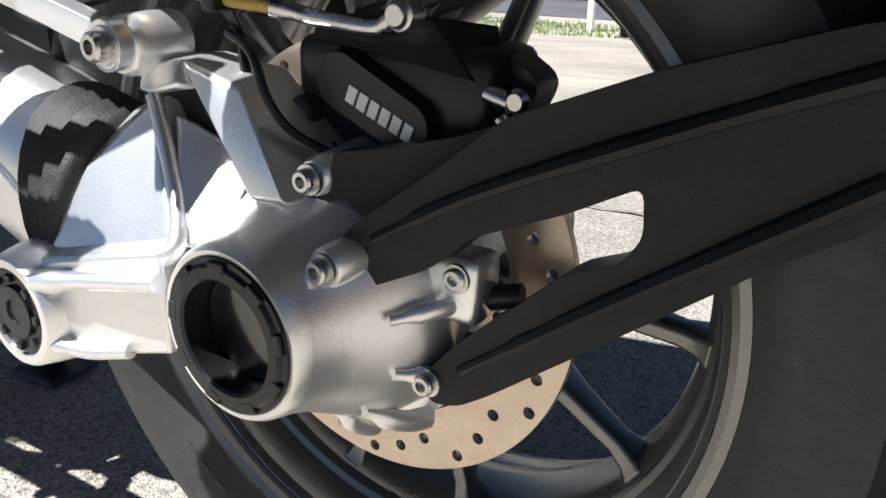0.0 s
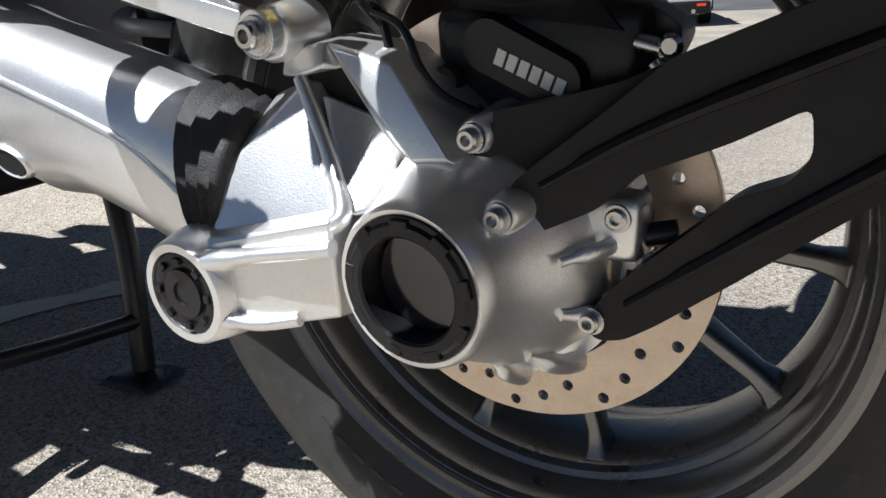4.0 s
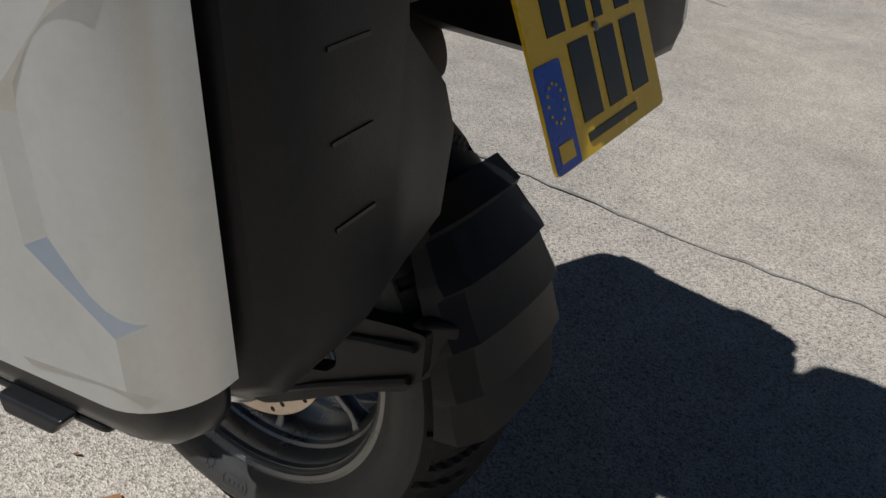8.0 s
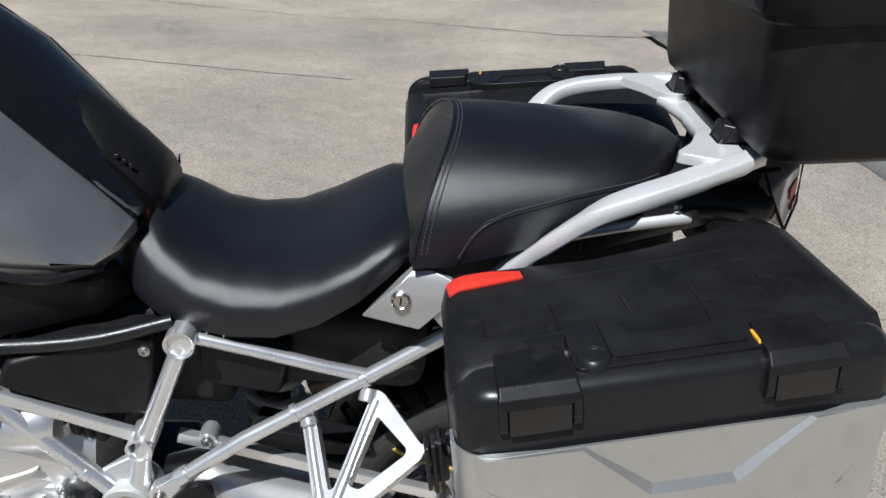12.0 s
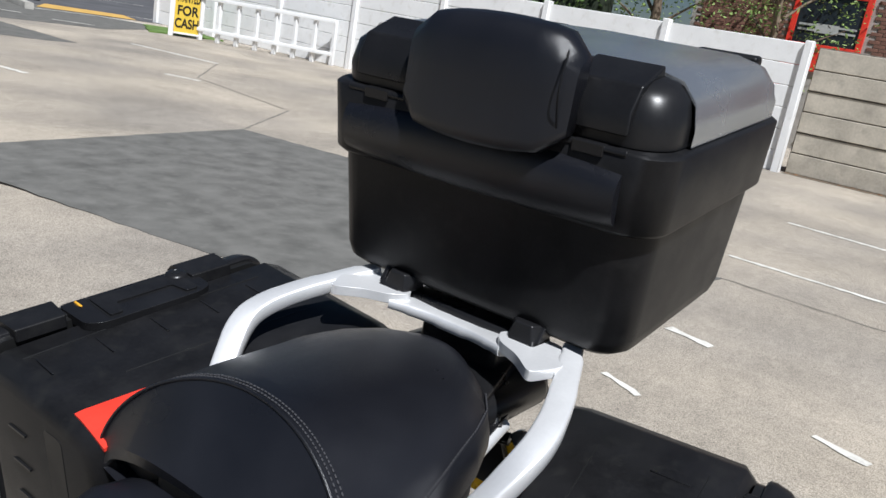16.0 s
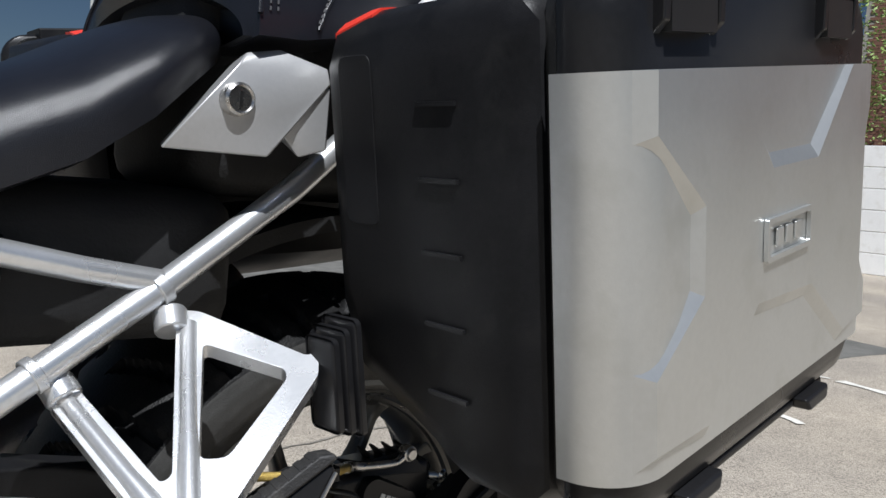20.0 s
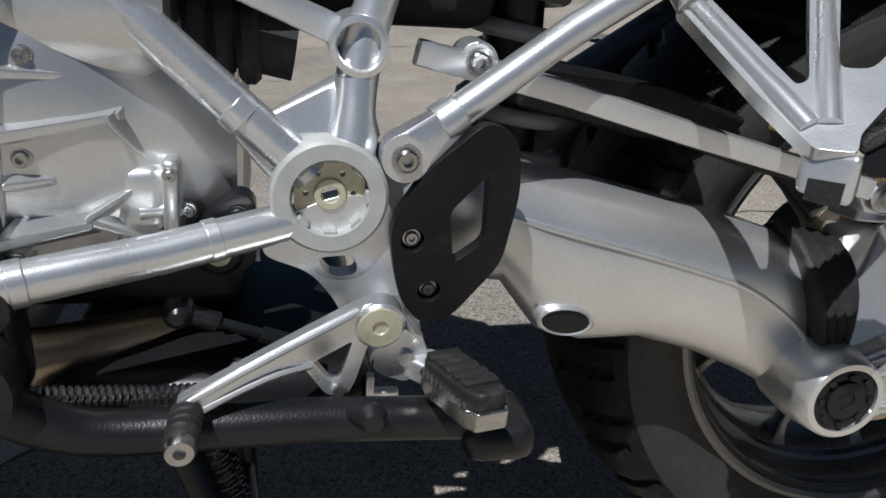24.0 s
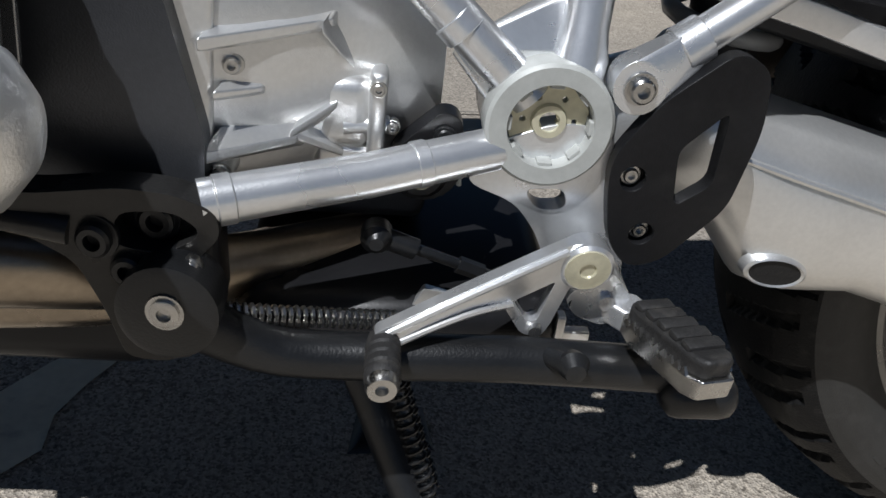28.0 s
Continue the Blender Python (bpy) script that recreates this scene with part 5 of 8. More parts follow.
PS = [(-0.180, 0.158, 0.905, 0.870, 1.9, 0.0), (-0.206, 0.170, 0.912, 0.866, 1.9, 0.006), (-0.214, 0.178, 0.928, 0.866, 2.0, 0.018), (-0.152, 0.187, 1.012, 0.866, 2.05, -0.044), (-0.122, 0.182, 1.0145, 0.870, 2.15, -0.03), (-0.075, 0.173, 1.014, 0.886, 2.3, -0.012), (-0.020, 0.163, 1.013, 0.908, 2.4, 0), (0.035, 0.155, 1.012, 0.926, 2.5, 0), (0.085, 0.138, 1.011, 0.940, 2.5, -0.005), (0.122, 0.112, 1.009, 0.952, 2.5, -0.015), (0.150, 0.075, 1.004, 0.964, 2.4, -0.02), (0.163, 0.030, 0.996, 0.974, 2.2, -0.01)]
pseat = part("pillion_seat", loft([arch(x, w, zt, zb, p, dx) for x, w, zt, zb, p, dx in PS]), LEATHER, bike, "black grained pillion seat with stitched seams", smooth=34)


def pside(x, z, s, out=0.0006):
    """A point on the flank of the pillion seat at x and z."""
    for a, b in zip(PS[3:], PS[4:]):
        xa, xb = a[0] + a[5] * 0.8, b[0] + b[5] * 0.8
        if x <= xb:
            f = max(0.0, (x - xa) / (xb - xa))
            w, zt, zb, p = [a[i] + (b[i] - a[i]) * f for i in (1, 2, 3, 4)]
            h = min(0.999, max(0.0, (z - zb) / (zt - zb)))
            return Vector((x, s * (w * (1 - h ** p) ** (1 / p) + out), z))


crest = [Vector(q) for q in arch(-0.1522, 0.1875, 1.0125, 0.866, 2.05, -0.044)[1:30]]
part("seam", tube(crest, 0.0022, 8, 1, 2), LEATHER, pseat, "piped front seam")
ra, rb = [[Vector(p) for p in arch(*q[:5], q[5])[1:30]] for q in (PS[3], PS[4])]
lines = [[a.lerp(b, f) + Vector((0, 0.0009 * a.y / 0.18, 0.0007)) for a, b in zip(ra, rb)] for f in (0.20, 0.36)]
for s in (-1, 1):
    side_line = [pside(x, z, s) for x, z in ((-0.140, 0.880), (-0.128, 0.905), (-0.110, 0.925), (-0.080, 0.938), (-0.04, 0.950), (0.0, 0.962), (0.04, 0.971), (0.08, 0.977), (0.11, 0.980))]
    part("seam", tube(side_line, 0.0016, 8, 1, 3), LEATHER, pseat, "fine side seam")
    lines.append([q + Vector((0, 0, 0.005)) for q in side_line])


def stitches(line, step=0.0052, gap=0.4):
    """Short thread dashes along a line, as one mesh."""
    bm, acc = bmesh.new(), 0.0
    for a, b in zip(line, line[1:]):
        n = max(1, round((b - a).length / step))
        for k in range(n):
            p, q = a.lerp(b, k / n), a.lerp(b, (k + 1 - gap) / n)
            d = (q - p).normalized()
            o1, o2 = d.orthogonal().normalized() * 0.0007, d.cross(d.orthogonal()).normalized() * 0.0007
            v = [bm.verts.new(c + i * o1 + j * o2) for c in (p, q) for i, j in ((1, 1), (-1, 1), (-1, -1), (1, -1))]
            for f in ((0, 1, 5, 4), (1, 2, 6, 5), (2, 3, 7, 6), (3, 0, 4, 7), (3, 2, 1, 0), (4, 5, 6, 7)):
                bm.faces.new([v[i] for i in f])
    return bm


for ln in lines:
    part("stitching", stitches(ln), THREAD, pseat, "grey thread stitching")
for s in (-1, 1):
    rail = part("grab_rail", tube([(-0.085, s * 0.162, 0.850), (-0.062, s * 0.172, 0.878), (-0.02, s * 0.198, 0.935), (0.015, s * 0.214, 0.975), (0.05, s * 0.215, 0.994), (0.10, s * 0.202, 1.010), (0.16, s * 0.178, 1.026), (0.205, s * 0.158, 1.038)], [0.012, 0.014, 0.016, 0.0165, 0.0165, 0.016, 0.015, 0.013], 16, 0.66, 5, square=True), SATIN, bike, "satin silver pillion grab rail", smooth=60)
    bolt((0.150, s * 0.149, 1.0275), rail, 0.007, 0.004, (0, 0, 1))
    part("rail_foot", hull([(-0.10, s * 0.145, 0.845), (-0.10, s * 0.18, 0.845), (-0.06, s * 0.145, 0.885), (-0.05, s * 0.185, 0.888), (-0.07, s * 0.15, 0.84), (-0.04, s * 0.18, 0.86)]), SATIN, rail, bevel=0.003)
    part("rack_wing", plate(rounded([(0.105, s * 0.155), (0.150, s * 0.175), (0.200, s * 0.150), (0.205, s * 0.105), (0.175, s * 0.070), (0.150, s * 0.085), (0.135, s * 0.12)][::s], 0.012), -0.006, 0.007, m=Matrix.Translation((0, 0, 1.020)) @ Matrix(((1, 0, 0, 0), (0, 0, 1, 0), (0.06, 1, 0, 0), (0, 0, 0, 1)))), SATIN, rail, bevel=0.003)
    lug = part("rack_lug", hull([(0.160, s * 0.083, 1.028), (0.160, s * 0.127, 1.028), (0.205, s * 0.080, 1.034), (0.205, s * 0.130, 1.034), (0.172, s * 0.090, 1.046), (0.172, s * 0.120, 1.046), (0.205, s * 0.088, 1.050), (0.205, s * 0.122, 1.050)]), PLASTIC, rail, "black rack lug", bevel=0.003)
    for dy in (0.086, 0.120):
        part("lug_cheek", hull([(0.172, s * dy, 1.04), (0.172, s * (dy + 0.007), 1.04), (0.212, s * dy, 1.045), (0.212, s * (dy + 0.007), 1.045), (0.192, s * dy, 1.074), (0.192, s * (dy + 0.007), 1.074), (0.212, s * dy, 1.078), (0.212, s * (dy + 0.007), 1.078)]), PLASTIC2, lug, bevel=0.0015)
part("rack_bridge", tube([(0.165, -0.095, 1.022), (0.185, -0.05, 1.018), (0.192, 0, 1.016), (0.185, 0.05, 1.018), (0.165, 0.095, 1.022)], [0.018, 0.020, 0.022, 0.020, 0.018], 16, 0.40, 5, square=True), SATIN, bike, "satin silver rear rack bridge", smooth=60)
part("rack_carrier", join(rbox(0.19, 0.40, -0.09, 0.09, 1.018, 1.036, 0.006, Matrix.Rotation(0, 4, "Y")), rbox(0.0, 0.28, -0.11, 0.11, 0.92, 0.965, 0.02), rbox(0.19, 0.24, -0.06, 0.06, 0.95, 1.03, 0.01)), PLASTIC2, bike, "black plastic rear subframe cover", bevel=0)
part("subframe_bolt", lathe([(0.925, 0.012), (0.937, 0.011), (0.940, 0.007), (0.945, 0.006), (0.946, 0)], (0.143, -0.106, 0), 16, axis="z"), STEEL, bike)
part("tail_rail", tube([(-0.05, -0.13, 0.885), (0.05, -0.125, 0.912), (0.16, -0.11, 0.93)], 0.009, 10, 1, 4), SATIN, bike)

for sd in (-1, 1):
    part("tail_cover", hull([(0.02, sd * 0.10, 0.935), (0.02, sd * 0.135, 0.925), (0.02, sd * 0.13, 0.875), (0.02, sd * 0.10, 0.87), (0.23, sd * 0.05, 0.955), (0.23, sd * 0.10, 0.95), (0.20, sd * 0.085, 0.91), (0.20, sd * 0.05, 0.905)]), PLASTIC2, bike, "black tail side cover", bevel=0.006)
# tank and covers
def spine_z(x):
    """Height of the tank's ridge at x."""
    pts = ((-1.12, 1.205), (-1.0, 1.195), (-0.86, 1.155), (-0.72, 1.075), (-0.643, 0.993), (-0.594, 0.940), (-0.545, 0.880), (-0.525, 0.845))
    for (a, p), (b, q) in zip(pts, pts[1:]):
        if x <= b:
            return p + (q - p) * (x - a) / (b - a)
    return 0.845


def tank_ring(x, wt, wb, zb, drop):
    z = spine_z(x)
    half = [(0, z - 0.012), (wt * 0.6, z - 0.018), (wt, z - drop), (wt + 0.10 * (wb - wt), z - drop - 0.012), (wb - 0.25 * (wb - wt), zb + 0.35 * (z - drop - zb)), (wb, zb + 0.16 * (z - drop - zb)), (wb, zb + 0.02), (wb - 0.012, zb), (0.0, zb - 0.005)]
    return [(x, y, h) for y, h in half] + [(x, -y, h) for y, h in half[-2:0:-1]]


tank = part("fuel_tank", loft([tank_ring(*q) for q in ((-0.548, 0.090, 0.112, 0.850, 0.018), (-0.565, 0.100, 0.138, 0.828, 0.024), (-0.592, 0.106, 0.156, 0.806, 0.030), (-0.640, 0.110, 0.168, 0.804, 0.038), (-0.700, 0.112, 0.178, 0.803, 0.045), (-0.80, 0.118, 0.188, 0.802, 0.060), (-0.92, 0.125, 0.195, 0.805, 0.075), (-1.0, 0.13, 0.195, 0.81, 0.085), (-1.12, 0.11, 0.16, 0.83, 0.09))]), TANK, bike, "grey metallic fuel tank", smooth=48)
part("tank_spine", loft([[(x, w * u, spine_z(x) - d * abs(u) ** 2.6) for u in (-1, -0.85, -0.6, -0.3, 0, 0.3, 0.6, 0.85, 1)] + [(x, w * 0.8, spine_z(x) - d - 0.03), (x, -w * 0.8, spine_z(x) - d - 0.03)] for x, w, d in ((-0.530, 0.085, 0.020), (-0.56, 0.104, 0.028), (-0.60, 0.110, 0.034), (-0.645, 0.114, 0.041), (-0.70, 0.116, 0.048), (-0.80, 0.121, 0.062), (-0.92, 0.128, 0.077), (-1.05, 0.13, 0.085))]), GLOSS, tank, "gloss black tank spine", smooth=50)
part("tank_pad", loft([[(x, w * u, z - 0.026 * abs(u) ** 2.2) for u in (-1, -0.8, -0.4, 0, 0.4, 0.8, 1)] + [(x - 0.01, w * 0.8, z - 0.05), (x - 0.01, -w * 0.8, z - 0.05)] for x, w, z in ((-0.530, 0.050, 0.868), (-0.533, 0.062, 0.892), (-0.545, 0.068, 0.912), (-0.575, 0.071, 0.940), (-0.600, 0.068, 0.962), (-0.625, 0.058, 0.986), (-0.640, 0.040, 0.998))]), PLASTIC, tank, "matt black tank pad", smooth=50)
part("pad_mark", join(*[box(-0.586 + 0.009 * k, -0.581 + 0.009 * k, -0.064, -0.060, 0.9285 - 0.006 * k, 0.9345 - 0.006 * k) for k in range(3)]), PLASTIC2, tank, "small raised bars", bevel=0.0006)
for s in (-1, 1):
    part("side_cover", hull([(-0.575, s * 0.10, 0.80), (-0.60, s * 0.155, 0.795), (-0.76, s * 0.19, 0.80), (-0.95, s * 0.20, 0.82), (-0.60, s * 0.14, 0.735), (-0.74, s * 0.17, 0.70), (-0.95, s * 0.19, 0.70), (-0.56, s * 0.10, 0.75), (-0.95, s * 0.10, 0.70), (-0.95, s * 0.1, 0.85)]), PLASTIC, tank, "matt black side cover", bevel=0.008)
    part("tank_trim", tube([(-0.585, s * 0.142, 0.812), (-0.66, s * 0.176, 0.806), (-0.78, s * 0.197, 0.845), (-0.90, s * 0.203, 0.90)], 0.006, 8, 1, 5), PLASTIC2, tank, "black trim strip")
part("knee_panel", hull([(-0.76, -0.199, 0.86), (-0.86, -0.206, 0.91), (-0.90, -0.206, 0.86), (-0.82, -0.203, 0.82), (-0.78, -0.18, 0.86), (-0.88, -0.19, 0.88)]), PLASTIC, tank, bevel=0.004)

# under the seat, and the tail
part("seat_tray", rbox(-0.20, 0.16, -0.095, 0.095, 0.74, 0.93, 0.03), DARK, bike, "matt black tray under the pillion seat", smooth=45)
part("battery_tray", rbox(-0.46, -0.16, -0.12, 0.12, 0.62, 0.745, 0.03), DARK, bike, "matt black battery tray", smooth=45)
part("inner_fender", join(lathe([(-0.10, 0.385), (-0.10, 0.40), (0.10, 0.40), (0.10, 0.385)], (0, 0, ZC), 40, closed=True, a0=radians(80), a1=radians(126))), DARK, bike, "matt black inner fender over the tyre", smooth=45)
tail = part("tail_unit", join(hull([(0.12, -0.10, 0.90), (0.12, 0.10, 0.90), (0.30, -0.055, 0.935), (0.30, 0.055, 0.935), (0.30, -0.05, 0.985), (0.30, 0.05, 0.985), (0.12, -0.10, 0.97), (0.12, 0.10, 0.97)]), hull([(0.16, -0.045, 0.90), (0.16, 0.045, 0.90), (0.28, -0.04, 0.93), (0.28, 0.04, 0.93), (0.235, -0.035, 0.82), (0.235, 0.035, 0.82), (0.255, -0.03, 0.82), (0.255, 0.03, 0.82)])), PLASTIC2, bike, "black tail unit", bevel=0.008)
lamp = part("tail_lamp", hull([(0.262, -0.098, 0.968), (0.262, 0.098, 0.968), (0.276, -0.104, 0.955), (0.276, 0.104, 0.955), (0.292, -0.102, 0.920), (0.292, 0.102, 0.920), (0.268, -0.03, 0.988), (0.268, 0.03, 0.988), (0.328, -0.03, 0.988), (0.328, 0.03, 0.988), (0.334, -0.034, 0.932), (0.334, 0.034, 0.932), (0.26, -0.08, 0.925), (0.26, 0.08, 0.925)]), LENS, tail, "clear tail lamp", bevel=0.004)
for sd in (-1, 1):
    part("lamp_insert", hull([(0.302, sd * 0.0745, 0.966), (0.322, sd * 0.0445, 0.974), (0.304, sd * 0.0775, 0.950), (0.326, sd * 0.0440, 0.954), (0.300, sd * 0.060, 0.955)]), RED, lamp, "red lamp insert", bevel=0.0015)
    part("lamp_insert", hull([(0.309, sd * 0.0765, 0.944), (0.329, sd * 0.0435, 0.948), (0.311, sd * 0.0770, 0.934), (0.331, sd * 0.0425, 0.937), (0.300, sd * 0.060, 0.940)]), REFLECT, lamp, "dark red lamp insert", bevel=0.0015)
part("lamp_frame", tube([(0.262, -0.100, 0.970), (0.270, -0.032, 0.991), (0.331, -0.030, 0.991), (0.3365, -0.034, 0.931), (0.294, -0.104, 0.918), (0.262, -0.100, 0.970)], 0.0022, 8), PLASTIC2, lamp, "black rim of the lamp")
for s in (-1, 1):
    ind = part("indicator", tube([(0.215, s * 0.05, 0.875), (0.225, s * 0.09, 0.878)], 0.009, 10), PLASTIC2, tail, "indicator with a clear lens")
    part("indicator_lens", hull(*[[(0.232 + dx, s * 0.105 + dy, 0.880 + dz) for dx, dy, dz in ((-0.022, 0, 0), (0.026, 0, 0.006), (0, -0.022, 0), (0, 0.022, 0), (0, 0, 0.016), (0, 0, -0.016), (0.012, 0.012, 0.01), (-0.012, -0.012, -0.01))]]), LENS, ind, bevel=0.004)
part("rear_reflector", box(0.272, 0.282, -0.028, 0.03, 0.868, 0.902), REFLECT, tail, "red rear reflector", bevel=0.002)
# number plate
pa, pb, pc = Vector((0.267, -0.112, 0.853)), Vector((0.267, 0.110, 0.851)), Vector((0.358, -0.118, 0.696))
pu = (pb - pa).normalized()
pv = (pa - pc).normalized()
pn_ = pu.cross(pv).normalized()
pv = pn_.cross(pu).normalized()
PM = Matrix(((pu.x, -pn_.x, pv.x, pc.x), (pu.y, -pn_.y, pv.y, pc.y), (pu.z, -pn_.z, pv.z, pc.z), (0, 0, 0, 1)))
if (PM @ Vector((0, -1, 0)) - PM @ Vector((0, 0, 0))).x < 0:
    PM = PM @ Matrix.Diagonal((1, -1, 1, 1))
W_, H_ = 0.222, 0.182


def pput(name, bm, material, parent, lab="", **k):
    bm.transform(PM)
    return part(name, bm, material, parent, lab, **k)


np_ = pput("number_plate", plate(rounded([(0, 0), (W_, 0), (W_, H_), (0, H_)], 0.008), -0.0015, 0.0015), YELLOW, tail, "yellow number plate with plain black bars", bevel=0)
pput("plate_band", plate(rounded([(0.001, 0.001), (0.042, 0.001), (0.042, 0.082), (0.001, 0.082)], 0.004), -0.0022, -0.0010), BLUE, np_, "blue band")
for k in range(4):
    pput("plate_bar", box(0.032 + 0.042 * k, 0.062 + 0.042 * k - (0.014 if k == 2 else 0), -0.0024, -0.001, 0.098, 0.162), INK, np_, "plain black bar")
for k in range(3):
    pput("plate_bar", box(0.060 + 0.050 * k, 0.096 + 0.050 * k, -0.0024, -0.001, 0.026, 0.088), INK, np_, "plain black bar")
pput("plate_bar", box(0.062, 0.16, -0.0024, -0.001, 0.010, 0.017), INK, np_, "plain black bar")
pput("plate_bar", box(0.010, 0.033, -0.0030, -0.0018, 0.008, 0.022), YELLOW, np_, "plain yellow bar")
for k in range(12):
    a = 2 * math.pi * k / 12
    pput("plate_dot", lathe([(-0.003, 0.0), (-0.003, 0.0013), (-0.0018, 0.0013)], (0.0215 + 0.012 * math.cos(a), 0, 0.052 + 0.015 * math.sin(a)), 8), YELLOW, np_)
for x, z in ((0.06, 0.168), (0.15, 0.168), (0.112, 0.092)):
    pput("plate_screw", lathe([(-0.0045, 0.0), (-0.004, 0.004), (-0.001, 0.0045)], (x, 0, z), 12), BRONZE, np_)
pput("plate_backing", rbox(0.05, 0.17, 0.003, 0.014, 0.06, 0.19, 0.004), PLASTIC2, np_)

# ---- motorcycle: frame, gearbox, controls, stands ----
PV = (-0.564, 0.471)
VIEW_FIT.append(True)
frame_ = part("frame", join(
    tube([(-0.575, -0.200, 0.482), (-0.70, -0.191, 0.596), (-0.787, -0.184, 0.672)], 0.0125, 18),
    tube([(-0.552, -0.198, 0.490), (-0.541, -0.184, 0.555), (-0.512, -0.172, 0.640), (-0.487, -0.160, 0.712)], [0.016, 0.0135, 0.0125, 0.0125], 18, 1, 4),
    tube([(-0.590, -0.205, 0.452), (-0.66, -0.228, 0.440), (-0.742, -0.256, 0.431)], 0.0125, 18),
    tube([(-0.505, -0.200, 0.507), (-0.40, -0.178, 0.573), (-0.243, -0.151, 0.664), (-0.13, -0.146, 0.745), (-0.08, -0.145, 0.79)], 0.0108, 18),
    tube([(-0.232, -0.150, 0.668), (-0.30, -0.150, 0.680), (-0.39, -0.150, 0.700), (-0.47, -0.15, 0.716)], 0.0095, 16)), SILVER, bike, "silver tubular steel frame", smooth=50)
part("frame_brace", join(tube([(-0.735, -0.190, 0.640), (-0.64, -0.180, 0.600), (-0.548, -0.172, 0.563)], [0.0085, 0.0065, 0.0075], 10, 1.3, square=True), tube([(-0.78, -0.187, 0.69), (-0.72, -0.19, 0.636)], 0.010, 10)), SILVER, frame_, bevel=0.001)
part("frame_gusset", join(lathe([(-0.205, 0.026), (-0.205, 0.036), (-0.15, 0.036), (-0.15, 0.026)], (PV[0], 0, PV[1]), 48, closed=True), hull([(-0.600, -0.200, 0.475), (-0.625, -0.198, 0.505), (-0.60, -0.17, 0.50), (-0.548, -0.196, 0.51), (-0.53, -0.19, 0.50), (-0.56, -0.17, 0.49), (-0.548, -0.165, 0.545), (-0.538, -0.178, 0.545)]), hull([(-0.60, -0.206, 0.462), (-0.60, -0.200, 0.430), (-0.625, -0.21, 0.445), (-0.57, -0.20, 0.43), (-0.57, -0.17, 0.45)])), SILVER, frame_, "cast silver frame node", bevel=0.004)
for a, b in (((-0.612, -0.1985, 0.515), (-0.620, -0.1975, 0.5225)), ((-0.628, -0.217, 0.4455), (-0.636, -0.2195, 0.4440)), ((-0.726, -0.251, 0.433), (-0.735, -0.254, 0.432)), ((-0.495, -0.198, 0.513), (-0.480, -0.195, 0.522)), ((-0.246, -0.152, 0.662), (-0.238, -0.151, 0.667)), ((-0.338, -0.166, 0.609), (-0.331, -0.165, 0.613))):
    part("weld_sleeve", tube([a, b], 0.0134, 18), SILVER, frame_, bevel=0.001)
part("tube_end", lathe([(-0.175, 0.0165), (-0.178, 0.0205), (-0.13, 0.0205), (-0.13, 0.0165)], (-0.4865, 0, 0.7205), 36, closed=True), SILVER, frame_, "open silver cross-tube end")
part("tube_plug", lathe([(-0.171, 0.0), (-0.171, 0.0165), (-0.15, 0.0165)], (-0.4865, 0, 0.7205), 30), SILVER, frame_)
part("tube_end", lathe([(-0.150, 0.010), (-0.152, 0.0125), (-0.11, 0.0125), (-0.11, 0.010)], (-0.445, 0, 0.722), 28, closed=True), SILVER, frame_)
part("tube_end", lathe([(-0.199, 0.0135), (-0.201, 0.0150), (-0.2, 0.0185), (-0.14, 0.0185), (-0.14, 0.0135)], (-0.543, 0, 0.560), 32, closed=True), SILVER, frame_)
part("tube_end", lathe([(-0.188, 0.015), (-0.191, 0.0185), (-0.15, 0.0185), (-0.15, 0.015)], (-0.790, 0, 0.682), 32, closed=True), SILVER, frame_)
# Dark disc in the tube end stands for the shade of its bore
part("tube_plug", lathe([(-0.178, 0.0), (-0.178, 0.0135), (-0.15, 0.0135)], (-0.543, 0, 0.560), 24), DARK, frame_, "dark disc painted as the shade inside the tube")
ring_ = part("pivot_ring", lathe([(-0.198, 0.0365), (-0.2145, 0.0360), (-0.2165, 0.0340), (-0.2165, 0.0245), (-0.2155, 0.0240), (-0.188, 0.0235), (-0.184, 0.0235), (-0.184, 0.030)], (PV[0], 0, PV[1]), 56, closed=True), PALE, frame_, "pale grey pivot ring")
for k in range(8):
    a = 2 * math.pi * k / 8
    part("ring_notch", box(0.0215, 0.0250, -0.2145, -0.188, -0.0042, 0.0042, Matrix.Translation((PV[0], 0, PV[1])) @ Matrix.Rotation(-a, 4, "Y")), PALE, ring_, bevel=0.0008)
disc_ = part("pivot_disc", plate(ring_pts(PV[0], PV[1], 0.0234, 40), -0.2050, -0.198, [ring_pts(PV[0] + 0.0148 * math.cos(k * math.pi / 3), PV[1] + 0.0148 * math.sin(k * math.pi / 3), 0.0017, 8) for k in range(6)] + [ring_pts(PV[0], PV[1], 0.0055, 6)]), ZINC, frame_, "zinc-plated pivot nut", bevel=0.0006)
part("pivot_hex", lathe([(-0.2050, 0.0105), (-0.2078, 0.0096), (-0.2078, 0.0060), (-0.200, 0.0055)], (PV[0], 0, PV[1]), 24, cap=False), ZINC, disc_)
lugb = part("subframe_lug", hull(circ(-0.518, -0.214, 0.496, 0.0155), circ(-0.518, -0.195, 0.496, 0.0155), circ(-0.490, -0.205, 0.515, 0.011), circ(-0.490, -0.192, 0.515, 0.011)), SILVER, frame_, bevel=0.003)
bolt((-0.518, -0.2145, 0.496), lugb, 0.0072, 0.007)
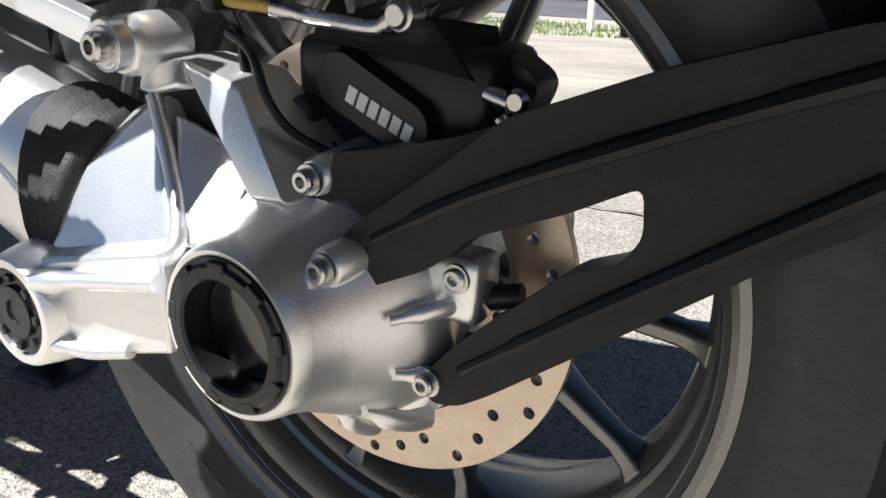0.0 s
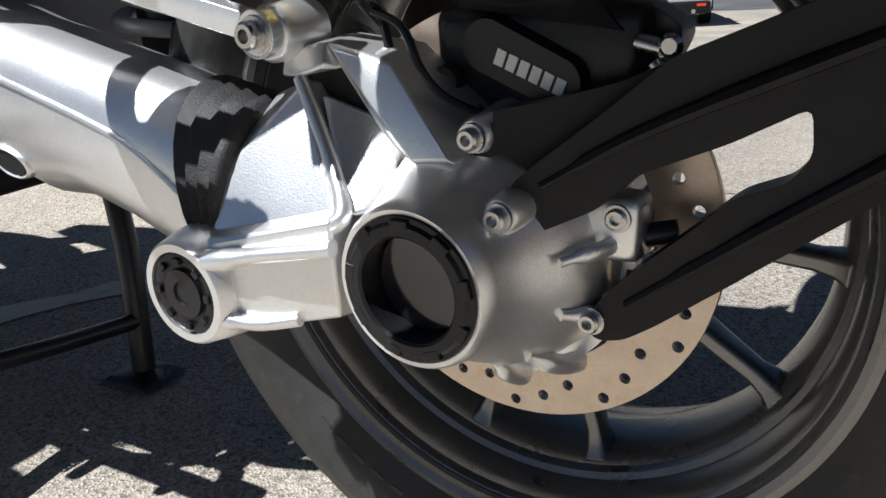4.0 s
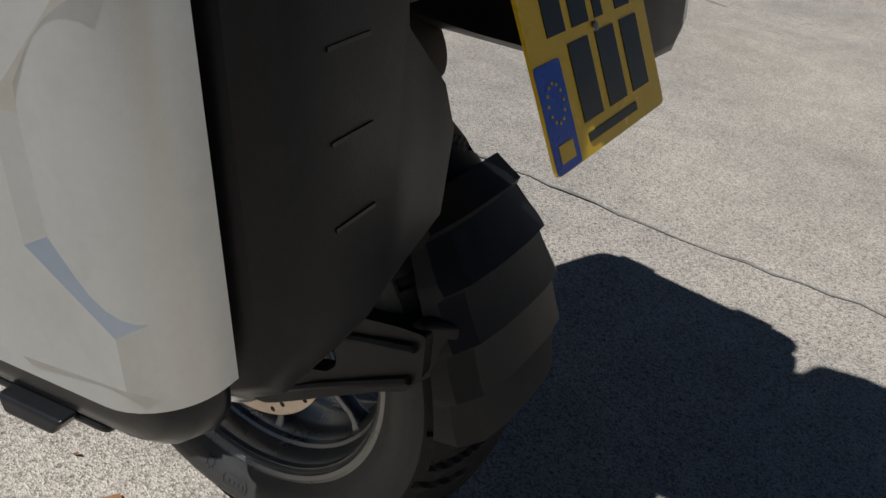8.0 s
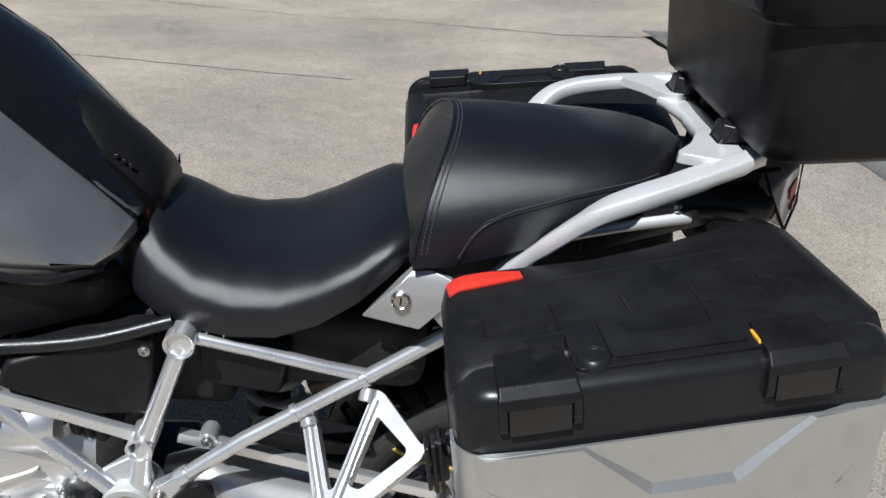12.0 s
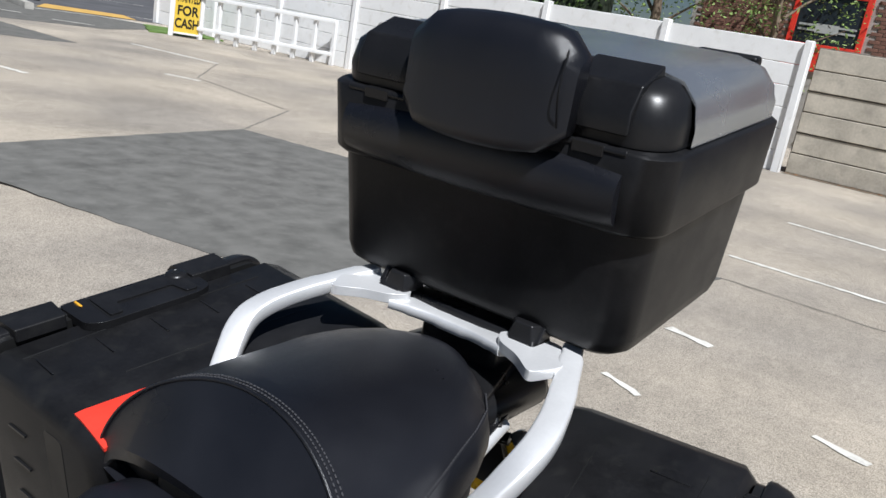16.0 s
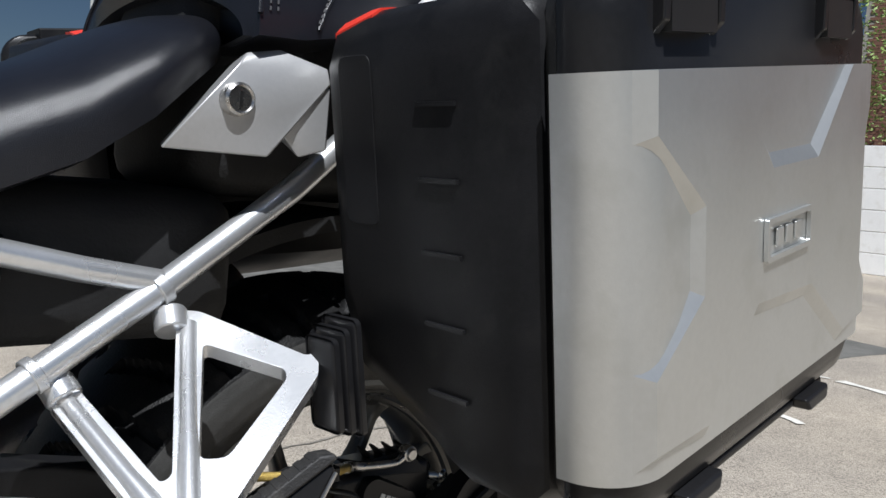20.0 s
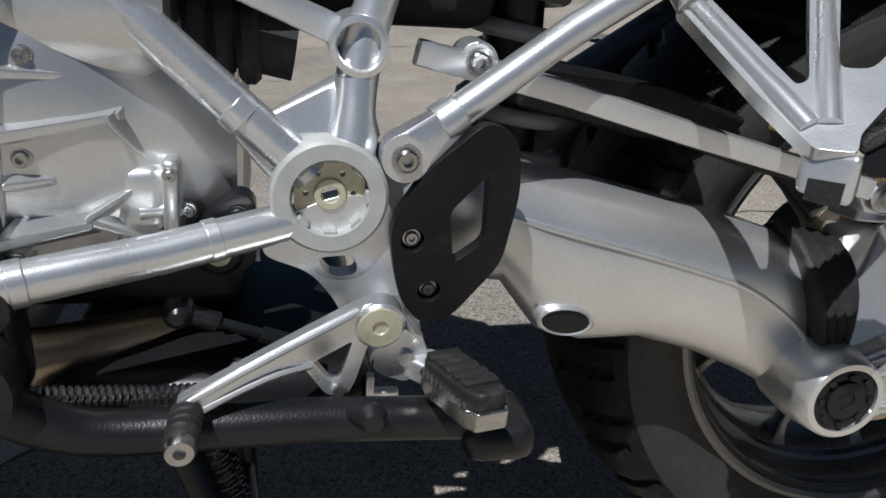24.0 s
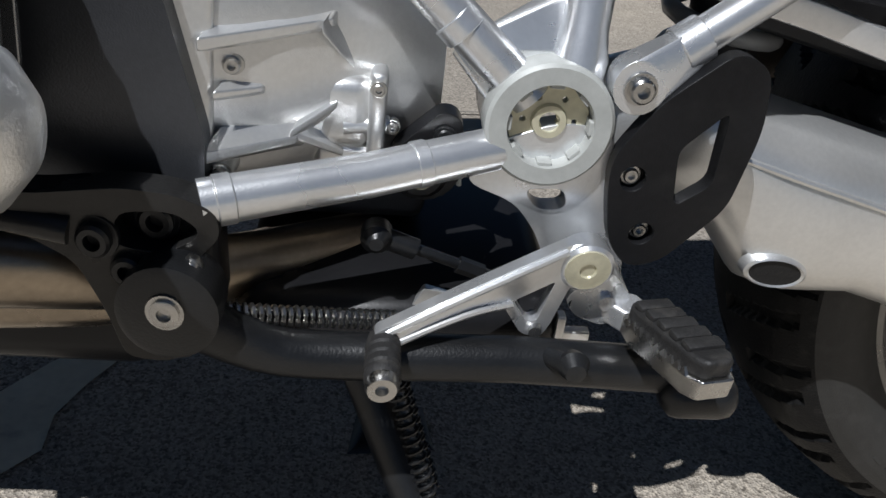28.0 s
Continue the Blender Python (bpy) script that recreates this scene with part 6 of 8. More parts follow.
# pillion hanger
VIEW_FIT.clear()
HM = Matrix(((0.8103, 0.3752, 0.4501, -0.24), (-0.586, 0.5188, 0.6224, -0.2295), (0.0, -0.7681, 0.6403, 0.5903), (0, 0, 0, 1)))
hang = part("pillion_hanger", plate(rounded([(-0.109, 0.006), (-0.095, 0.021), (-0.0205, -0.0536), (-0.0146, -0.048), (-0.035, 0.074), (-0.0355, 0.093), (-0.021, 0.093), (0.064, 0.056), (0.072, 0.062), (0.0735, 0.039), (0.0195, -0.084), (0.020, -0.098), (-0.003, -0.100), (-0.043, -0.063)], 0.004, 3), -0.006, 0.009, [rounded([(-0.0132, 0.062), (0.049, 0.0425), (0.051, 0.034), (0.0185, -0.033), (0.0004, -0.0353)], 0.006, 3)], HM), SILVER, bike, "cast silver pillion footrest hanger", bevel=0.0045, seg=3)
for pts in ([(-0.102, -0.004, 0.013), (-0.058, -0.005, -0.033), (-0.008, -0.004, -0.084)], [(-0.027, -0.004, 0.080), (-0.0165, -0.005, 0.020), (0.002, -0.004, -0.080)]):
    part("hanger_spine", tube([HM @ Vector(p) for p in pts], [0.0068, 0.0065, 0.0080], 12, 1, 3), SILVER, hang, smooth=60)
part("hanger_block", hull([(-0.292, -0.286, 0.503), (-0.288, -0.280, 0.528), (-0.268, -0.308, 0.530), (-0.270, -0.309, 0.500), (-0.250, -0.288, 0.500), (-0.249, -0.285, 0.532), (-0.270, -0.262, 0.536), (-0.272, -0.262, 0.505)]), SILVER, hang, bevel=0.004, seg=3)
for a, b in (((-0.3215, -0.161, 0.610), (-0.316, -0.172, 0.598)), ((-0.2375, -0.154, 0.654), (-0.240, -0.166, 0.640))):
    part("weld_sleeve", tube([a, b], 0.0128, 16), SILVER, hang, bevel=0.002)
# Solid dark wedge on the block's face, painting the open socket's shade
part("socket_shade", hull([(-0.2885, -0.2915, 0.500), (-0.2745, -0.3060, 0.499), (-0.2875, -0.2905, 0.513), (-0.2735, -0.3055, 0.514), (-0.27, -0.28, 0.507)]), DARK, hang, "dark wedge painted as the shade in the socket")
bolt((-0.2666, -0.293, 0.5315), hang, 0.0075, 0.002, (0, -0.25, 0.97), ZINC, "zinc pivot pin")
qa, qb = Vector((-0.261, -0.291, 0.531)), Vector((-0.193, -0.309, 0.581))
qd = (qb - qa).normalized()
qw = Vector((0.62, 0.78, 0.0))
qw = (qw - qd * qw.dot(qd)).normalized()
qn = qw.cross(qd).normalized()
qn *= math.copysign(1, qn.z)
peg2 = part("pillion_footrest", hull(*[[qa + qd * t + qn * w + qw * y for w in (lo, -0.002) for y in (-0.011, 0.014)] for t, lo in ((-0.004, -0.016), (0.024, -0.034), (0.034, -0.033), (0.084, -0.009))]), PLASTIC2, bike, "folded black pillion footrest with a rubber pad", bevel=0.003)
part("plate_edge", tube([qa + qd * t + qn * w + qw * -0.0115 for t, w in ((0.026, -0.0335), (0.036, -0.0325), (0.083, -0.0095))], 0.0014, 8), STEEL, peg2, "thin light steel edge strip")
part("rubber_pad", hull(*[[qa + qd * t + qn * w + qw * y for w in (-0.003, h) for y in (-0.014, 0.016)] for t, h in ((0.0, 0.003), (0.008, 0.006), (0.080, 0.006), (0.089, 0.001))]), RUBBER, peg2, "dusty rubber pad", bevel=0.0025)
for k in range(8):
    q = qa + qd * (0.012 + 0.0092 * k) + qn * 0.0055
    part("rubber_rib", hull(*[[q + qd * (0.0032 * i) + qn * w + qw * y for y in (-0.0135, 0.0155)] for i, w in ((-1, -0.001), (1, -0.001), (-0.7, 0.0011), (0.7, 0.0011))]), RUBBER, peg2)
VIEW_FIT.append(True)
# lock bracket under the seat
VIEW_FIT.clear()
lb = part("seat_lock_bracket", hull([(-0.255, -0.160, 0.776), (-0.247, -0.168, 0.790), (-0.208, -0.180, 0.842), (-0.196, -0.170, 0.854), (-0.170, -0.176, 0.860), (-0.134, -0.190, 0.850), (-0.133, -0.194, 0.838), (-0.160, -0.190, 0.815), (-0.180, -0.184, 0.776), (-0.165, -0.14, 0.852), (-0.15, -0.15, 0.80), (-0.24, -0.125, 0.78), (-0.19, -0.14, 0.85)]), LOCKM, bike, "satin silver seat-lock bracket", bevel=0.0015, smooth=15)
part("bracket_wing", hull([(-0.176, -0.179, 0.806), (-0.158, -0.184, 0.816), (-0.132, -0.192, 0.836), (-0.130, -0.190, 0.786), (-0.150, -0.180, 0.778), (-0.17, -0.15, 0.806), (-0.13, -0.16, 0.83), (-0.13, -0.16, 0.785)]), LOCKM, lb, bevel=0.0015)
part("seat_lock", lathe([(-0.168, 0.0135), (-0.185, 0.0125), (-0.187, 0.0105), (-0.1855, 0.0092), (-0.1855, 0.0)], (-0.2065, 0, 0.817), 28), STEEL, lb, "round steel seat lock")
part("key_slot", box(-0.2077, -0.2053, -0.1862, -0.180, 0.811, 0.823), INK, lb)
VIEW_FIT.append(True)

# footrest plate, heel guard, gear lever
fp = part("footrest_plate", plate(rounded([(-0.602, 0.452), (-0.606, 0.430), (-0.576, 0.418), (-0.560, 0.398), (-0.548, 0.372), (-0.528, 0.352), (-0.502, 0.352), (-0.497, 0.372), (-0.508, 0.398), (-0.516, 0.440), (-0.528, 0.470), (-0.56, 0.47)], 0.010), -0.206, -0.190, [rounded([(-0.572, 0.428), (-0.548, 0.430), (-0.544, 0.416), (-0.562, 0.414)], 0.007)]), SILVER, bike, "silver rider footrest plate", bevel=0.003)
guard = part("heel_guard", plate(rounded([(-0.526, 0.455), (-0.504, 0.490), (-0.466, 0.521), (-0.446, 0.512), (-0.442, 0.476), (-0.450, 0.426), (-0.480, 0.386), (-0.500, 0.380), (-0.516, 0.398), (-0.524, 0.43)], 0.012), -0.216, -0.204, [rounded([(-0.488, 0.462), (-0.464, 0.487), (-0.463, 0.442), (-0.483, 0.427)], 0.006), ring_pts(-0.511, 0.443, 0.0078, 16), ring_pts(-0.497, 0.406, 0.0078, 16)]), PLASTIC, bike, "matt black heel guard with a window", bevel=0.004, seg=4)
for bx_, bz_ in ((-0.511, 0.443), (-0.497, 0.406)):
    part("bolt_cup", lathe([(-0.2045, 0.0), (-0.2085, 0.0), (-0.2085, 0.0086), (-0.2045, 0.0086)], (bx_, 0, bz_), 18), PLASTIC2, guard)
bolt((-0.511, -0.2085, 0.443), guard, 0.0046, 0.004)
bolt((-0.497, -0.2085, 0.406), guard, 0.0046, 0.004)
bm = plate(rounded([(-0.519, 0.394), (-0.527, 0.408), (-0.546, 0.408), (-0.60, 0.387), (-0.652, 0.367), (-0.650, 0.352), (-0.602, 0.366), (-0.580, 0.370), (-0.566, 0.346), (-0.552, 0.340), (-0.546, 0.350), (-0.538, 0.377), (-0.522, 0.380)], 0.005), -0.005, 0.005, [rounded([(-0.574, 0.372), (-0.549, 0.382), (-0.556, 0.354), (-0.563, 0.354)], 0.003)])
for v in bm.verts:
    v.co.y += -0.229 - 0.040 * max(0, min(1, (-0.535 - v.co.x) / 0.11))
lever = part("gear_lever", bm, SILVER, bike, "silver gear lever with a ribbed rubber toe piece", bevel=0.003, seg=3)
for pts in ([(-0.546, -0.2385, 0.4035), (-0.60, -0.2590, 0.3835), (-0.650, -0.2745, 0.3630)], [(-0.575, -0.2500, 0.3710), (-0.602, -0.2595, 0.3690), (-0.649, -0.2745, 0.3545)]):
    part("lever_edge", tube(pts, 0.0024, 8, 1, 4), SILVER, lever)
part("lever_boss", lathe([(-0.222, 0.017), (-0.238, 0.0165), (-0.240, 0.0145), (-0.240, 0.0140)], (-0.532, 0, 0.392), 36), SILVER, lever)
bolt((-0.532, -0.2395, 0.392), lever, 0.0105, 0.002, material=ZINC, label="zinc lever bolt")
part("toe_rubber", lathe([(0.004, 0.0085), (-0.004, 0.0098), (-0.009, 0.0098), (-0.0105, 0.0084), (-0.012, 0.0098), (-0.017, 0.0098), (-0.0185, 0.0084), (-0.020, 0.0098), (-0.025, 0.0098), (-0.0265, 0.0084), (-0.028, 0.0098), (-0.033, 0.0098), (-0.035, 0.0085)], (-0.646, -0.270, 0.3575), 22), RUBBER, lever, "black ribbed rubber")
part("toe_cap", lathe([(-0.034, 0.0085), (-0.039, 0.0090), (-0.043, 0.0076), (-0.043, 0.0035), (-0.038, 0.003)], (-0.646, -0.270, 0.3575), 22), STEEL, lever)
part("lever_joint", lathe([(-0.246, 0.004), (-0.24, 0.005), (-0.228, 0.005)], (-0.557, 0, 0.3475), 16), STEEL, lever)
peg = part("footrest", hull([(-0.516, -0.220, 0.345), (-0.496, -0.220, 0.338), (-0.520, -0.220, 0.362), (-0.492, -0.222, 0.366), (-0.497, -0.244, 0.345), (-0.475, -0.244, 0.345), (-0.494, -0.244, 0.358), (-0.473, -0.244, 0.358)]), SILVER, bike, "steel rider footrest with a worn rubber pad", bevel=0.003)
part("hinge_bracket", join(hull(circ(-0.511, -0.226, 0.361, 0.013), circ(-0.511, -0.204, 0.361, 0.016), circ(-0.524, -0.206, 0.382, 0.014)), lathe([(-0.2315, 0.0), (-0.2315, 0.0055), (-0.225, 0.0062)], (-0.511, 0, 0.361), 18)), SILVER, peg, bevel=0.002)
part("hinge_plate", plate(rounded([(-0.538, 0.362), (-0.514, 0.386), (-0.494, 0.364), (-0.508, 0.341), (-0.530, 0.349)], 0.007), -0.2275, -0.206), SILVER, peg, bevel=0.0025)
pa_, pb_ = Vector((-0.494, -0.238, 0.357)), Vector((-0.4765, -0.318, 0.3725))
pd = (pb_ - pa_).normalized()
ps = pd.cross(Vector((0, 0, 1))).normalized()
part("peg_frame", hull(*[[pa_ + pd * t + ps * w * s + Vector((0, 0, z)) for s in (-1, 1) for z in (-0.010, 0.004)] for t, w in ((0, 0.009), (0.02, 0.0140), (0.078, 0.0140), (0.088, 0.010))]), STEEL, peg, bevel=0.002)
for k in range(10):
    for s in (-1, 1):
        q = pa_ + pd * (0.014 + 0.0068 * k) + ps * 0.0145 * s
        part("peg_tooth", hull([q - pd * 0.0035 + Vector((0, 0, 0.003)), q + pd * 0.0035 + Vector((0, 0, 0.003)), q - ps * 0.002 * s - pd * 0.0035 + Vector((0, 0, 0.003)), q - ps * 0.002 * s + pd * 0.0035 + Vector((0, 0, 0.003)), q + Vector((0, 0, 0.0085)), q - ps * 0.002 * s + Vector((0, 0, 0.0085))]), STEEL, peg)
pad = part("peg_rubber", hull(*[[pa_ + pd * t + ps * w * s + Vector((0, 0, z)) for s in (-1, 1) for z in (0.002, 0.016)] for t, w in ((0.004, 0.009), (0.02, 0.0130), (0.076, 0.0130), (0.085, 0.008))]), RUBBER, peg, "dusty worn rubber pad", bevel=0.004)
for k in range(5):
    q = pa_ + pd * (0.016 + 0.0125 * k) + Vector((0, 0, 0.016))
    part("pad_block", rbox(-0.0115, 0.0115, -0.005, 0.005, -0.002, 0.0032, 0.002, Matrix.Translation(q) @ Matrix.Rotation(math.atan2(ps.y, ps.x), 4, "Z"), 2), RUBBER, pad)
part("shift_rod", join(tube([(-0.572, -0.222, 0.368), (-0.650, -0.220, 0.398)], 0.0035, 10), tube([(-0.59, -0.2215, 0.375), (-0.605, -0.221, 0.381)], 0.0055, 6), tube([(-0.63, -0.2205, 0.3905), (-0.650, -0.220, 0.398)], 0.0065, 12), lathe([(-0.012, 0.004), (-0.006, 0.009), (0.006, 0.009), (0.012, 0.004)], (-0.653, -0.220, 0.399), 16)), BLACKMETAL, bike, "dark steel shift rod")

part("stand_stop", hull([(-0.642, -0.214, 0.319), (-0.622, -0.214, 0.358), (-0.596, -0.212, 0.351), (-0.599, -0.212, 0.328), (-0.640, -0.208, 0.319), (-0.622, -0.208, 0.358), (-0.596, -0.208, 0.349)]), CAST, bike, "grey sheet bracket behind the gear lever", bevel=0.0015)
part("peg_hook", join(box(-0.536, -0.512, -0.216, -0.208, 0.316, 0.328), box(-0.536, -0.530, -0.2175, -0.208, 0.322, 0.340)), CAST, peg, bevel=0.0015)

# gearbox and engine side
rings = []
for x, cy, cz, ry, rz in ((-0.748, -0.10, 0.500, 0.120, 0.118), (-0.725, -0.10, 0.498, 0.114, 0.112), (-0.70, -0.10, 0.494, 0.103, 0.102), (-0.675, -0.10, 0.488, 0.088, 0.090), (-0.650, -0.10, 0.482, 0.074, 0.078), (-0.62, -0.10, 0.478, 0.060, 0.066)):
    rings.append([(x, cy + ry * math.copysign(abs(math.cos(a)) ** 0.75, math.cos(a)), cz + rz * math.copysign(abs(math.sin(a)) ** 0.75, math.sin(a))) for a in [2 * math.pi * k / 36 for k in range(36)]])
gear = part("gearbox", loft(rings), CAST, bike, "satin silver cast gearbox with ribs", smooth=60)
part("bell_housing", hull([(-0.690, -0.180, 0.59), (-0.745, -0.20, 0.62), (-0.640, -0.15, 0.56), (-0.64, -0.1, 0.60), (-0.745, -0.1, 0.64), (-0.66, -0.165, 0.52), (-0.745, -0.21, 0.53)]), CAST, gear, bevel=0.008, seg=3)
part("gearbox_flange", hull([(-0.742, -0.230, 0.410), (-0.736, -0.216, 0.62), (-0.752, -0.236, 0.405), (-0.768, -0.238, 0.43), (-0.790, -0.2275, 0.63), (-0.745, -0.19, 0.41), (-0.738, -0.18, 0.62), (-0.768, -0.19, 0.42), (-0.79, -0.18, 0.63)]), CAST, gear, bevel=0.003)


def fin(a, b, h, t=0.004):
    """A cast rib with a sharp crest from a to b that fades towards b."""
    a, b = Vector(a), Vector(b)
    z, o = Vector((0, 0, t)), Vector((-0.3, -1, 0)).normalized()
    return part("gearbox_rib", hull([a + z * 1.8 - o * 0.012, a - z * 1.8 - o * 0.012, b + z * 1.4 - o * 0.008, b - z * 1.4 - o * 0.008, a + z * 0.6 + o * h, a - z * 0.6 + o * h, b + z * 0.4 + o * h * 0.3, b - z * 0.4 + o * h * 0.3]), CAST, gear, bevel=0.0015)


fin((-0.742, -0.216, 0.505), (-0.681, -0.192, 0.513), 0.015, 0.0055)
fin((-0.742, -0.226, 0.447), (-0.698, -0.203, 0.449), 0.014, 0.0055)
fin((-0.738, -0.222, 0.478), (-0.716, -0.210, 0.478), 0.006)
part("starter_housing", lathe([(-0.74, 0.042), (-0.70, 0.042), (-0.668, 0.040), (-0.655, 0.030), (-0.655, 0.0)], (0, -0.165, 0.572), 36, axis="x"), CAST, gear, "rounded silver housing")
fin((-0.738, -0.212, 0.540), (-0.690, -0.190, 0.534), 0.010)
fin((-0.684, -0.192, 0.512), (-0.668, -0.180, 0.484), 0.013, 0.0055)
fin((-0.702, -0.205, 0.452), (-0.672, -0.186, 0.470), 0.005)
fin((-0.700, -0.203, 0.452), (-0.668, -0.182, 0.430), 0.005)
for p in ((-0.731, -0.217, 0.492), (-0.737, -0.228, 0.434), (-0.728, -0.210, 0.548), (-0.724, -0.206, 0.603)):
    part("bolt_boss", lathe([(p[1] + 0.003, 0.0062), (p[1] + 0.02, 0.0075)], (p[0], 0, p[2]), 18), CAST, gear)
    bolt((p[0], p[1] + 0.003, p[2]), gear, 0.0045, 0.006)
part("selector_cover", join(rbox(-0.694, -0.660, -0.192, -0.14, 0.438, 0.482, 0.009), rbox(-0.692, -0.652, -0.188, -0.14, 0.424, 0.440, 0.005)), CAST, gear, "cast selector housing")
part("selector_cover", rbox(-0.662, -0.652, -0.196, -0.14, 0.430, 0.487, 0.004), CAST, gear)
part("selector_cover", tube([(-0.676, -0.1885, 0.452), (-0.650, -0.184, 0.453)], 0.0055, 12), CAST, gear)
bolt((-0.657, -0.196, 0.478), gear, 0.0035, 0.003)
bolt((-0.648, -0.186, 0.453), gear, 0.0035, 0.004)
sw = part("gear_sensor", join(hull(circ(-0.628, -0.192, 0.430, 0.021), circ(-0.628, -0.172, 0.430, 0.021), circ(-0.618, -0.19, 0.455, 0.010), circ(-0.618, -0.172, 0.455, 0.010)), lathe([(-0.200, 0.0), (-0.200, 0.012), (-0.196, 0.0155), (-0.190, 0.016)], (-0.630, 0, 0.428), 28)), PLASTIC2, gear, "black gear position sensor", bevel=0.002)
bolt((-0.630, -0.2005, 0.428), sw, 0.0055, 0.004, material=ZINC, label="small zinc bolt")
bolt((-0.6185, -0.192, 0.452), sw, 0.005, 0.005, material=BLACKMETAL, label="black bolt")
part("cable_tie", tube([(-0.612, -0.19, 0.447), (-0.608, -0.192, 0.435), (-0.607, -0.19, 0.42)], 0.0018, 6), PALE, sw)
eng = part("engine_block", join(
    hull([(-0.755, -0.228, 0.405), (-0.765, -0.226, 0.64), (-0.90, -0.245, 0.62), (-0.92, -0.250, 0.42), (-1.05, -0.24, 0.62), (-1.05, -0.24, 0.42), (-0.755, -0.08, 0.38), (-0.765, -0.08, 0.68), (-1.05, -0.08, 0.38), (-1.05, -0.08, 0.68)]),
    box(-1.05, -0.62, -0.13, 0.20, 0.36, 0.66)), ENGINE, bike, "dark graphite engine case", bevel=0.01)
# Shadow on the engine case, put in as a dark plate cut along its edge
part("engine_shade_plate", plate(rounded([(-0.762, 0.545), (-0.741, 0.460), (-0.7435, 0.405), (-0.80, 0.400), (-0.92, 0.42), (-0.92, 0.62), (-0.785, 0.635)], 0.006), -0.2420, -0.226), ENGINE, eng, "dark plate painted as the shadow on the engine case", bevel=0.003)
part("battery_box", rbox(-0.62, -0.43, -0.10, 0.125, 0.56, 0.73, 0.02), DARK, bike, "dark components under the seat")
def oval(y, rx, rz, n=32, cx=-0.955, cz=0.540, e=0.62):
    return [(cx + rx * math.copysign(abs(math.cos(a)) ** e, math.cos(a)), y, cz + rz * math.copysign(abs(math.sin(a)) ** e, math.sin(a))) for a in [2 * math.pi * k / n for k in range(n)]]


cyl = part("cylinder", loft([oval(-0.42, 0.118, 0.088), oval(-0.23, 0.118, 0.088)]), ENGINE, eng, "dark finned cylinder", smooth=50)
for k in range(8):
    y = -0.262 - 0.0185 * k
    part("cylinder_fin", loft([oval(y, 0.140, 0.106), oval(y - 0.004, 0.140, 0.106)]), TANK, cyl, "grey cooling fin", bevel=0.001)
head = part("cylinder_head", loft([oval(-0.405, 0.140, 0.104), oval(-0.415, 0.150, 0.110), oval(-0.470, 0.152, 0.110), oval(-0.512, 0.140, 0.100), oval(-0.532, 0.115, 0.080), oval(-0.538, 0.080, 0.055)]), ENGINE, eng, "rounded graphite cylinder head cover", smooth=60)
for k in range(4):
    part("cover_bolt", lathe([(-0.528, 0.009), (-0.540, 0.0085), (-0.542, 0.006), (-0.542, 0.0)], (-0.955 + 0.082 * (1 if k % 2 else -1), 0, 0.540 + 0.052 * (1 if k > 1 else -1)), 14), STEEL, head, "bare steel cover bolt")
part("intake_stub", lathe([(-0.86, 0.031), (-0.782, 0.030), (-0.756, 0.026), (-0.741, 0.019), (-0.734, 0.010), (-0.732, 0.0)], (0, -0.462, 0.552), 32, axis="x"), CAST, eng, "rounded silver stub behind the cylinder", smooth=60)
part("header_pipe", join(tube([(-1.0, -0.32, 0.45), (-0.92, -0.29, 0.41), (-0.84, -0.25, 0.385), (-0.76, -0.20, 0.36), (-0.66, -0.12, 0.34)], 0.021, 18, 1, 5), tube([(-1.05, -0.20, 0.33), (-0.92, -0.20, 0.335), (-0.80, -0.19, 0.34), (-0.72, -0.15, 0.34)], 0.024, 18, 1, 5)), BRONZE, bike, "heat-tinted exhaust header pipe", smooth=60)
# Added dark box, sized so that its shadow covers the ground here
part("gearbox_shade_box", rbox(-0.74, -0.53, -0.222, 0.12, 0.298, 0.352, 0.022), PLASTIC2, bike, "dark box added below the gearbox to shade the ground")
part("front_stay", tube([(-0.90, -0.282, 0.440), (-0.84, -0.280, 0.432), (-0.80, -0.278, 0.424)], 0.010, 14, 0.7, 4), FORKM, bike, "dark stay of the footrest frame")
# front footrest frame bracket
bm = plate(rounded([(-0.730, 0.418), (-0.733, 0.432), (-0.752, 0.442), (-0.775, 0.446), (-0.815, 0.444), (-0.870, 0.452), (-0.872, 0.436), (-0.822, 0.424), (-0.800, 0.408), (-0.790, 0.380), (-0.783, 0.350), (-0.760, 0.344), (-0.745, 0.356), (-0.742, 0.380), (-0.745, 0.404)], 0.008), -0.010, 0.010, [rounded([(-0.738, 0.420), (-0.752, 0.432), (-0.778, 0.433), (-0.782, 0.416), (-0.758, 0.410)], 0.008)])
for v in bm.verts:
    v.co.y += -0.262 + 0.20 * (v.co.x + 0.76)
br = part("frame_bracket", bm, FORKM, bike, "dark forked bracket at the lower frame tube", bevel=0.004, seg=3)
part("bracket_core", rbox(-0.80, -0.735, -0.255, -0.215, 0.36, 0.43, 0.01), PLASTIC2, br)
part("skid_box", rbox(-1.15, -0.78, -0.20, 0.18, 0.27, 0.37, 0.03), PLASTIC2, br, "black sump guard")
for p, r in (((-0.789, -0.276, 0.420), 0.0085), ((-0.776, -0.273, 0.403), 0.008), ((-0.763, -0.258, 0.423), 0.009)):
    bolt(p, br, r, 0.008, material=BLACKMETAL, label="black hexagon bolt")
bolt((-0.744, -0.276, 0.406), br, 0.0045, 0.005)
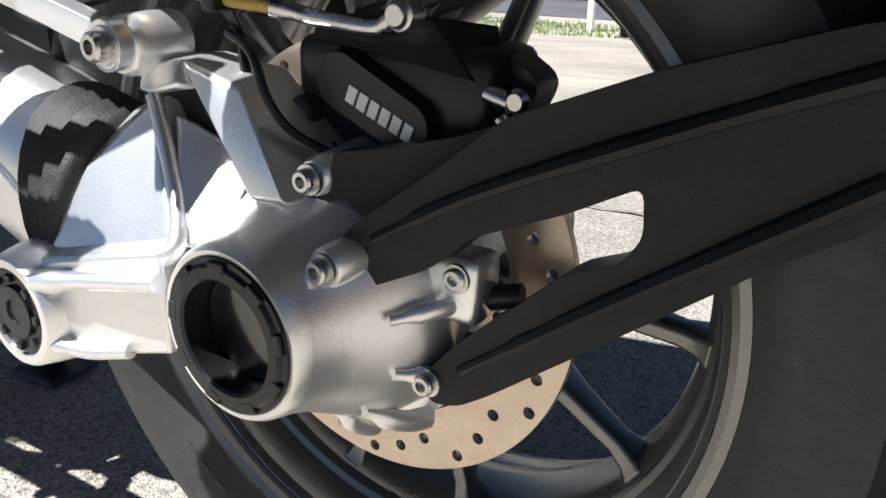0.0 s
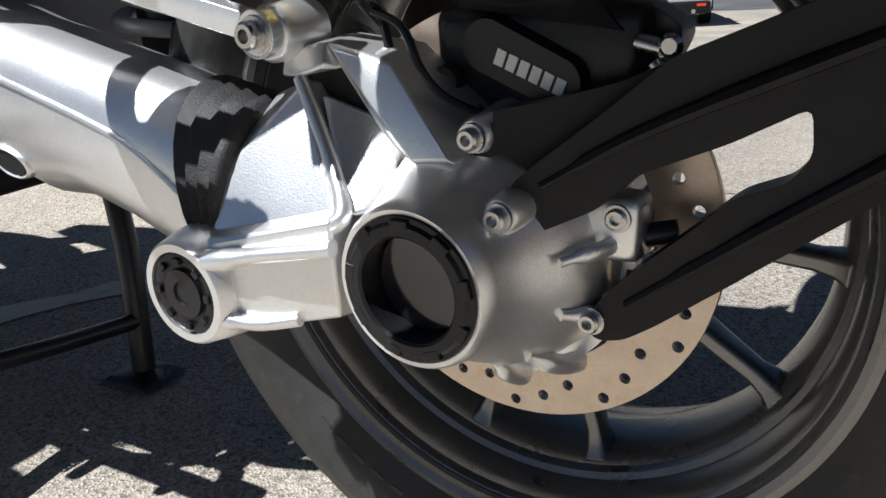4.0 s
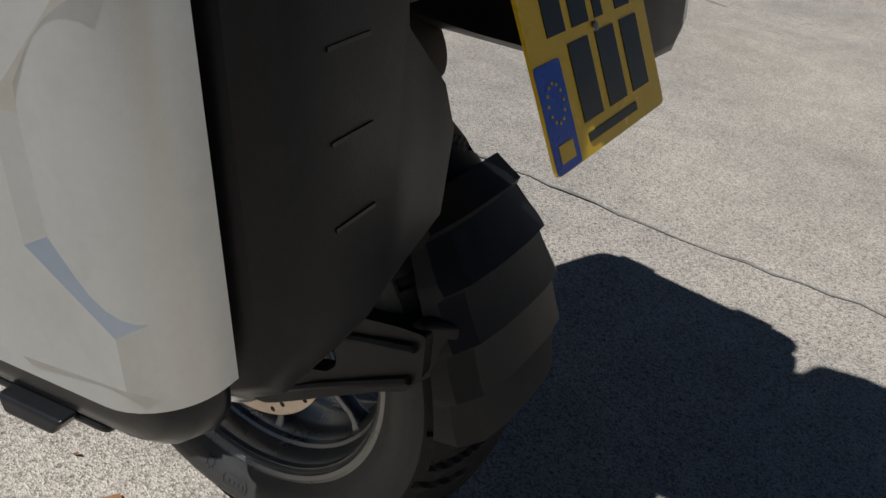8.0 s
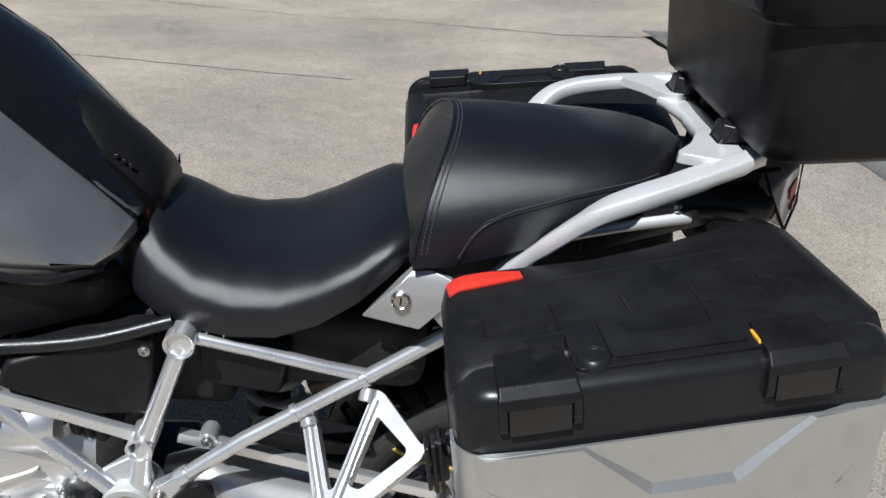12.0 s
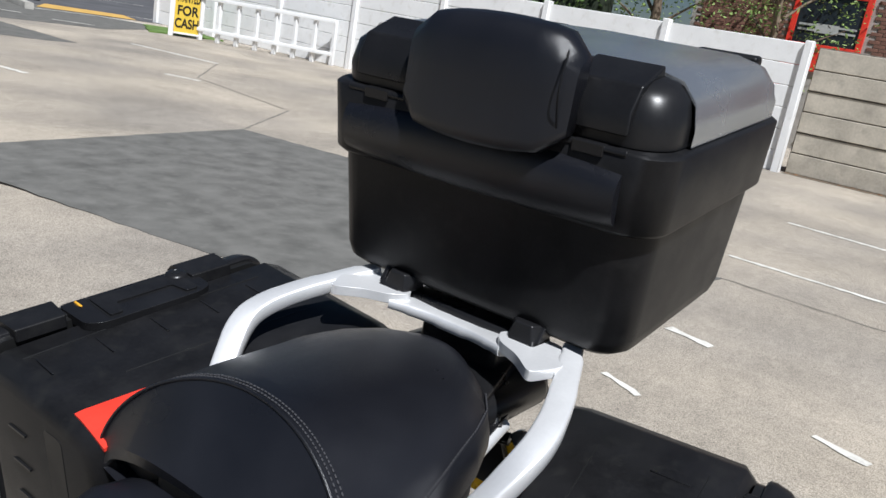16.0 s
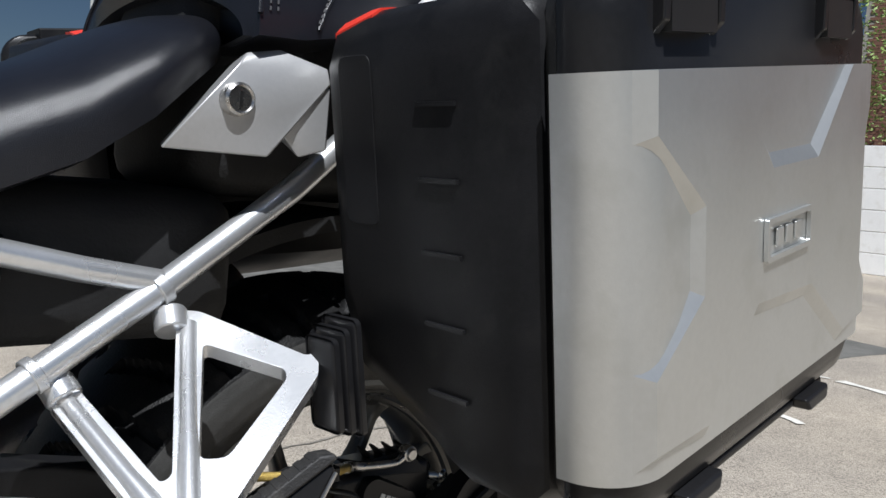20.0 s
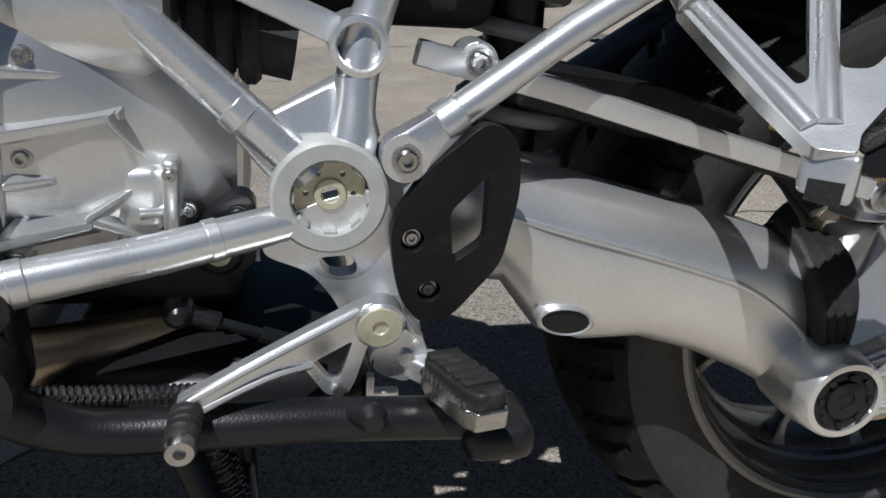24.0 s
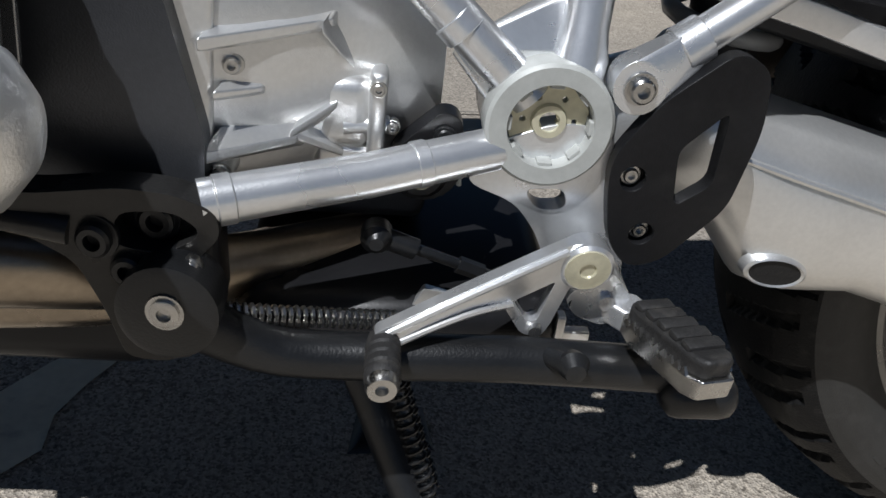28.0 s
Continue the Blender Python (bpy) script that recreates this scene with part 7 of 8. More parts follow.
ss = part("side_stand", join(lathe([(-0.262, 0.026), (-0.290, 0.026), (-0.292, 0.022), (-0.292, 0.0)], (-0.755, 0, 0.387), 30), tube([(-0.745, -0.272, 0.372), (-0.70, -0.262, 0.345), (-0.62, -0.257, 0.337), (-0.52, -0.251, 0.329), (-0.45, -0.248, 0.323)], 0.0145, 18, 1, 4), rbox(-0.475, -0.425, -0.275, -0.215, 0.302, 0.330, 0.012)), BLACKMETAL, bike, "black side stand folded up", smooth=50)
bolt((-0.755, -0.292, 0.390), ss, 0.0075, 0.004)
part("stand_nub", join(tube([(-0.552, -0.255, 0.338), (-0.542, -0.272, 0.345)], 0.006, 12), lathe([(-0.010, 0.0), (-0.008, 0.006), (0, 0.0098), (0.008, 0.006), (0.010, 0.0)], (-0.539, -0.278, 0.348), 18)), BLACKMETAL, ss)


def spring(a, b, r, turns, wire, material, parent):
    a, b = Vector(a), Vector(b)
    d = (b - a).normalized()
    s = d.cross(Vector((0, 1, 0.2))).normalized()
    u = d.cross(s)
    n = turns * 9
    pts = [a + (b - a) * (i / n) + s * (r * math.cos(2 * math.pi * i / 9)) + u * (r * math.sin(2 * math.pi * i / 9)) for i in range(n + 1)]
    return part("spring", tube(pts, wire, 5), material, parent, "coiled steel spring")


spring((-0.742, -0.262, 0.372), (-0.640, -0.240, 0.352), 0.0052, 26, 0.0014, STEEL, ss)
cs = part("centre_stand", join(
    tube([(-0.690, -0.115, 0.320), (-0.610, -0.198, 0.148), (-0.545, -0.268, 0.055), (-0.515, -0.297, 0.020), (-0.47, -0.305, 0.018), (-0.435, -0.309, 0.030)], [0.017, 0.015, 0.014, 0.013, 0.013, 0.012], 14, 1, 4),
    tube([(-0.690, 0.10, 0.320), (-0.640, 0.075, 0.18), (-0.622, 0.050, 0.012)], 0.0145, 16, 1, 3),
    tube([(-0.625, 0.055, 0.080), (-0.615, -0.06, 0.10), (-0.600, -0.205, 0.130)], 0.0105, 14),
    tube([(-0.69, -0.16, 0.325), (-0.69, 0.16, 0.325)], 0.018, 16),
    hull([(-0.665, 0.01, 0.004), (-0.575, 0.015, 0.004), (-0.585, 0.085, 0.004), (-0.655, 0.09, 0.004), (-0.65, 0.02, 0.016), (-0.59, 0.025, 0.016), (-0.60, 0.07, 0.016), (-0.645, 0.075, 0.016)]),
    hull([(-0.445, -0.33, 0.03), (-0.445, -0.295, 0.03), (-0.405, -0.335, 0.045), (-0.405, -0.29, 0.045), (-0.43, -0.33, 0.012), (-0.43, -0.295, 0.012)])), BLACKMETAL, bike, "black tubular centre stand standing on the concrete", smooth=50)
part("stand_lug", hull([(-0.565, -0.262, 0.10), (-0.585, -0.25, 0.13), (-0.60, -0.262, 0.10), (-0.59, -0.27, 0.08), (-0.57, -0.23, 0.1), (-0.60, -0.235, 0.1)]), BLACKMETAL, cs, bevel=0.003)
for dy in (0.0, 0.02):
    spring((-0.655, -0.165 + dy, 0.325), (-0.600, -0.215 + dy, 0.165), 0.0062, 24, 0.0015, BLACKMETAL, cs)
# covers behind the frame
part("airbox_cover", hull([(-0.523, -0.158, 0.712), (-0.532, -0.160, 0.590), (-0.575, -0.165, 0.725), (-0.70, -0.195, 0.690), (-0.715, -0.197, 0.655), (-0.60, -0.17, 0.592), (-0.525, -0.10, 0.72), (-0.53, -0.10, 0.58), (-0.72, -0.10, 0.70), (-0.72, -0.10, 0.63)]), PLASTIC, bike, "grained black airbox side cover", bevel=0.008)
bolt((-0.536, -0.163, 0.699), bike, 0.006, 0.004)
part("electronics_cover", hull([(-0.475, -0.14, 0.715), (-0.465, -0.14, 0.635), (-0.42, -0.145, 0.725), (-0.345, -0.14, 0.70), (-0.36, -0.14, 0.62), (-0.47, -0.09, 0.72), (-0.46, -0.09, 0.62), (-0.34, -0.09, 0.71), (-0.35, -0.09, 0.61)]), PLASTIC, bike, "black electronics cover", bevel=0.008)
part("crash_trim", tube([(-0.50, -0.150, 0.740), (-0.62, -0.175, 0.715), (-0.80, -0.19, 0.70)], 0.010, 12, 1, 4), BLACKMETAL, bike)
part("throttle_hose", join(*[lathe([(-0.01, 0.026), (-0.006, 0.030), (0.0, 0.030), (0.004, 0.026)], (-0.655 + 0.016 * k, -0.13, 0.565 - 0.004 * k), 24, axis="x") for k in range(4)], tube([(-0.68, -0.13, 0.57), (-0.58, -0.13, 0.55)], 0.024, 18)), RUBBER, bike, "black ribbed intake hose")
part("blue_reservoir", tube([(-0.345, -0.06, 0.69), (-0.30, -0.065, 0.71)], 0.014, 18), BLUE, bike, "dark blue damper knob", bevel=0.003)
VIEW_FIT.clear()

# ---- motorcycle: front end, unseen, added for its shadow ----
part("belly_cover", rbox(-1.28, -0.98, -0.17, 0.17, 0.30, 0.62, 0.05), PLASTIC, bike, "black belly and radiator cover")
part("front_fairing", hull([(-1.05, -0.20, 0.78), (-1.05, 0.20, 0.78), (-1.10, -0.22, 1.02), (-1.10, 0.22, 1.02), (-1.36, -0.17, 0.86), (-1.36, 0.17, 0.86), (-1.32, -0.14, 1.12), (-1.32, 0.14, 1.12), (-1.24, -0.20, 0.70), (-1.24, 0.20, 0.70)]), TANK, bike, "grey front fairing", bevel=0.02)
part("windscreen", hull([(-1.30, -0.16, 1.12), (-1.30, 0.16, 1.12), (-1.20, -0.15, 1.38), (-1.20, 0.15, 1.38), (-1.296, -0.16, 1.12), (-1.296, 0.16, 1.12), (-1.196, -0.15, 1.38), (-1.196, 0.15, 1.38)]), GLASS_, bike, "clear windscreen")
part("beak", hull([(-1.30, -0.09, 0.86), (-1.30, 0.09, 0.86), (-1.62, -0.03, 0.80), (-1.62, 0.03, 0.80), (-1.34, -0.06, 0.80), (-1.34, 0.06, 0.80), (-1.35, 0, 0.90)]), TANK, bike, bevel=0.01)
for sd in (-1, 1):
    part("fork_leg", tube([(-1.24, sd * 0.10, 0.92), (-1.40, sd * 0.10, 0.60), (-1.51, sd * 0.09, 0.31)], [0.022, 0.024, 0.026], 14), BLACKMETAL, bike, "front fork leg")
    part("handlebar", tube([(-1.10, sd * 0.08, 1.12), (-1.06, sd * 0.25, 1.17), (-0.98, sd * 0.44, 1.14)], 0.013, 12, 1, 4), BLACKMETAL, bike)
    part("front_cylinder_guard", tube([(-1.20, sd * 0.18, 0.66), (-1.16, sd * 0.40, 0.64), (-1.10, sd * 0.50, 0.50), (-1.14, sd * 0.40, 0.36), (-1.20, sd * 0.18, 0.32)], 0.012, 10, 1, 4), BLACKMETAL, bike)
fw = part("front_wheel", lathe([(-0.035, 0.225), (-0.05, 0.245), (0.05, 0.245), (0.035, 0.225)], (-1.51, 0, 0.31), 60, closed=True), RIM, bike, "dark grey front wheel")
part("front_tyre", lathe([(-0.05, 0.235), (-0.062, 0.265), (-0.045, 0.295), (0, 0.31), (0.045, 0.295), (0.062, 0.265), (0.05, 0.235)], (-1.51, 0, 0.31), 72, closed=True), TYRE, fw, "black front tyre")
for k in range(5):
    part("spoke", box(-0.014, 0.014, -0.02, 0.02, 0.02, 0.235, Matrix.Translation((-1.51, 0, 0.31)) @ Matrix.Rotation(2 * math.pi * k / 5, 4, "Y")), RIM, fw, bevel=0.004)
part("hub", lathe([(-0.07, 0.02), (-0.07, 0.035), (0.07, 0.035), (0.07, 0.02)], (-1.51, 0, 0.31), 24), RIM, fw)
cyl2 = part("cylinder_head", rbox(-1.04, -0.80, 0.22, 0.52, 0.44, 0.63, 0.05, seg=4), CAST, eng, "rounded silver cylinder head cover")

# ---- surroundings: wall, fence, sign, road, cars, trees ----
WHITE = mat("white_masonry_paint", (0.80, 0.80, 0.79), 0.7, 0, 0.05, 3, 40, 0.3, 60, dirt=(0.70, 0.69, 0.66))
CONC = mat("bare_concrete_board", (0.44, 0.40, 0.33), 0.85, 0, 0.25, 2.5, 30, 0.5, 90, dirt=(0.33, 0.30, 0.25))
BRICK = mat("brown_red_brick", (0.17, 0.085, 0.06), 0.85, 0, 0.4, 2, 50, 0.5, 90)
MORTAR = mat("grey_mortar", (0.33, 0.31, 0.28), 0.9, 0, 0.2, 6, 60, 0.4, 90)
SIGNY = mat("yellow_sign_board", (0.72, 0.50, 0.05), 0.5, 0, 0.06, 4, 60, 0.05, 100)
GLASS = mat("dark_window_glass", (0.02, 0.025, 0.03), 0.06, 0, 0.1, 4, 60, 0.0)
CARSILVER = mat("silver_blue_car_paint", (0.52, 0.55, 0.62), 0.25, 0.6, 0.04, 4, 200, 0.0, coat=0.6)
CARBLACK = mat("black_car_paint", (0.012, 0.013, 0.016), 0.15, 0, 0.1, 4, 200, 0.0, coat=0.6)
CARBLUE = mat("blue_car_paint", (0.02, 0.10, 0.42), 0.2, 0.2, 0.06, 4, 200, 0.0, coat=0.6)
BARK = mat("grey_brown_bark", (0.17, 0.13, 0.09), 0.9, 0, 0.4, 12, 60, 0.8, 40)
KERB = mat("pale_kerb_stone", (0.46, 0.44, 0.40), 0.85, 0, 0.2, 3, 50, 0.4, 90)
GALV = mat("galvanised_steel", (0.46, 0.48, 0.50), 0.5, 0.5, 0.15, 10, 90, 0.1, 200)
YPATCH = mat("ochre_tactile_surface", (0.55, 0.34, 0.09), 0.85, 0, 0.2, 3, 50, 0.4, 90)


def leafy(name, dark, light):
    m = mat(name, light, 0.55, 0, 0.2, 3, 60, 0.2, 90)
    n, l = m.node_tree.nodes, m.node_tree.links
    geo, ramp = n.new("ShaderNodeNewGeometry"), n.new("ShaderNodeValToRGB")
    ramp.color_ramp.elements[0].color, ramp.color_ramp.elements[1].color = (*dark, 1), (*light, 1)
    l.new(geo.outputs["Random Per Island"], ramp.inputs[0])
    l.new(ramp.outputs[0], n["Principled BSDF"].inputs["Base Color"])
    n["Principled BSDF"].inputs["Transmission Weight"].default_value = 0.0
    n["Principled BSDF"].inputs["Subsurface Weight"].default_value = 0.0
    return m


HEDGE = leafy("hedge_leaf", (0.03, 0.065, 0.018), (0.16, 0.25, 0.07))
ASH = leafy("ash_leaf", (0.08, 0.15, 0.03), (0.28, 0.38, 0.11))


def top(name, m, label, category, group="", kind=""):
    return tagged(m, label, category, group, kind)


# boundary wall: white boards between posts, then bare boards
wall = thing("wall_rear", (12.75, 9, 0), "white painted concrete board wall with upright posts", "wall", kind="structure")
ys = [2.70 + 2.27 * k for k in range(8)]
board_me = None
for k in range(7):
    for j in range(6):
        part("board", rbox(12.77, 12.82, ys[k] + 0.05, ys[k + 1] - 0.05, 0.325 * j + 0.003, 0.325 * (j + 1) - 0.003, 0.008, seg=1), WHITE, wall)
for k in range(8):
    part("post", rbox(12.70, 12.86, ys[k] - 0.06, ys[k] + 0.06, -0.1, 2.0 if k else 1.99, 0.012, seg=1), WHITE, wall)
wall2 = thing("wall_side", (13.1, 0, 0), "bare weathered concrete board wall", "wall", kind="structure")
for k in range(5):
    y1 = 2.62 - 2.2 * k
    for j in range(6):
        part("board", rbox(13.0 + 0.02 * (j % 2), 13.10, y1 - 2.18, y1 - 0.02, 0.32 * j + 0.008, 0.32 * (j + 1) - 0.008, 0.008, seg=1), CONC, wall2)
part("backing", box(13.08, 13.16, -8.4, 2.62, -0.1, 1.93), CRACK, wall2)
bm = bmesh.new()
for k in range(120):
    y = -7 + 9.6 * random.random()
    x = 12.98 - abs(random.gauss(0, 0.09))
    s = random.uniform(0.01, 0.04)
    v = [bm.verts.new((x + random.uniform(-s, s), y + random.uniform(-s, s), random.uniform(0, s))) for q in range(4)]
    bmesh.ops.convex_hull(bm, input=v)
part("litter", bm, DRY, wall2, "dry leaves and grit along the foot")
tagged(sheet("soil_strip", ragged([(12.78, -7), (12.8, 2.6), (13.05, 2.6), (13.05, -7)], 0.03), 0.006, MUD, "soil strip", depth=0.005), "strip of soil and litter at the foot of the wall", "soil", kind="structure")

# brick house with a red window
house = thing("brick_house", (18.3, 0, 0), "brown brick building with a red-framed window", "building")
part("house_wall", box(18.02, 24, -9, 6.6, -0.1, 6.5), MORTAR, house)
part("house_roof", hull([(17.7, -9.4, 6.4), (17.7, 7.0, 6.4), (24.3, -9.4, 6.4), (24.3, 7.0, 6.4), (21, -9.4, 8.6), (21, 7.0, 8.6)]), CRACK, house, "dark tiled roof")
bme = rbox(0, 0.03, -0.107, 0.107, -0.0325, 0.0325, 0.004, seg=1)
brick_mesh = bpy.data.meshes.new("brick")
bme.to_mesh(brick_mesh)
bme.free()
brick_mesh.materials.append(BRICK)
far_bricks = []
for j in range(84):
    for i in range(68):
        y, z = -8.8 + 0.225 * i + 0.1125 * (j % 2), 0.05 + 0.075 * j
        if 2.9 < y < 4.55 and z < 3.3:
            continue
        if 1.65 < z < 3.2 and 2.0 < y < 6.6:
            b = new("brick", brick_mesh)
            b.location = (18.0, y, z)
            b.parent = house
            b.matrix_parent_inverse = house.matrix_world.inverted() if house.matrix_world.translation.length > 1 else Matrix.Translation((-18.3, 0, 0))
        else:
            far_bricks.append((y, z))
vs, fs = [], []
for y, z in far_bricks:
    o = len(vs)
    vs += [(18.0, y - 0.107, z - 0.0325), (18.0, y + 0.107, z - 0.0325), (18.0, y + 0.107, z + 0.0325), (18.0, y - 0.107, z + 0.0325), (18.03, y - 0.107, z - 0.0325), (18.03, y + 0.107, z - 0.0325), (18.03, y + 0.107, z + 0.0325), (18.03, y - 0.107, z + 0.0325)]
    fs += [(o, o + 3, o + 2, o + 1), (o, o + 1, o + 5, o + 4), (o + 2, o + 3, o + 7, o + 6), (o, o + 4, o + 7, o + 3), (o + 1, o + 2, o + 6, o + 5)]
fb = bpy.data.meshes.new("far_bricks")
fb.from_pydata(vs, [], fs)
fb.materials.append(BRICK)
fbo = tagged(new("brickwork", fb), kind="stuff")
fbo.parent = house
fbo.matrix_parent_inverse = Matrix.Translation((-18.3, 0, 0))
win = part("window", join(box(17.96, 18.06, 2.98, 3.10, 0.6, 3.25), box(17.96, 18.06, 4.35, 4.47, 0.6, 3.25), box(17.96, 18.06, 3.10, 4.35, 3.12, 3.25), box(17.96, 18.06, 3.10, 4.35, 1.62, 2.17)), RED, house, "red painted window frame", bevel=0.01)
part("pane", box(18.0, 18.02, 3.10, 4.35, 2.17, 3.12), GLASS, win, "dark glass pane")
part("blind", join(*[box(17.985, 17.998, 3.16, 4.29, 2.42 + 0.1 * k, 2.46 + 0.1 * k) for k in range(2)], box(17.984, 17.997, 3.5, 3.95, 2.40, 2.58)), PALE, win, "pale plain bars on the glass")

# low white rail fence before the wall
fa, fb_ = Vector((11.42, 15.08, 0)), Vector((12.62, 12.15, 0))
fence = thing("rail_fence", fa, "low white painted wooden rail fence", "fence")
fd = (fb_ - fa)
for k in range(8):
    p = fa + fd * k / 7
    part("fence_post", rbox(p.x - 0.04, p.x + 0.04, p.y - 0.045, p.y + 0.045, 0, 0.95, 0.008, seg=1), WHITE, fence)
for z in (0.24, 0.92):
    a, b = fa + Vector((-0.05, 0, z)), fb_ + Vector((-0.05, 0, z))
    part("fence_rail", tube([a, b], 0.045, 8, 0.9, square=True), WHITE, fence)
# yellow sign in its white frame
sign = thing("notice_board", (11.1, 15.3, 0), "yellow board with black capitals in a white frame", "sign")
su = (Vector((11.42, 15.05, 0)) - Vector((10.93, 15.44, 0))).normalized()
sn = Vector((su.y, -su.x, 0))
if sn.dot(Vector((-1, -1, 0))) < 0:
    sn = -sn
SMt = Matrix(((su.x, -sn.x, 0, 10.93), (su.y, -sn.y, 0, 15.44), (0, 0, 1, 0), (0, 0, 0, 1)))
part("sign_board", box(0.06, 0.60, -0.015, 0.015, 0.10, 1.28, SMt), SIGNY, sign, "yellow sign board", bevel=0.003)
part("frame_post", rbox(-0.05, 0.06, -0.05, 0.05, 0, 1.4, 0.008, SMt, 1), WHITE, sign)
part("frame_post", rbox(0.60, 0.68, -0.05, 0.05, 0, 1.4, 0.008, SMt, 1), WHITE, sign)
part("frame_rail", rbox(0.06, 0.60, -0.03, 0.03, 0.06, 0.10, 0.006, SMt, 1), WHITE, sign)
part("frame_rail", rbox(0.06, 0.60, -0.03, 0.03, 1.28, 1.34, 0.006, SMt, 1), WHITE, sign)
for k, word in enumerate(("BIKES", "WANTED", "FOR", "CASH")):
    cu = bpy.data.curves.new("words", "FONT")
    cu.body, cu.align_x, cu.size, cu.extrude = word, "CENTER", 0.235, 0.002
    cu.offset = 0.006
    tmp = bpy.data.objects.new("words", cu)
    scene.collection.objects.link(tmp)
    bpy.context.view_layer.update()
    me = bpy.data.meshes.new_from_object(tmp.evaluated_get(bpy.context.evaluated_depsgraph_get()))
    bpy.data.objects.remove(tmp)
    w = max(v.co.x for v in me.vertices) - min(v.co.x for v in me.vertices)
    bmw_ = bmesh.new()
    bmw_.from_mesh(me)
    sx = min(1.0, 0.50 / w)
    bmw_.transform(SMt @ Matrix(((sx, 0, 0, 0.33), (0, 0, -1, -0.019), (0, 1.2, 0, 1.03 - 0.275 * k), (0, 0, 0, 1))))
    part("word", bmw_, INK, sign, "black capital letters")

# posts with a rail at the entrance
ent = thing("entrance_rail", (6.6, 15.1, 0), "white and grey posts with a low white rail", "fence")
for x, y, m, h in ((6.69, 15.08, WHITE, 1.25), (6.44, 15.85, GALV, 1.2), (6.40, 17.5, GALV, 1.2)):
    part("rail_post", rbox(x - 0.055, x + 0.055, y - 0.055, y + 0.055, -0.05, h, 0.01, seg=1), m, ent)
part("rail", tube([(6.69, 15.08, 0.40), (5.1, 17.6, 0.42), (3.5, 20.0, 0.42)], 0.05, 8, 1, square=True), WHITE, ent)

# road, kerbs, verge
tagged(sheet("road", [(-60, 27), (-14, 21.5), (0, 23), (9.6, 21.3), (11.4, 19.0), (20, 14.9), (60, -4), (60, 12), (34, 26), (25, 37), (21, 43.5), (-60, 52)], 0.012, ROAD, "grey asphalt road", depth=0.02), "grey asphalt road past the forecourt", "road", kind="structure")
tagged(sheet("tarmac_apron", ragged([(6.2, 15.7), (9.3, 15.3), (12.0, 16.9), (11.4, 19.0), (9.6, 21.3), (6.0, 20.5)], 0.03), 0.007, TARMAC, "tarmac", depth=0.006), "dark tarmac apron at the entrance", "ground patch", kind="structure")
tagged(sheet("tarmac_apron", ragged([(3.2, 13.9), (6.4, 12.3), (6.9, 12.3), (6.9, 15.2), (3.2, 16.4)], 0.03), 0.006, TARMAC, "tarmac", depth=0.005), "dark tarmac strip by the parked car", "ground patch", kind="structure")
tagged(sheet("ochre_patch", [(10.0, 19.3), (10.9, 20.6), (12.6, 19.8), (12.2, 18.6)], 0.018, YPATCH, "ochre", depth=0.004), "ochre coloured surface at the crossing", "road marking", kind="structure")
for pts, w in (([(9.5, 18.6), (11.0, 18.4), (12.4, 16.6)], 0.12), ([(14.9, 26.2), (17.0, 25.4)], 0.12), ([(12.6, 19.6), (16, 17.9)], 0.12), ([(21.0, 29.0), (23.0, 27.6)], 0.12), ([(8.6, 16.1), (9.3, 15.7)], 0.10), ([(7.9, 17.3), (8.4, 16.9)], 0.10)):
    ribbon("painted_line", pts, w, PAINT, "white line on the road", "road marking", z=0.0225, amp=0.01, step=0.2)
for pts in ([(9.3, 18.3), (9.8, 20.2), (10.6, 21.6)], [(21.0, 43.6), (25.2, 37.2), (34.2, 26.2)], [(-30, 49), (0, 46), (21, 43.6)]):
    a = [Vector((*p, 0.06)) for p in pts]
    tagged(part("kerb", tube(a, 0.10, 8, 1, square=True), KERB), "pale stone kerb along the road", "kerb", "kerbs", kind="structure")
tagged(sheet("verge", ragged([(10.6, 15.7), (11.6, 17.4), (12.6, 16.9), (12.2, 15.2), (11.5, 15.6)], 0.05), 0.03, GRASS, "grass", depth=0.03), "grass verge beside the sign", "grass", kind="structure")
tagged(sheet("far_pavement", [(21.2, 43.8), (25.4, 37.4), (34.4, 26.4), (38, 28), (29, 41), (23, 47)], 0.05, KERB, "paving", depth=0.05), "pale far pavement", "pavement", kind="structure")
rail_far = thing("street_railing", (24, 42, 0), "dark steel pedestrian railing along the far pavement", "railing")
ra = [Vector((14, 46.5, 0)), Vector((22.4, 45.0, 0)), Vector((26.4, 38.6, 0)), Vector((33, 30.5, 0))]
bl = []
for a, b in zip(ra, ra[1:]):
    n = int((b - a).length / 0.25)
    for k in range(n):
        p = a + (b - a) * k / n
        bl.append(box(p.x - 0.02, p.x + 0.02, p.y - 0.02, p.y + 0.02, 0.05, 1.15))
part("bars", join(*bl), BLACKMETAL, rail_far, "upright steel bars")
for z in (0.15, 1.15):
    part("rail", tube([p + Vector((0, 0, z)) for p in ra], 0.03, 6), BLACKMETAL, rail_far)
part("garden_wall", join(*[box(0, (b - a).length, 0, 0.3, 0, 1.0, Matrix.Translation(a + Vector((1.6, 1.6, 0))) @ Matrix.Rotation(math.atan2((b - a).y, (b - a).x), 4, "Z")) for a, b in zip(ra, ra[1:])]), BRICK, None)
tagged(bpy.data.objects["garden_wall"], "low brown brick garden wall behind the railing", "wall", kind="structure")
lamp_post = thing("street_lamp", (11.3, 33, 0), "pale tall street lamp column", "street lamp")
part("column", tube([(11.3, 33, 0), (11.3, 33, 4), (11.3, 33, 9)], [0.09, 0.075, 0.06], 12), PALE, lamp_post)
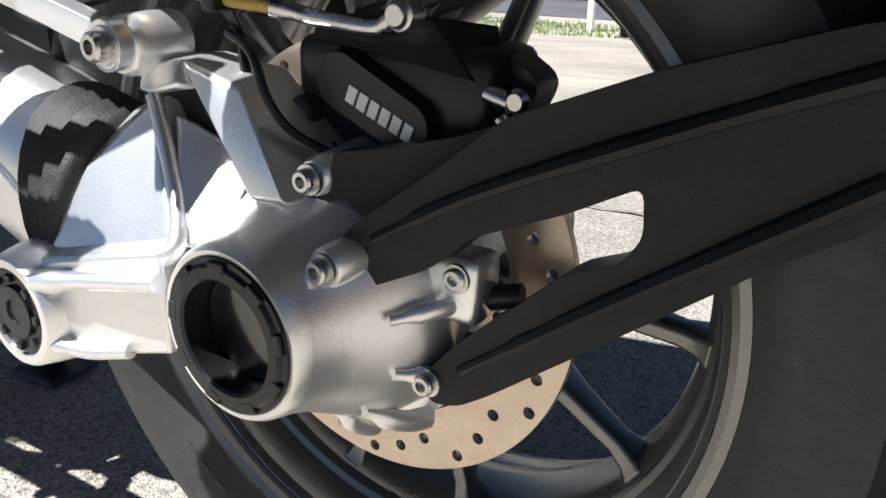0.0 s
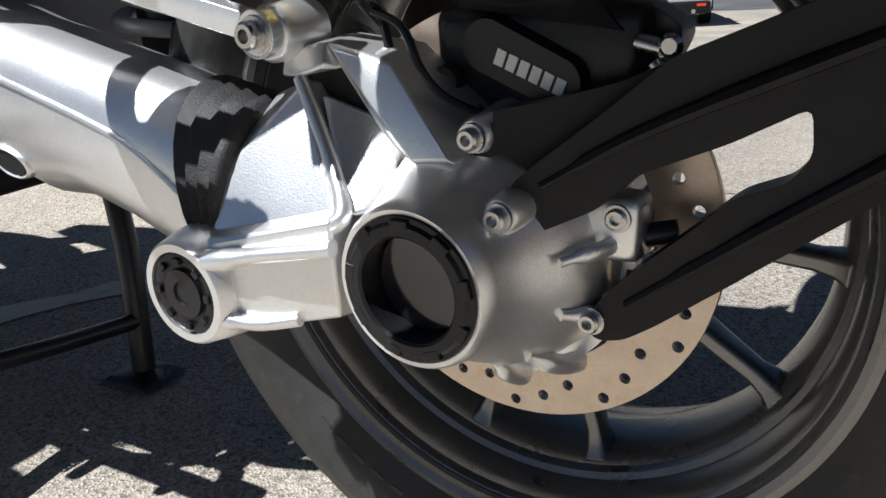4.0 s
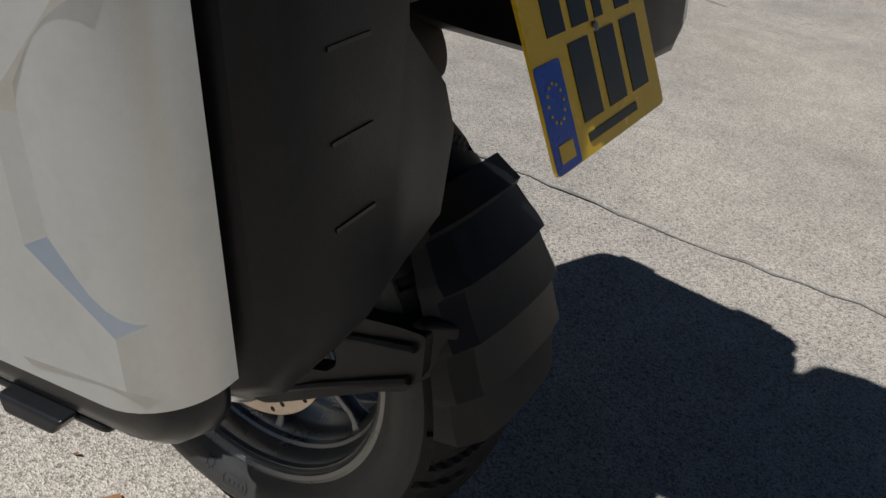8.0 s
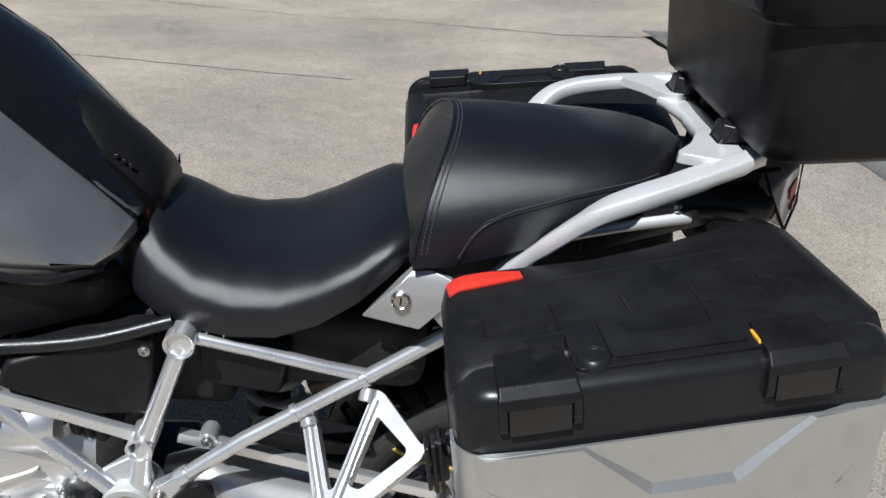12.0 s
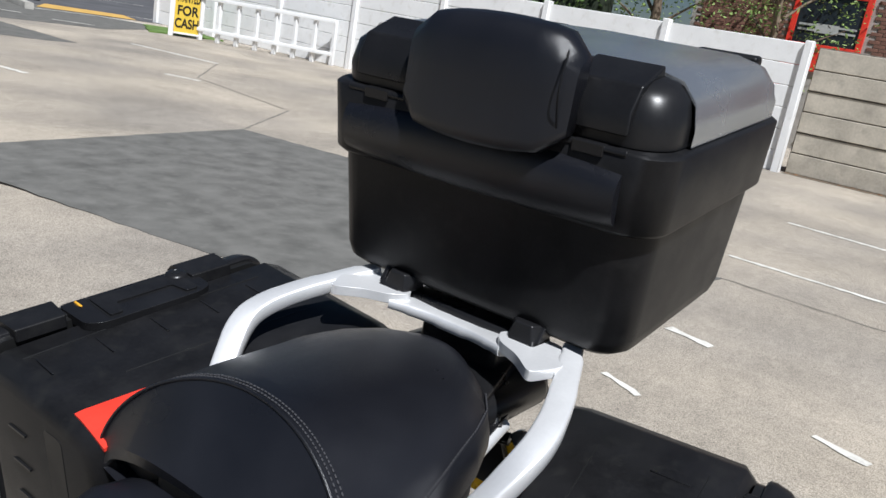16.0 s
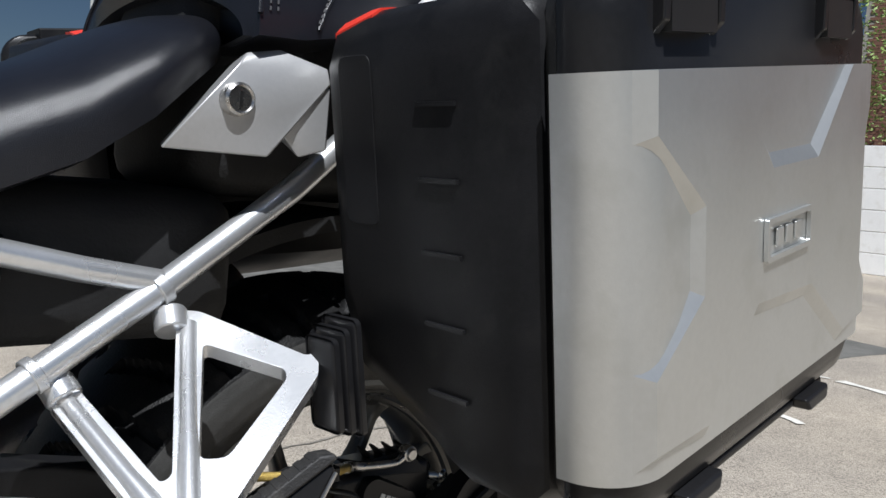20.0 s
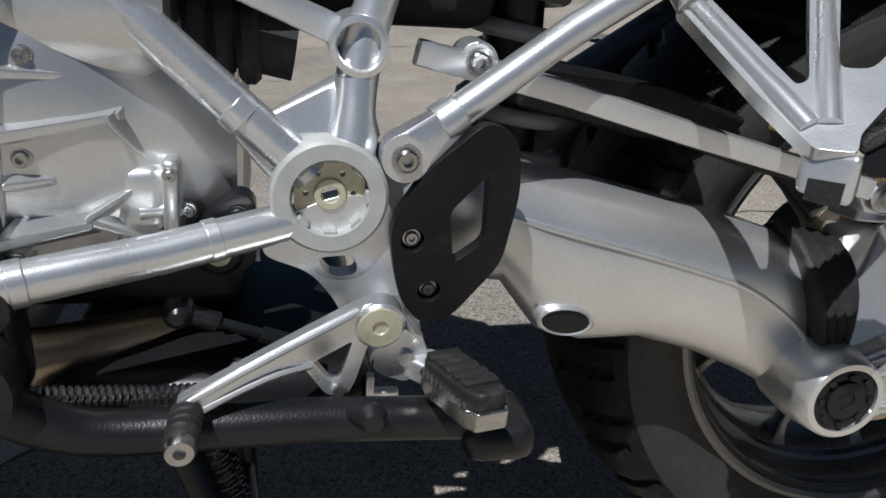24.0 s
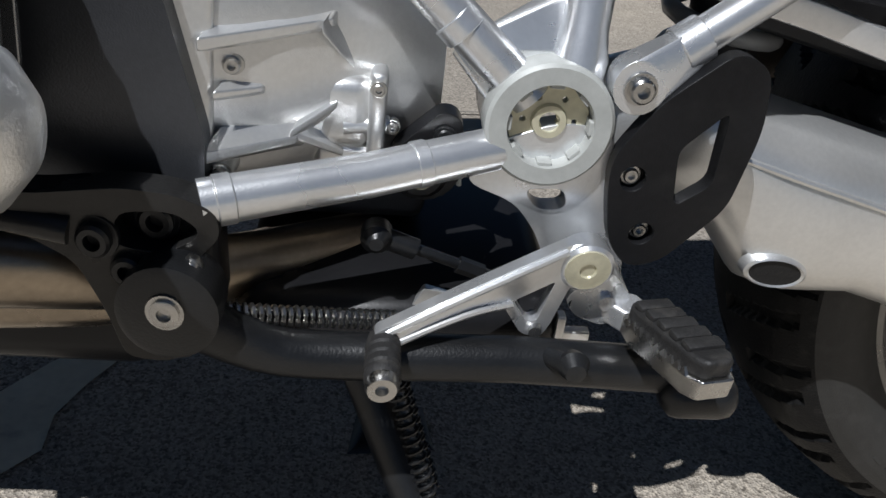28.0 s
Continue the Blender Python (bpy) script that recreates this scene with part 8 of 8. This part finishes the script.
part("lantern", rbox(11.1, 12.0, 32.85, 33.15, 8.95, 9.1, 0.04), PALE, lamp_post)


# grass strip with a white post, seen below the rear of the machine
def tufts(name, x0, x1, y0, y1, n, h, label):
    rng = np.random.default_rng(5)
    v, f = [], []
    for k in range(n):
        x, y = rng.uniform(x0, x1), rng.uniform(y0, y1)
        z = gz(x, y)
        a, s, hh = rng.uniform(0, 6.28), rng.uniform(0.006, 0.02), h * rng.uniform(0.4, 1.2)
        o = len(v)
        v += [(x - s * math.cos(a), y - s * math.sin(a), z), (x + s * math.cos(a), y + s * math.sin(a), z), (x + rng.uniform(-0.05, 0.05), y + rng.uniform(-0.05, 0.05), z + hh)]
        f.append((o, o + 1, o + 2))
    me = bpy.data.meshes.new(name)
    me.from_pydata(v, [], f)
    me.materials.append(ASH)
    return tagged(new(name, me), label, "grass", kind="stuff")


tufts("grass", -16, -5.6, 13.9, 16.4, 5000, 0.09, "rough green grass strip along the forecourt edge")
r2 = thing("roadside_rail", (-6.7, 15.2, -1.23), "white wooden post and rail beside the grass", "fence")
for x in (-14.5, -10.6, -6.75):
    part("rail_post", rbox(x - 0.06, x + 0.06, 15.1, 15.22, -1.3, -0.42, 0.01, seg=1), WHITE, r2)
part("rail", box(-20, -4.0, 15.22, 15.27, -0.62, -0.47), WHITE, r2, bevel=0.006)
tagged(sheet("side_road", [(-60, 17.0), (-2, 17.6), (-2, 30), (-60, 30)], -1.21, ROAD, "asphalt", depth=0.03), "grey asphalt side road beyond the grass", "road", kind="structure")


# cars
def car(at, yaw, paint, label, tall=0.0, long=3.9, wide=1.68, plated=True):
    """A parked hatchback; its tail is at x=0 and it points to +x before it is turned."""
    ob = thing("car", at, label, "car", "parked cars")
    m = Matrix.Translation(at) @ Matrix.Rotation(yaw, 4, "Z")
    w = wide / 2

    def put(name, bm, material, parent, lab="", **k):
        bm.transform(m)
        return part(name, bm, material, parent, lab, **k)
    prof = [(0.0, 0.30, 0.62, 0.80), (0.02, 0.26, 0.72, 0.93), (0.10, 0.22, 0.98 + tall * 0.5, 0.97), (0.25, 0.20, 1.05 + tall * 0.6, 1.0), (long * 0.35, 0.18, 1.02 + tall * 0.6, 1.0), (long * 0.66, 0.18, 0.98 + tall * 0.5, 1.0), (long * 0.86, 0.2, 0.86 + tall * 0.5, 0.97), (long * 0.97, 0.24, 0.72 + tall * 0.4, 0.9), (long, 0.3, 0.6 + tall * 0.3, 0.75)]
    rings = []
    for x, z0, z1, s in prof:
        h = (z1 - z0)
        rings.append([(x, y * w * s, z0 + q * h) for y, q in ((-0.85, 0), (-0.97, 0.12), (-1, 0.4), (-0.985, 0.75), (-0.90, 0.97), (-0.8, 1), (0.8, 1), (0.90, 0.97), (0.985, 0.75), (1, 0.4), (0.97, 0.12), (0.85, 0))])
    body = put("body", loft(rings), paint, ob, smooth=50)
    rings = []
    zt = 1.48 + tall
    for x, z0, z1, s, r in ((0.12, 0.95 + tall * 0.5, 1.12 + tall * 0.6, 0.86, 0.86), (0.30, 0.95 + tall * 0.5, zt - 0.06, 0.9, 0.74), (0.6, 0.95 + tall * 0.5, zt, 0.92, 0.74), (long * 0.45, 0.95 + tall * 0.5, zt - 0.02, 0.92, 0.72), (long * 0.6, 0.95 + tall * 0.5, zt - 0.2, 0.9, 0.72), (long * 0.74, 0.9 + tall * 0.5, 0.99 + tall * 0.5, 0.86, 0.8)):
        rings.append([(x, -w * s, z0), (x, -w * (s + r) / 2, (z0 + z1) / 2), (x, -w * r, z1 - 0.05), (x, -w * r * 0.85, z1), (x, w * r * 0.85, z1), (x, w * r, z1 - 0.05), (x, w * (s + r) / 2, (z0 + z1) / 2), (x, w * s, z0)])
    cab = put("cabin", loft(rings), GLASS, ob, "dark glazed cabin", smooth=40)
    put("roof_panel", rbox(0.40, long * 0.52, -w * 0.66, w * 0.66, zt - 0.02, zt + 0.02, 0.015), paint, cab)
    put("bumper", rbox(-0.05, 0.12, -w * 0.93, w * 0.93, 0.24, 0.44 + tall * 0.3, 0.05), PLASTIC, ob, "black lower bumper")
    put("tailgate_glass", hull([(0.085, -w * 0.7, 1.0 + tall * 0.5), (0.085, w * 0.7, 1.0 + tall * 0.5), (0.27, -w * 0.6, 1.38 + tall), (0.27, w * 0.6, 1.38 + tall), (0.12, -w * 0.7, 1.0 + tall * 0.5), (0.12, w * 0.7, 1.0 + tall * 0.5)]), GLASS, ob)
    for s in (-1, 1):
        put("tail_lamp", hull([(-0.01, s * w * 0.62, 0.72), (-0.012, s * w * 0.62, 0.98 + tall * 0.3), (0.05, s * w * 0.95, 0.70), (0.06, s * w * 0.94, 1.0 + tall * 0.3), (0.25, s * w * 1.01, 0.80), (0.25, s * w * 1.0, 0.95 + tall * 0.3), (0.1, s * w * 0.7, 0.8)]), REFLECT, ob, "red tail lamp cluster", bevel=0.01)
        put("reflector", box(-0.058, -0.04, s * w * 0.75 - 0.07, s * w * 0.75 + 0.07, 0.36, 0.40), RED, ob)
        for x in (0.68, long - 0.72):
            r = 0.30 + tall * 0.2
            wh = put("wheel", lathe([(-0.10, 0.19), (-0.10, r * 0.96), (-0.07, r), (0.07, r), (0.10, r * 0.96), (0.10, 0.19)], (x, s * (w - 0.10), r), 32, closed=True), TYRE, ob, "black tyre", smooth=35)
            put("rim", join(lathe([(-0.085, 0.18), (-0.09, 0.205), (0.085, 0.205), (0.085, 0.18)], (x, s * (w - 0.105), r), 28, closed=True), *[box(-0.022, 0.022, s * (w - 0.03) - 0.012, s * (w - 0.03) + 0.008, 0.0, 0.19, Matrix.Translation((x, 0, r)) @ Matrix.Rotation(2 * math.pi * k / 7, 4, "Y")) for k in range(7)], lathe([(-0.012, 0.05), (0.012, 0.05)], (x, s * (w - 0.03), r), 16)), GALV, wh, "silver alloy rim")
            put("wheel_arch", lathe([(-0.012, r + 0.01), (-0.012, r + 0.075), (0.004, r + 0.075), (0.004, r + 0.01)], (x, s * (w + 0.0), r), 24, closed=True, a0=radians(-5), a1=radians(185)), PLASTIC, ob)
    if plated:
        pl = put("number_plate", box(-0.035, -0.018, -0.26, 0.26, 0.60, 0.72), YELLOW, ob, "yellow plate with plain black bars")
        for k in range(6):
            put("plate_bar", box(-0.039, -0.034, -0.22 + 0.075 * k, -0.17 + 0.075 * k, 0.625, 0.695), INK, pl)
    put("exhaust_tip", lathe([(-0.07, 0.0), (-0.07, 0.03), (-0.09, 0.035), (0.05, 0.035)], (0, -w * 0.6, 0.28), 16, axis="x"), STEEL, ob)
    return ob


car((4.28, 13.65, 0.0), radians(100), CARSILVER, "silver blue hatchback with a yellow plate parked by the entrance")
car((1.95, 11.4, -0.33), radians(84), CARBLUE, "blue hatchback with a yellow plate parked on the forecourt")
car((-4.45, 13.3, gz(-4.6, 13.6)), radians(112), CARSILVER, "silver car with red lamps and a dark bumper beside the grass")
car((11.4, 22.0, 0.01), radians(155), CARBLACK, "black tall estate car standing on the road", 0.22, 4.5, 1.85)


# trees and hedge
def leaves(name, blobs, n, size, material, parent, seed, label=""):
    """Small folded leaves scattered in the outer part of overlapping clumps."""
    rng = np.random.default_rng(seed)
    v, f = [], []
    for cx, cy, cz, r in blobs:
        k = int(n * r * r)
        d = rng.normal(size=(k, 3))
        d /= np.linalg.norm(d, axis=1)[:, None]
        p = np.array((cx, cy, cz)) + d * (r * rng.uniform(0.35, 1.08, (k, 1)))
        for q in p:
            a = rng.normal(size=3)
            a[2] = a[2] * 0.5 - 0.25
            a /= np.linalg.norm(a)
            b = np.cross(a, rng.normal(size=3))
            b /= np.linalg.norm(b)
            c = np.cross(a, b)
            s = size * rng.uniform(0.6, 1.3)
            o = len(v)
            v += [tuple(q), tuple(q + a * s * 0.5 + b * s * 0.26 + c * s * 0.08), tuple(q + a * s * 1.1), tuple(q + a * s * 0.5 - b * s * 0.26 + c * s * 0.08)]
            f += [(o, o + 1, o + 2), (o, o + 2, o + 3)]
    me = bpy.data.meshes.new(name)
    me.from_pydata(v, [], f)
    me.materials.append(material)
    ob = new(name, me)
    ob.parent = parent
    ob.matrix_parent_inverse = Matrix.Translation(-parent.location)
    return tagged(ob, label)


rs = random.Random(11)
hedge = thing("hedge", (15.2, 11, 0), "dense dark green laurel hedge behind the wall", "hedge")
blobs = [(15.2 + rs.uniform(-0.5, 0.7), 7.9 + 0.75 * k + rs.uniform(-0.3, 0.3), z + rs.uniform(-0.3, 0.3), rs.uniform(0.75, 1.15)) for k in range(15) for z in (1.5, 2.9, 4.1)]
leaves("leaves", blobs, 420, 0.10, HEDGE, hedge, 3, "glossy dark leaves")
part("stems", join(*[tube([(15.4 + rs.uniform(-0.2, 0.2), 7.6 + 0.55 * k, 0), (15.5, 7.6 + 0.55 * k + rs.uniform(-0.3, 0.3), 2.2), (15.4 + rs.uniform(-0.5, 0.5), 7.6 + 0.55 * k + rs.uniform(-0.5, 0.5), 4.2)], [0.05, 0.04, 0.015], 6, 1, 3) for k in range(20)]), BARK, hedge, "woody stems")
# Plain near-black boxes: the hedge's inner shade given as colour
part("shaded_core", join(*[rbox(15.15, 15.9, 7.4 + 1.5 * k, 8.95 + 1.5 * k, 0, 3.6 + 0.5 * (k % 2), 0.3) for k in range(7)]), mat("hedge_inner_shade", (0.012, 0.02, 0.008), 0.9, 0, 0.5, 6, 30, 0.8, 20), hedge, "near-black boxes painted as the shade inside the hedge")


def tree(at, h, spread, seed, label, n=260, size=0.09, material=None):
    ob = thing("tree", at, label, "tree", "trees behind the wall")
    r = random.Random(seed)
    x, y, z = at
    trunk = [tube([(x, y, z), (x + 0.05, y - 0.04, z + h * 0.3), (x - 0.06, y + 0.05, z + h * 0.6), (x, y, z + h * 0.95)], [0.13, 0.10, 0.07, 0.02], 10, 1, 4)]
    blobs = []
    for k in range(13):
        a, u = 2.4 * k, 0.28 + 0.68 * k / 13
        rr = spread * (1.0 - 0.55 * abs(u - 0.55)) * r.uniform(0.6, 1.1)
        b = (x + rr * math.cos(a), y + rr * math.sin(a), z + h * u + rr * 0.35)
        m = (x + rr * 0.45 * math.cos(a), y + rr * 0.45 * math.sin(a), z + h * u + 0.05)
        trunk.append(tube([(x, y, z + h * (u - 0.08)), m, b], [0.04, 0.025, 0.008], 6, 1, 3))
        for j in range(3):
            blobs.append((b[0] + r.uniform(-0.5, 0.5), b[1] + r.uniform(-0.5, 0.5), b[2] + r.uniform(-0.35, 0.35), r.uniform(0.3, 0.65)))
        blobs.append((m[0], m[1], m[2] + 0.2, 0.4))
    part("trunk", join(*trunk), BARK, ob, "grey brown trunk with limbs")
    leaves("crown", blobs, n, size, material or ASH, ob, seed, "light green feathery leaves")
    return ob


tree((16.3, 6.75, 0), 6.2, 1.9, 4, "young ash tree with light green feathery leaves", 330, 0.085)
tree((16.8, 4.4, 0), 5.2, 1.5, 9, "thin young tree with sparse light leaves", 240, 0.085)
tree((16.5, 9.8, 0), 7.0, 2.1, 14, "leafy green tree above the hedge", 330, 0.09)
for x, y, h, s in ((11.5, 52, 4.6, 2), (14.2, 54, 5.2, 3), (8.3, 50, 4.4, 5), (17.5, 50, 5.0, 6), (2.5, 56, 5.0, 7), (22, 48, 5.5, 8)):
    tree((x, y, 0), h, 2.4, s, "roadside tree across the road", 90, 0.20)
